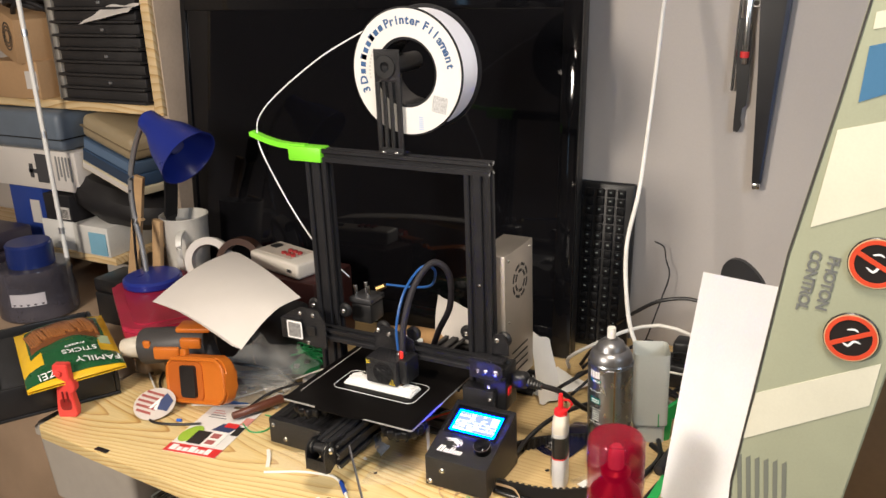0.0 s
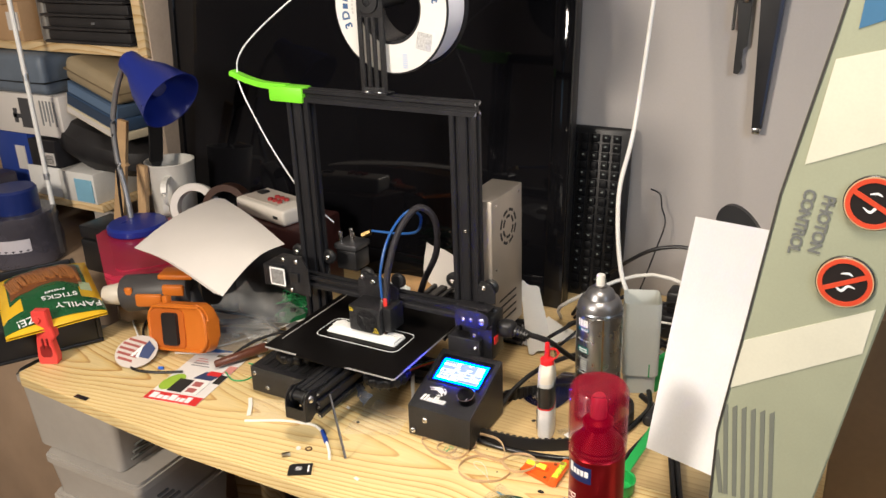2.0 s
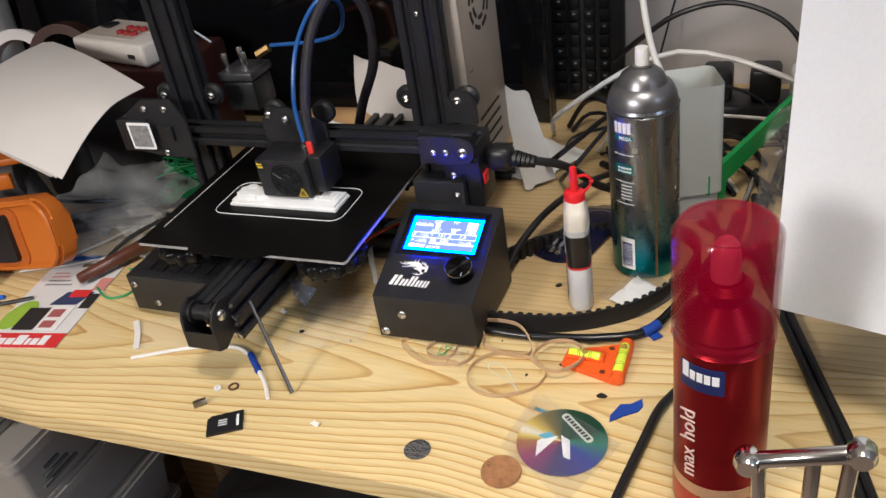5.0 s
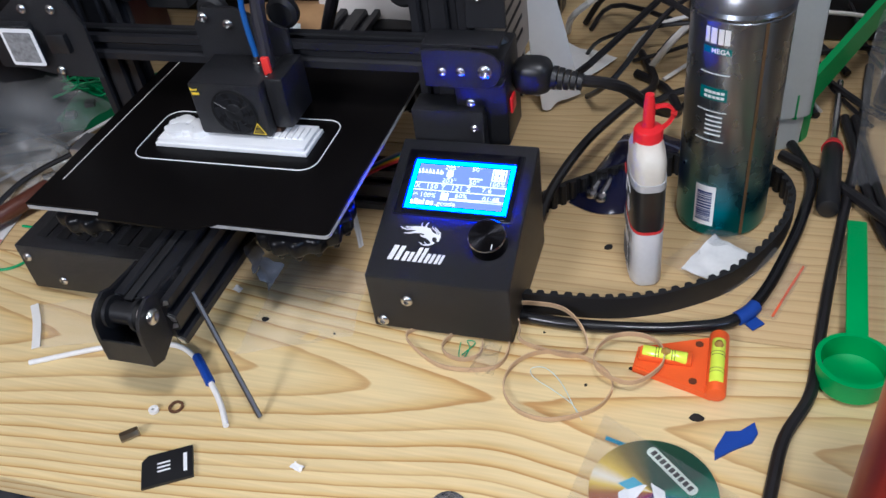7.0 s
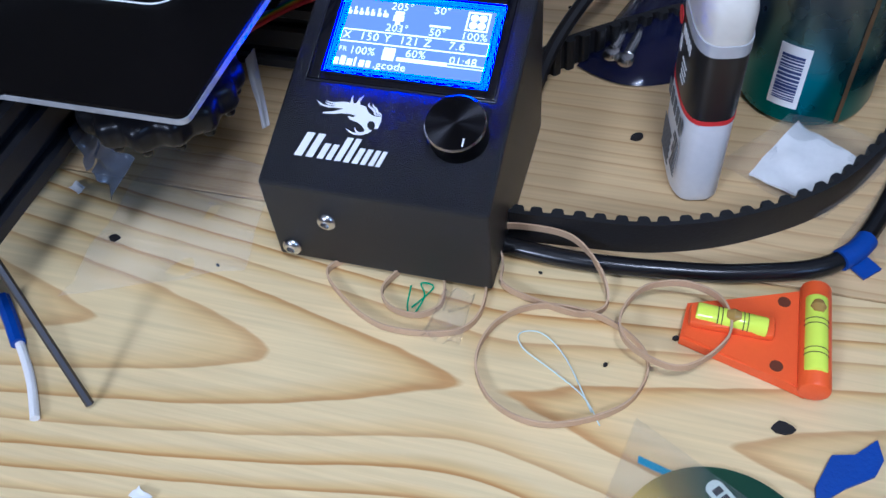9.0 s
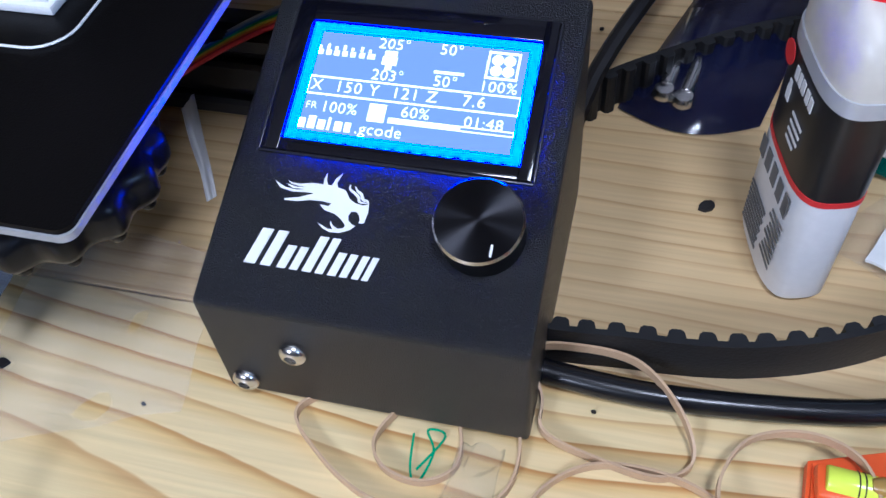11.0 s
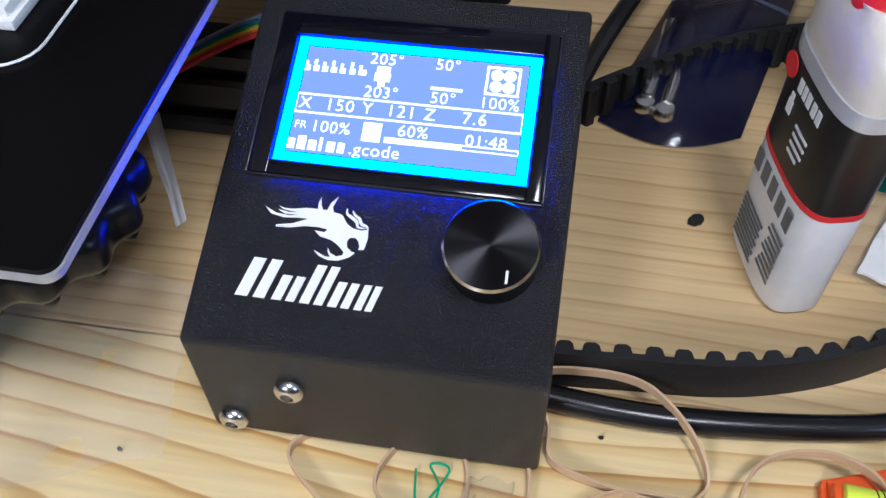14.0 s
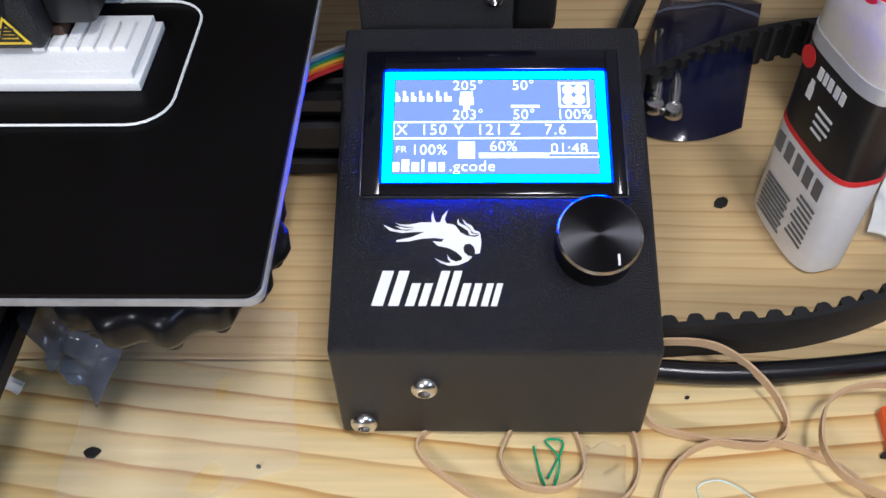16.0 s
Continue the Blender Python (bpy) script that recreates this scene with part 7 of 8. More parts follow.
lid_bm = prism(B(), round_rect(-0.15, -0.095, 0.15, 0.095, 0.036, 8), 0.019, None, 0.0825)
bmesh.ops.bevel(lid_bm, geom=[e for e in lid_bm.edges if min(v.co.z for v in e.verts) > 0.1], offset=0.007, segments=3, affect="EDGES")
part("lid", lid_bm, RL, ctn, "translucent red lid")
part("lid_ridge", prism(B(), round_rect(-0.128, -0.074, 0.128, 0.074, 0.028, 8), 0.0026, None, 0.1012), RL, ctn)
lamp = thing("desk_lamp", "blue desk lamp with a grey gooseneck on the red lid", "desk lamp")
LB = M("cobalt_enamel", (0.012, 0.025, 0.21), 0.3, 0, 0.06, 20)
part("base", lathe(B(), [(0, 0.1048), (0.058, 0.1048), (0.061, 0.108), (0.061, 0.118), (0.056, 0.123), (0.02, 0.127), (0, 0.127)], 48, pose(-0.815, 0.262, 0)), LB, lamp)
part("gooseneck", sweep(B(), [(-0.838, 0.268, 0.126), (-0.848, 0.275, 0.18), (-0.862, 0.28, 0.25), (-0.862, 0.285, 0.32), (-0.845, 0.29, 0.38), (-0.815, 0.29, 0.43), (-0.795, 0.287, 0.446)], 0.0058, 12), M("grey_gooseneck", (0.30, 0.30, 0.31), 0.35, 0.7, 0.1, 60, 0.3, 400), lamp)
hd = Vector((0.1, -0.006, -0.066)).normalized()
rot = hd.to_track_quat("Z", "Y").to_matrix().to_4x4()
part("shade", lathe(B(), [(0, -0.008), (0.016, -0.006), (0.022, 0.0), (0.026, 0.03), (0.046, 0.07), (0.062, 0.125), (0.064, 0.128), (0.0615, 0.128), (0.0445, 0.072), (0.0245, 0.032), (0.018, 0.012), (0, 0.010)], 48, Matrix.Translation((-0.79, 0.287, 0.45)) @ rot), LB, lamp, "blue conical shade")
part("bulb", lathe(B(), [(0, 0.012), (0.012, 0.014), (0.012, 0.045), (0.02, 0.065), (0.022, 0.08), (0.015, 0.095), (0, 0.1)], 24, Matrix.Translation((-0.79, 0.287, 0.45)) @ rot), M("unlit_frosted_bulb", (0.06, 0.07, 0.2), 0.2), lamp)
part("cord", sweep(B(), [(-0.862, 0.28, 0.30), (-0.875, 0.285, 0.22), (-0.89, 0.29, 0.12), (-0.90, 0.3, 0.02), (-0.88, 0.32, 0.004)], 0.003, 8), CAB, lamp)

# mug on a box, tape rolls, controller
solo("low_box", box(B(), -0.89, 0.345, 0.0006, -0.63, 0.455, 0.082, 0.003), DARKCARD, "dark cardboard box under the mug", "box")
mug = thing("measuring_mug", "frosted plastic mug with a handle standing on a box", "mug", pose(-0.845, 0.40, 0.0828))
FR = M("frosted_plastic", (0.66, 0.64, 0.59), 0.35, 0, 0.08, 14, alpha=0.88)
part("mug_wall", lathe(B(), [(0, 0), (0.042, 0), (0.045, 0.003), (0.052, 0.128), (0.0535, 0.13), (0.0535, 0.132), (0.0505, 0.132), (0.0435, 0.005), (0, 0.004)], 44), FR, mug)
part("handle", sweep(B(), [(0.03, -0.038, 0.105), (0.042, -0.062, 0.10), (0.046, -0.07, 0.07), (0.04, -0.06, 0.035), (0.028, -0.035, 0.03)], 0, 4, False, 5, (0.012, 0.008)), FR, mug)
solo("tape_roll", lathe(B(), [(0.034, -0.014), (0.048, -0.014), (0.05, -0.012), (0.05, 0.012), (0.048, 0.014), (0.034, 0.014), (0.034, -0.014)], 40, pose(-0.745, 0.36, 0.1335, 72, 0, 30)), PAPER, "roll of cream masking tape on its edge", "tape roll")
solo("tape_roll", lathe(B(), [(0.036, -0.018), (0.05, -0.018), (0.05, 0.018), (0.036, 0.018), (0.036, -0.018)], 40, pose(-0.675, 0.385, 0.134, 80, 0, 20)), M("brown_tape", (0.05, 0.022, 0.014), 0.3), "roll of brown packing tape on its edge", "tape roll")
solo("brown_case", box(B(), -0.625, 0.30, 0.0006, -0.42, 0.43, 0.147, 0.006), M("oxblood_vinyl", (0.055, 0.018, 0.016), 0.35, 0, 0.2, 18, 0.15, 300), "dark brown case under the game controller", "case")
ctl = thing("game_console", "small cream game controller with red buttons", "game controller", pose(-0.525, 0.36, 0.1475, 0, 0, -14))
part("shell", box(B(), -0.078, -0.04, 0.0, 0.078, 0.04, 0.032, 0.006, None, 3), M("cream_plastic", (0.62, 0.58, 0.52), 0.4), ctl)
part("panel", box(B(), -0.07, -0.025, 0.0322, 0.04, 0.035, 0.0328), M("beige_panel", (0.45, 0.40, 0.35), 0.5), ctl)
for i in range(3):
    for j in range(2):
        part("button", lathe(B(), [(0.0055, 0), (0.0055, 0.004), (0.004, 0.005), (0, 0.005)], 16, pose(0.0 + i * 0.015, -0.01 + j * 0.017, 0.0328)), M("dark_red_button", (0.30, 0.03, 0.03), 0.4), ctl)
part("direction_pad", box(B(), -0.06, 0.0, 0.033, -0.04, 0.02, 0.037, 0.002), BLACKPL, ctl)
part("label_bar", box(B(), 0.045, -0.0405, 0.012, 0.06, -0.0401, 0.018), PAPERINK, ctl)

# sheets of paper draped over the heap
for k in range(3):
    T_, R_, F_, L_ = Vector((-0.607, 0.305, 0.186)), Vector((-0.337, 0.157, 0.186)), Vector((-0.364, 0.026, 0.152)), Vector((-0.604, 0.082, 0.160))
    sh_v = Vector((-0.012 * k, 0.004 * k, -0.0016 * k))
    fp = lambda u, v, s=sh_v: (T_ * (1 - u) + R_ * u) * (1 - v) + (L_ * (1 - u) + F_ * u) * v + s + Vector((0, 0, 0.012 * math.sin(math.pi * v) + 0.006 * math.sin(math.pi * u) - 0.02 * max(0, u + v - 1.35)))
    solo("paper_sheet", sheet(B(), fp, 14, 14, 0.0006), PAPER, "plain white sheet of paper draped over a heap of tools", "paper", None, "loose sheets", "", 60)
solo("tool_pouch", box(B(), -0.50, 0.185, 0.0006, -0.415, 0.29, 0.12, 0.02, None, 3), M("black_canvas", (0.014, 0.014, 0.016), 0.7, 0, 0.3, 20, 0.4, 250), "black canvas tool pouch under the papers", "pouch")
solo("tool_pouch", box(B(), -0.60, 0.19, 0.0006, -0.505, 0.295, 0.145, 0.02, None, 3), MATS["black_canvas"], "black canvas pouch standing under the papers", "pouch")

# cordless drill and orange shell
dr = thing("cordless_drill", "orange and dark grey cordless drill lying on the bench", "drill", pose(-0.592, 0.086, 0.055, 0, 0, 22))
DG = M("dark_grey_rubber", (0.045, 0.042, 0.042), 0.5, 0, 0.2, 20, 0.15, 400)
OR2 = M("tool_orange", (0.50, 0.135, 0.014), 0.4, 0, 0.08, 30)
part("motor_housing", cyl(B(), (-0.055, 0, 0.02), (0.075, 0, 0.034), 0.034, 0.029, 28, 0.008), DG, dr)
part("chuck", cyl(B(), (-0.095, 0, 0.016), (-0.056, 0, 0.02), 0.017, 0.021, 20, 0.004), M("cream_chuck", (0.55, 0.5, 0.42), 0.4), dr)
for a, b_ in (((-0.04, -0.032, 0.025), (-0.025, -0.026, 0.045)), ((-0.02, -0.036, 0.01), (0.03, -0.024, 0.034)), ((0.03, -0.031, 0.03), (0.07, -0.02, 0.05))):
    part("orange_panel", box(B(), a[0], a[1], a[2], b_[0], b_[1], b_[2], 0.004), OR2, dr)
part("grip", box(B(), 0.045, -0.02, -0.045, 0.085, 0.02, 0.02, 0.012, pose(0, 0, 0, 0, -15), 3), DG, dr)
part("orange_cap", box(B(), 0.02, -0.02, 0.056, 0.085, 0.02, 0.066, 0.004), OR2, dr)
osx = thing("battery_cover", "orange plastic tool case half standing on edge", "tool case", pose(-0.478, 0.052, 0.053, 78, 0, -6) @ pose(0, 0, 0, 0, 0, 11))
bm = B()
prism(bm, round_rect(-0.075, -0.042, 0.078, 0.040, 0.026), 0.026)
bmesh.ops.bevel(bm, geom=[e for e in bm.edges if abs(e.verts[0].co.z - e.verts[1].co.z) < 1e-6], offset=0.004, segments=2, affect="EDGES")
part("case_half", bm, OR2, osx)
bm = B()
prism(bm, round_rect(-0.068, -0.036, 0.022, 0.032, 0.012), 0.002, None, 0.0262)
part("recess", bm, M("shaded_orange", (0.42, 0.10, 0.012), 0.5), osx)
part("black_insert", prism(B(), round_rect(-0.03, -0.03, 0.008, 0.026, 0.006), 0.006, None, 0.028), BLACKPL, osx)
part("rim", sweep(B(), [(x, y, 0.028) for x, y in round_rect(-0.07, -0.038, 0.074, 0.036, 0.024, 4)], 0.003, 6, True, 2), OR2, osx)
part("catch", box(B(), -0.045, 0.036, 0.006, -0.032, 0.052, 0.018, 0.002), OR2, osx)

crumple("grey_bag", ((-0.50, 0.10, 0.045), (-0.37, 0.10, 0.01), (-0.355, 0.21, 0.035), (-0.46, 0.21, 0.085)), "hazy grey plastic bag of small parts", "plastic bag", 51, 0.015, M("hazy_bag", (0.55, 0.55, 0.53), 0.14, 0, 0.3, 30, alpha=0.15), 0.0004, 24, 24, 1.5)
crumple("clear_bag", ((-0.47, 0.06, 0.003), (-0.35, 0.08, 0.003), (-0.345, 0.16, 0.012), (-0.45, 0.15, 0.03)), "crumpled clear plastic bag near the drill", "plastic bag", 55, 0.010, M("pale_film", (0.6, 0.6, 0.58), 0.15, 0, 0.2, 30, alpha=0.2), 0.0003, 24, 24, 1.7)
rq = random.Random(77)
for i in range(12):
    x, y = rq.uniform(-0.47, -0.36), rq.uniform(0.09, 0.19)
    a = rq.uniform(0, 3.1)
    mt = (STEEL, WHITEPL, BLACKPL, MATS["bare_aluminium"])[i % 4]
    lab = ("small steel screw among the bags", "small white plastic fitting among the bags", "small black plastic clip among the bags", "small aluminium spacer among the bags")[i % 4]
    dx, dy = 0.012 * math.cos(a), 0.012 * math.sin(a)
    solo("small_part", cyl(B(), (x, y, 0.005), (x + dx, y + dy, 0.006), 0.0042, 0.003, 10, 0.0008), mt, lab, "spare part", None, "small spare parts")
for k, (p_, q_) in enumerate((((-0.52, 0.13, 0.012), (-0.40, 0.185, 0.02)), ((-0.50, 0.115, 0.01), (-0.385, 0.15, 0.014)))):
    mk = thing("marker_pen", "slim black marker pen lying among the tools", "pen", None, "marker pens")
    part("barrel", cyl(B(), p_, q_, 0.0055, None, 14, 0.001), BLACKPL, mk)
    d_ = (Vector(q_) - Vector(p_)).normalized()
    part("pen_cap", cyl(B(), tuple(Vector(p_) - d_ * 0.004), tuple(Vector(p_) + d_ * 0.035), 0.0062, None, 14, 0.001), M("grey_pen_cap", (0.09, 0.09, 0.1), 0.35), mk)
pcb = thing("circuit_board", "small green circuit board with wires behind the bag", "circuit board", pose(-0.365, 0.235, 0.02, 12, 0, 20))
part("board", box(B(), -0.06, -0.035, 0, 0.06, 0.035, 0.0016), M("green_solder_mask", (0.015, 0.14, 0.05), 0.35), pcb)
for i in range(6):
    part("component", box(B(), -0.05 + i * 0.017, -0.02 + (i % 3) * 0.014, 0.0018, -0.04 + i * 0.017, -0.012 + (i % 3) * 0.014, 0.007, 0.0008), BLACKPL if i % 2 else ALU, pcb)
GW = M("green_wire", (0.02, 0.32, 0.10), 0.45)
for i in range(5):
    rg_ = random.Random(i + 60)
    solo("green_wire", sweep(B(), [(-0.44 + rg_.uniform(0, .12), 0.2 + rg_.uniform(0, .06), 0.03 + rg_.uniform(0, .03)) for _ in range(6)], 0.0012, 6), GW, "loose green wire in the heap", "wire", None, "loose wires")
solo("green_wire", sweep(B(), [(-0.375, 0.02, 0.002), (-0.345, 0.005, 0.002), (-0.325, 0.02, 0.002), (-0.335, 0.055, 0.002), (-0.36, 0.06, 0.002)], 0.0012, 6), GW, "loop of thin green wire beside the card pack", "wire", None, "loose wires")
solo("white_wire", sweep(B(), [(-0.70, 0.116, 0.004), (-0.64, 0.07, 0.004), (-0.571, 0.035, 0.004), (-0.467, 0.062, 0.004), (-0.413, 0.135, 0.006), (-0.36, 0.19, 0.02), (-0.31, 0.26, 0.03)], 0.0017, 7), WCORD, "thin white cable looping round the tools", "cable", None, "loose wires")
solo("white_wire", sweep(B(), [(-0.50, 0.03, 0.004), (-0.43, 0.06, 0.004), (-0.36, 0.10, 0.006), (-0.31, 0.17, 0.01)], 0.0014, 7), WCORD, "thin white cable near the card pack", "cable", None, "loose wires")
for pts in ([(-0.59, 0.03, 0.003), (-0.575, -0.01, 0.003), (-0.53, -0.04, 0.003), (-0.488, -0.036, 0.003), (-0.44, -0.012, 0.003)], [(-0.66, 0.13, 0.003), (-0.62, 0.07, 0.003), (-0.565, 0.045, 0.003), (-0.50, 0.10, 0.02)], [(-0.56, 0.15, 0.03), (-0.47, 0.12, 0.05), (-0.42, 0.16, 0.03), (-0.36, 0.15, 0.02), (-0.30, 0.13, 0.02)], [(-0.40, 0.05, 0.003), (-0.38, 0.1, 0.02), (-0.33, 0.15, 0.03), (-0.30, 0.19, 0.02)]):
    solo("black_wire", sweep(B(), pts, 0.0024, 7), CAB, "black wire snaking between the tools", "cable", None, "loose wires")
part_w = thing("limit_bracket", "small aluminium bracket beside the bed", "bracket", pose(-0.262, 0.075, 0.0))
part("plate", box(B(), -0.012, -0.012, 0.052, 0.012, 0.012, 0.088, 0.002), ALU, part_w)
part("post", box(B(), -0.004, -0.004, 0.0505, 0.004, 0.004, 0.0518), ALU, part_w)
sdv = thing("wood_handle_tool", "tool with a dark varnished wooden handle on the card pack", "tool", pose(0, 0, 0.006))
part("handle", cyl(B(), (-0.396, 0.018, 0.006), (-0.352, 0.10, 0.010), 0.0065, 0.0085, 16, 0.003), M("dark_cherry_wood", (0.10, 0.035, 0.022), 0.3, 0, 0.2, 60), sdv)
part("shank", cyl(B(), (-0.352, 0.10, 0.010), (-0.322, 0.156, 0.012), 0.004, 0.003, 10), M("dark_steel2", (0.12, 0.11, 0.11), 0.35, 0.9), sdv)

# memory card pack
pk = thing("memory_card_pack", "opened memory card retail pack with a red band", "card pack")
U, W_ = Vector((0.0955, 0.0165, 0)), Vector((-0.029, 0.166, 0))
O_ = Vector((-0.441, -0.0985, 0.0008))


def pk_quad(name, u0_, v0_, u1_, v1_, h, mat, label="", skew=0.0):
    c = [O_ + U * a + W_ * b_ for a, b_ in ((u0_, v0_), (u1_, v0_), (u1_ + skew, v1_), (u0_ + skew, v1_))]
    return part(name, prism(B(), [(q.x, q.y) for q in c], 0.0005, None, h), mat, pk, label)


pk_quad("backing_card", 0, 0, 1, 1, 0.0006, M("glossy_white_card", (0.70, 0.69, 0.67), 0.3, 0, 0.06, 20))
pk_quad("red_band", 0, 0, 1, 0.14, 0.0012, REDINK, "red printed band")
for i, (a, b_, h_) in enumerate(((0.08, 0.2, 0.09), (0.22, 0.31, 0.06), (0.33, 0.42, 0.06), (0.44, 0.56, 0.09), (0.58, 0.63, 0.06), (0.65, 0.73, 0.06), (0.75, 0.84, 0.09))):
    pk_quad("name_bar", a, 0.025, b_, 0.025 + h_, 0.0018, WHITEINK)
blob = [O_ + U * (0.17 + 0.17 * math.cos(t)) + W_ * (0.33 + 0.15 * math.sin(t) + 0.03 * math.cos(t)) for t in np.linspace(0, 2 * math.pi, 24, endpoint=False)]
part("green_blob", prism(B(), [(q.x, q.y) for q in blob], 0.0005, None, 0.0012), M("lime_print", (0.30, 0.48, 0.05), 0.4), pk, "lime green printed figure")
pk_quad("hang_slot", 0.42, 0.88, 0.66, 0.92, 0.0012, M("slot_shade", (0.12, 0.09, 0.06), 0.7))
pk_quad("adapter_picture", 0.25, 0.17, 0.52, 0.40, 0.0018, PAPERINK)
pk_quad("blister", 0.54, 0.17, 0.82, 0.42, 0.0018, WHITEPL)
pk_quad("chip_picture", 0.58, 0.19, 0.74, 0.26, 0.0024, M("chip_red_grey", (0.35, 0.1, 0.1), 0.4))
pk_quad("chip_picture", 0.58, 0.30, 0.74, 0.38, 0.0024, MATS["chip_red_grey"])
pk_quad("dark_flash", 0.45, 0.44, 0.80, 0.58, 0.0012, M("navy_flash", (0.03, 0.05, 0.12), 0.4), "", 0.1)
pk_quad("red_flash", 0.62, 0.52, 0.86, 0.60, 0.0018, REDINK)
pk_quad("black_label", 0.86, 0.40, 1.0, 0.56, 0.0012, PAPERINK)
pk_quad("pink_label", 0.84, 0.60, 1.0, 0.74, 0.0012, M("pink_print", (0.6, 0.25, 0.22), 0.5))
for i in range(4):
    pk_quad("text_bar", 0.14, 0.66 + i * 0.045, 0.5 - 0.06 * i, 0.675 + i * 0.045, 0.0012, M("pale_red_print", (0.55, 0.3, 0.28), 0.5) if i > 1 else GREYINK)
pk_quad("blue_tab", 0.2, 0.96, 0.6, 1.02, 0.0014, M("blue_tab", (0.03, 0.12, 0.40), 0.4))
fs = thing("flag_sticker", "round clear-edged sticker with red, white and blue print", "sticker", pose(-0.545, -0.012, 0.0165, 20, 8, 10))
part("disc", lathe(B(), [(0, 0), (0.036, 0), (0.036, 0.0008), (0, 0.0008)], 40), M("pale_sticker", (0.55, 0.50, 0.46), 0.3), fs)
for i in range(5):
    y = -0.024 + i * 0.0105
    w_ = math.sqrt(max(0, 0.033 ** 2 - y * y))
    part("red_stripe", prism(B(), [(-w_, y), (w_ * 0.3, y), (w_ * 0.2, y + 0.005), (-w_, y + 0.005)], 0.0003, None, 0.001), M("muted_red", (0.33, 0.09, 0.08), 0.4), fs)
part("blue_field", prism(B(), [(0.004, -0.01), (0.03, -0.008), (0.028, 0.016), (0.008, 0.028)], 0.0003, None, 0.0013), M("muted_navy", (0.05, 0.07, 0.16), 0.4), fs)
part("white_mark", prism(B(), [(-0.004, -0.012), (0.004, 0.018), (0.012, -0.012), (0.006, -0.012), (0.004, 0.002), (0.001, -0.012)], 0.0003, None, 0.0017), WHITEINK, fs)
solo("blue_cap", cyl(B(), (-0.487, -0.02, 0.003), (-0.479, -0.017, 0.003), 0.0028, None, 10), M("bright_blue_plastic", (0.02, 0.12, 0.55), 0.4), "tiny blue plastic cap on the bench", "cap")

# tray, bag of pretzels, red clamp
tray = thing("black_tray", "black plastic tray at the bench end under a snack bag", "tray")
TRAYM = BLACKPL
tray.matrix_world = pose(-0.764, -0.168, 0.0008, 0, 0, 58.7)
part("tray_base", box(B(), 0.0, 0.0, 0.0, 0.21, 0.30, 0.007, 0.003), TRAYM, tray)
for a in ((0.0, 0.0, 0.008, 0.30), (0.202, 0.0, 0.21, 0.30), (0.008, 0.0, 0.202, 0.008), (0.008, 0.292, 0.202, 0.30)):
    part("tray_side", box(B(), a[0], a[1], 0.0072, a[2], a[3], 0.062, 0.003), TRAYM, tray)
solo("dark_cloth", box(B(), 0.012, 0.012, 0.008, 0.198, 0.288, 0.052, 0.02, None, 3), M("charcoal_cloth", (0.02, 0.02, 0.022), 0.9, 0, 0.3, 30, 0.5, 300), "dark folded cloth filling the tray", "cloth", pose(-0.764, -0.168, 0.0008, 0, 0, 58.7))
pz = thing("snack_bag", "yellow and green bag of pretzel sticks, upside down", "snack bag")
PO, PU, PW = Vector((-0.696, -0.142, 0.068)), Vector((0.076, 0.145, 0.002)), Vector((-0.218, 0.135, 0.006))


def pillow(u, v, h=0.034):
    e = (max(0.0, math.sin(math.pi * u)) ** 0.55) * (max(0.0, math.sin(math.pi * v)) ** 0.55)
    p_ = PO + PU * u + PW * v
    return p_ + Vector((0, 0, h * e + 0.005 * e * noise.noise(Vector((u * 6, v * 6, 1.7)))))


def patch(name, a0, b0, a1, b1, lift, mat, n=12, label="", wob=0.0):
    f = lambda u, v: pillow(a0 + (a1 - a0) * u, b0 + (b1 - b0) * v + wob * math.sin(math.pi * u)) + Vector((0, 0, lift))
    return part(name, sheet(B(), f, n, n, 0.0006), mat, pz, label, 60)


YF = M("yellow_foil", (0.72, 0.44, 0.02), 0.25, 0, 0.1, 20, 0.15, 90)
patch("bag_front", 0, 0, 1, 1, 0.0, YF, 22)
part("bag_back", sheet(B(), lambda u, v: PO + PU * u + PW * v + Vector((0, 0, -0.004 - 0.003 * math.sin(math.pi * u) * math.sin(math.pi * v))), 8, 8, 0.0006), YF, pz)
GF = M("green_foil", (0.012, 0.085, 0.03), 0.28, 0, 0.1, 20)
patch("green_panel", 0.0, 0.03, 1.0, 0.19, 0.0012, GF, 16, "dark green printed panel")
patch("green_centre", 0.22, 0.19, 0.80, 0.38, 0.0011, GF, 12)
patch("window_edge", 0.10, 0.33, 0.90, 0.86, 0.0010, GF, 14, "", 0.06)
patch("window", 0.12, 0.38, 0.86, 0.80, 0.0018, M("pretzel_base", (0.16, 0.055, 0.018), 0.35), 14, "clear window onto brown pretzels", 0.05)
PB = M("pretzel_brown", (0.30, 0.115, 0.035), 0.35, 0, 0.2, 80)
rp_ = random.Random(9)
for i in range(34):
    u = 0.15 + 0.68 * i / 33 + rp_.uniform(-.01, .01)
    v0_ = 0.43 + rp_.uniform(0, .06)
    v1_ = 0.76 - rp_.uniform(0, .08)
    part("pretzel_stick", sweep(B(), [pillow(u, v0_ + 0.05 * math.sin(math.pi * u)) + Vector((0, 0, 0.003)), pillow(u - 0.03, (v0_ + v1_) / 2 + 0.03) + Vector((0, 0, 0.004)), pillow(u - 0.05, v1_) + Vector((0, 0, 0.003))], 0.0026, 6, k=2), PB, pz)
patch("print_patch", 0.82, 0.30, 0.93, 0.42, 0.0018, M("pale_green_patch", (0.4, 0.5, 0.3), 0.5), 4)
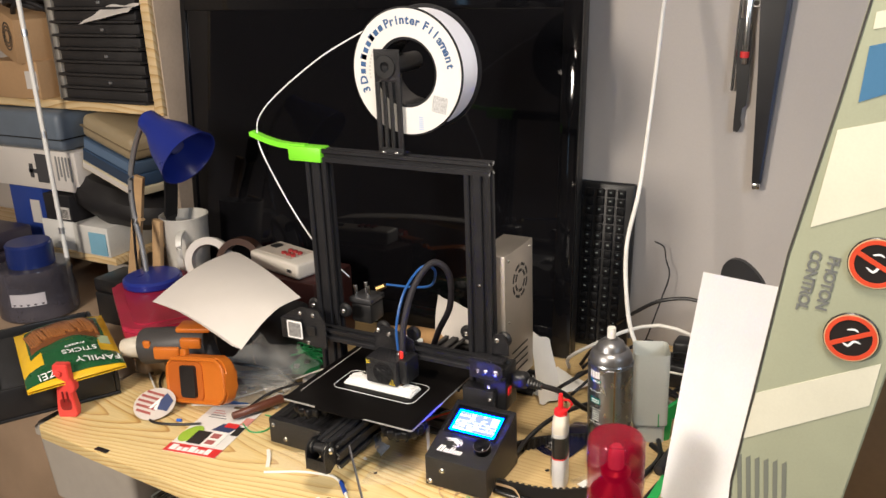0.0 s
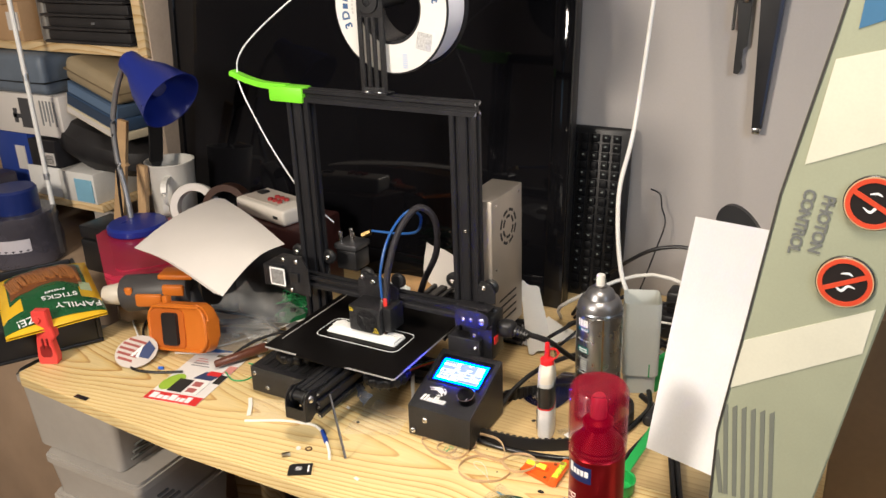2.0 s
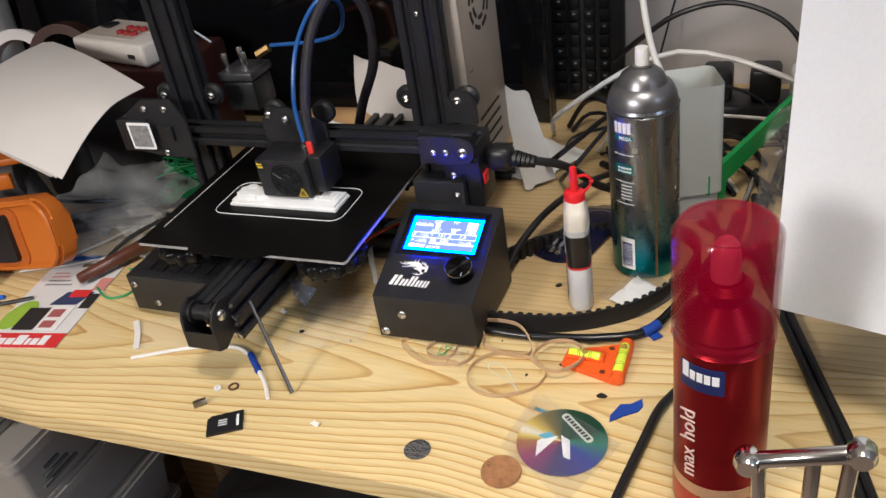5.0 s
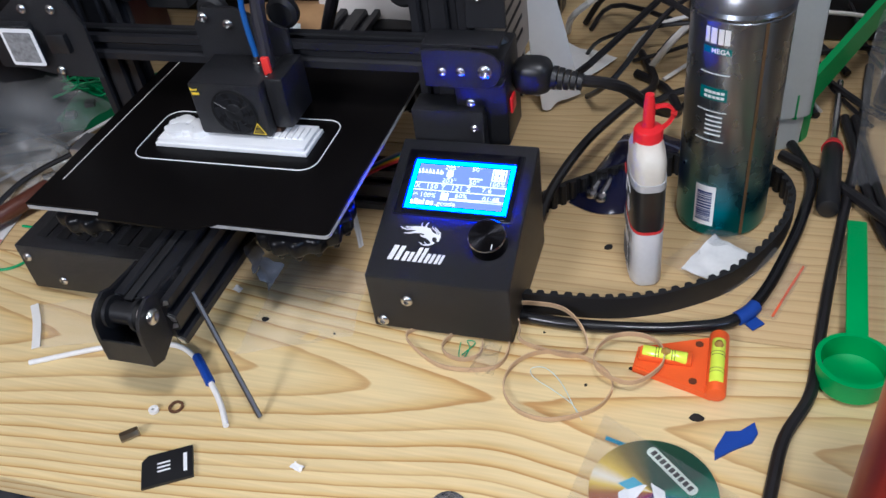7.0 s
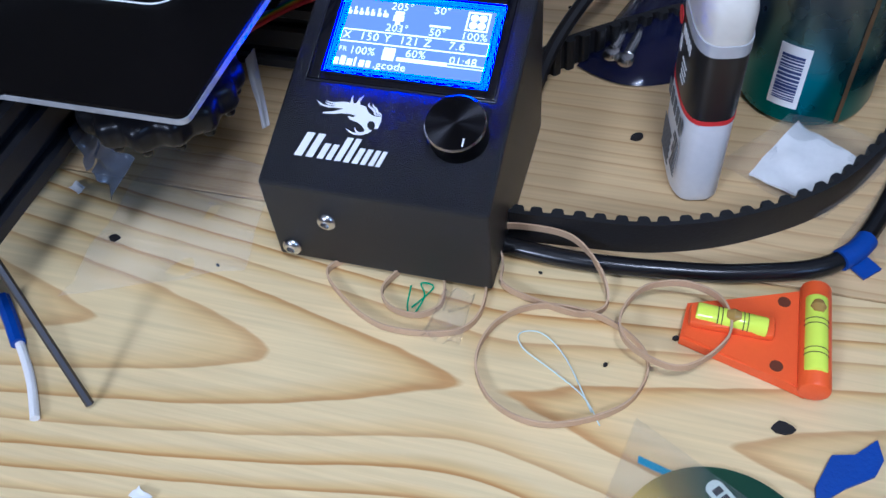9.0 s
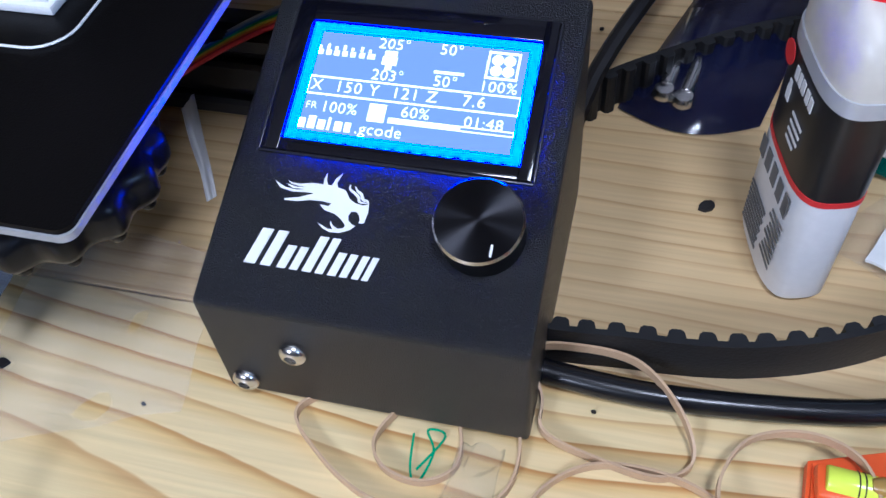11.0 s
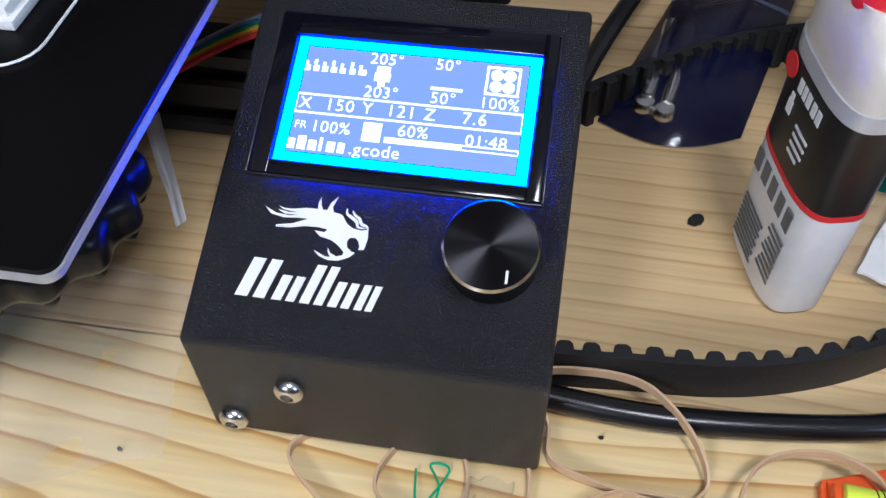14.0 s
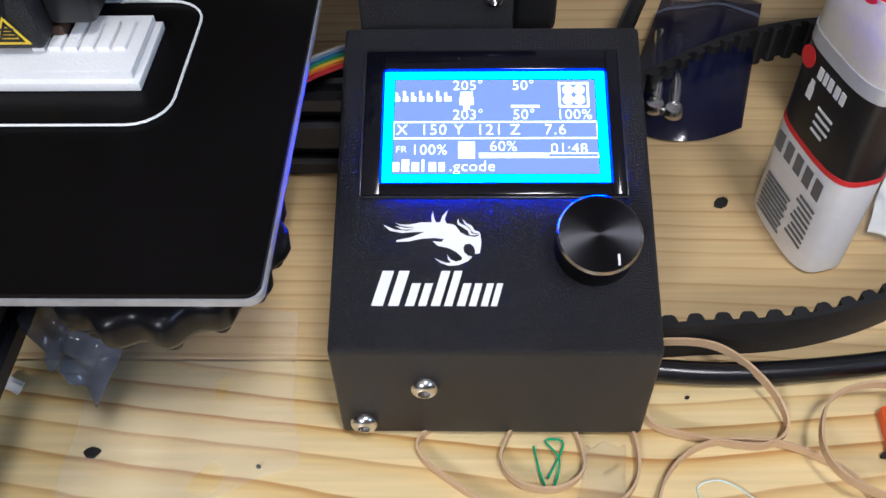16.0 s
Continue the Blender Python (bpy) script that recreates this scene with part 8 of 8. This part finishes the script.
for txt, u, v, s in (("FAMILY", 0.96, 0.10, 0.0235), ("SIZE!", 0.40, 0.085, 0.0215), ("STICKS", 0.76, 0.215, 0.019), ("Pretzels", 0.66, 0.285, 0.0105)):
    q0, q1, q2 = pillow(u, v), pillow(u - 0.3, v), pillow(u, v - 0.05)
    ex_, ey_ = (q1 - q0).normalized(), (q2 - q0).normalized()
    ez_ = ex_.cross(ey_).normalized()
    ey_ = ez_.cross(ex_)
    q0 = q0 + ez_ * 0.008
    words("print_text", txt, s, WHITEINK, pz, Matrix(((ex_.x, ey_.x, ez_.x, q0.x), (ex_.y, ey_.y, ez_.y, q0.y), (ex_.z, ey_.z, ez_.z, q0.z), (0, 0, 0, 1))), 0.0003)
rcl = thing("red_clamp", "small translucent red plastic clamp standing on the bench", "clamp", pose(-0.676, -0.083, 0.0006, 0, 0, 25))
RP = M("coral_red_plastic", (0.66, 0.06, 0.05), 0.35, 0, 0.08, 30)
bm = B()
prism(bm, [(-0.018, 0.0), (0.014, 0.0), (0.017, 0.012), (0.012, 0.045), (0.019, 0.05), (0.02, 0.062), (0.013, 0.075), (0.012, 0.1), (-0.014, 0.1), (-0.016, 0.075), (-0.013, 0.06), (-0.019, 0.012)], 0.016, pose(0, 0.008, 0, 90))
bmesh.ops.bevel(bm, geom=bm.edges[:], offset=0.0015, segments=2, affect="EDGES")
part("clamp_body", bm, RP, rcl)
part("slot", prism(B(), round_rect(-0.011, 0.014, 0.009, 0.036, 0.006), 0.0004, pose(0, -0.0082, 0, 90)), M("deep_red", (0.22, 0.012, 0.012), 0.4), rcl)
for x in (-0.005, 0.003):
    part("rib", box(B(), x, -0.0105, 0.03, x + 0.003, -0.0082, 0.05, 0.0008), M("deep_red2", (0.16, 0.01, 0.01), 0.4), rcl)
part("pin", cyl(B(), (-0.005, -0.012, 0.085), (-0.005, 0.012, 0.085), 0.006, None, 14, 0.001), RP, rcl)

# ---------- under the bench ----------
BIN = M("hazy_bin_plastic", (0.40, 0.37, 0.33), 0.35, 0, 0.12, 6, 0.1, 60, alpha=0.93)
bx_ = [(-0.183, -0.03), (-0.273, -0.1835), (-0.363, -0.2735), (-0.453, -0.3635), (-0.749, -0.4535)]
for i, (z0, z1) in enumerate(bx_):
    bn = thing("storage_bin", "hazy grey translucent storage bin in a stack under the bench", "storage bin", pose(-0.607 - (0.008 if i else 0.045) + 0.004 * (i % 2), 0.012 - (0.006 if i else 0), 0), "stacked bins")
    bm = B()
    prism(bm, round_rect(-1, -1, 1, 1, 0.12, 3), 1.0)
    for v in bm.verts:
        k = 0.90 + 0.06 * v.co.z
        v.co = Vector((v.co.x * 0.12 * k, v.co.y * 0.112 * k, z0 + (z1 - 0.02 - z0) * v.co.z))
    part("tub", bm, BIN, bn)
    part("rim", prism(B(), round_rect(-0.12, -0.112, 0.12, 0.112, 0.014, 4), 0.012, None, z1 - 0.02), BIN, bn)
    part("lid", prism(B(), round_rect(-0.116, -0.108, 0.116, 0.108, 0.014, 4), 0.006, None, z1 - 0.0075), BIN, bn)
    if i < 2:
        bm = B()
        for k in range(3):
            box(bm, 0.112, -0.08 + 0.006 * k, z0 + 0.016 + k * 0.011, 0.1168, -0.02 - 0.012 * k, z0 + 0.0195 + k * 0.011)
        part("marker_writing", bm, M("faded_marker", (0.14, 0.14, 0.13), 0.7), bn)
bm = B()
bmesh.ops.create_grid(bm, x_segments=30, y_segments=30, size=1.0)
for v in bm.verts:
    x, y = v.co.x, v.co.y
    e = max(0, (1 - abs(x) ** 4)) * max(0, (1 - abs(y) ** 4))
    v.co = Vector((-0.04 + x * 0.36, 0.05 + y * 0.20, -0.74 + 0.5 * e ** 0.4 + 0.03 * e * noise.noise(Vector((x * 3, y * 3, 5.1))) + 0.012 * e * noise.noise(Vector((x * 9, y * 9, 2.2)))))
solo("black_duffel", bm, M("black_tarp", (0.014, 0.013, 0.014), 0.42, 0, 0.3, 9, 0.4, 160), "slumped black plastic sack under the bench", "sack", None, "", "", 80)
o = carton("printed white cardboard carton on the floor under the bench", 0.05, 0.27, -0.749, 0.40, 0.45, -0.35, M("dull_white_card", (0.4, 0.38, 0.35), 0.6), 0.003, "floor_carton")
# carton in the prop's shade: the shade is put into a darker cardboard colour
o = carton("brown cardboard carton standing behind the prop, coloured dark as in its shade", 0.537, 0.03, 0.0006, 0.95, 0.36, 0.29, M("shaded_kraft_card", (0.20, 0.12, 0.06), 0.75, 0, 0.15, 10, 0.2, 150), 0.003, "cardboard_box")
for k in range(2):
    part("print_bar", prism(B(), [(0.600, 0.06 + k * 0.022), (0.606, 0.066 + k * 0.022), (0.606, 0.063 + k * 0.022), (0.66, 0.073 + k * 0.022), (0.66, 0.069 + k * 0.022), (0.606, 0.058 + k * 0.022), (0.606, 0.055 + k * 0.022)], 0.0006, pose(0, 0.0296, 0, 90)), PAPERINK, o)
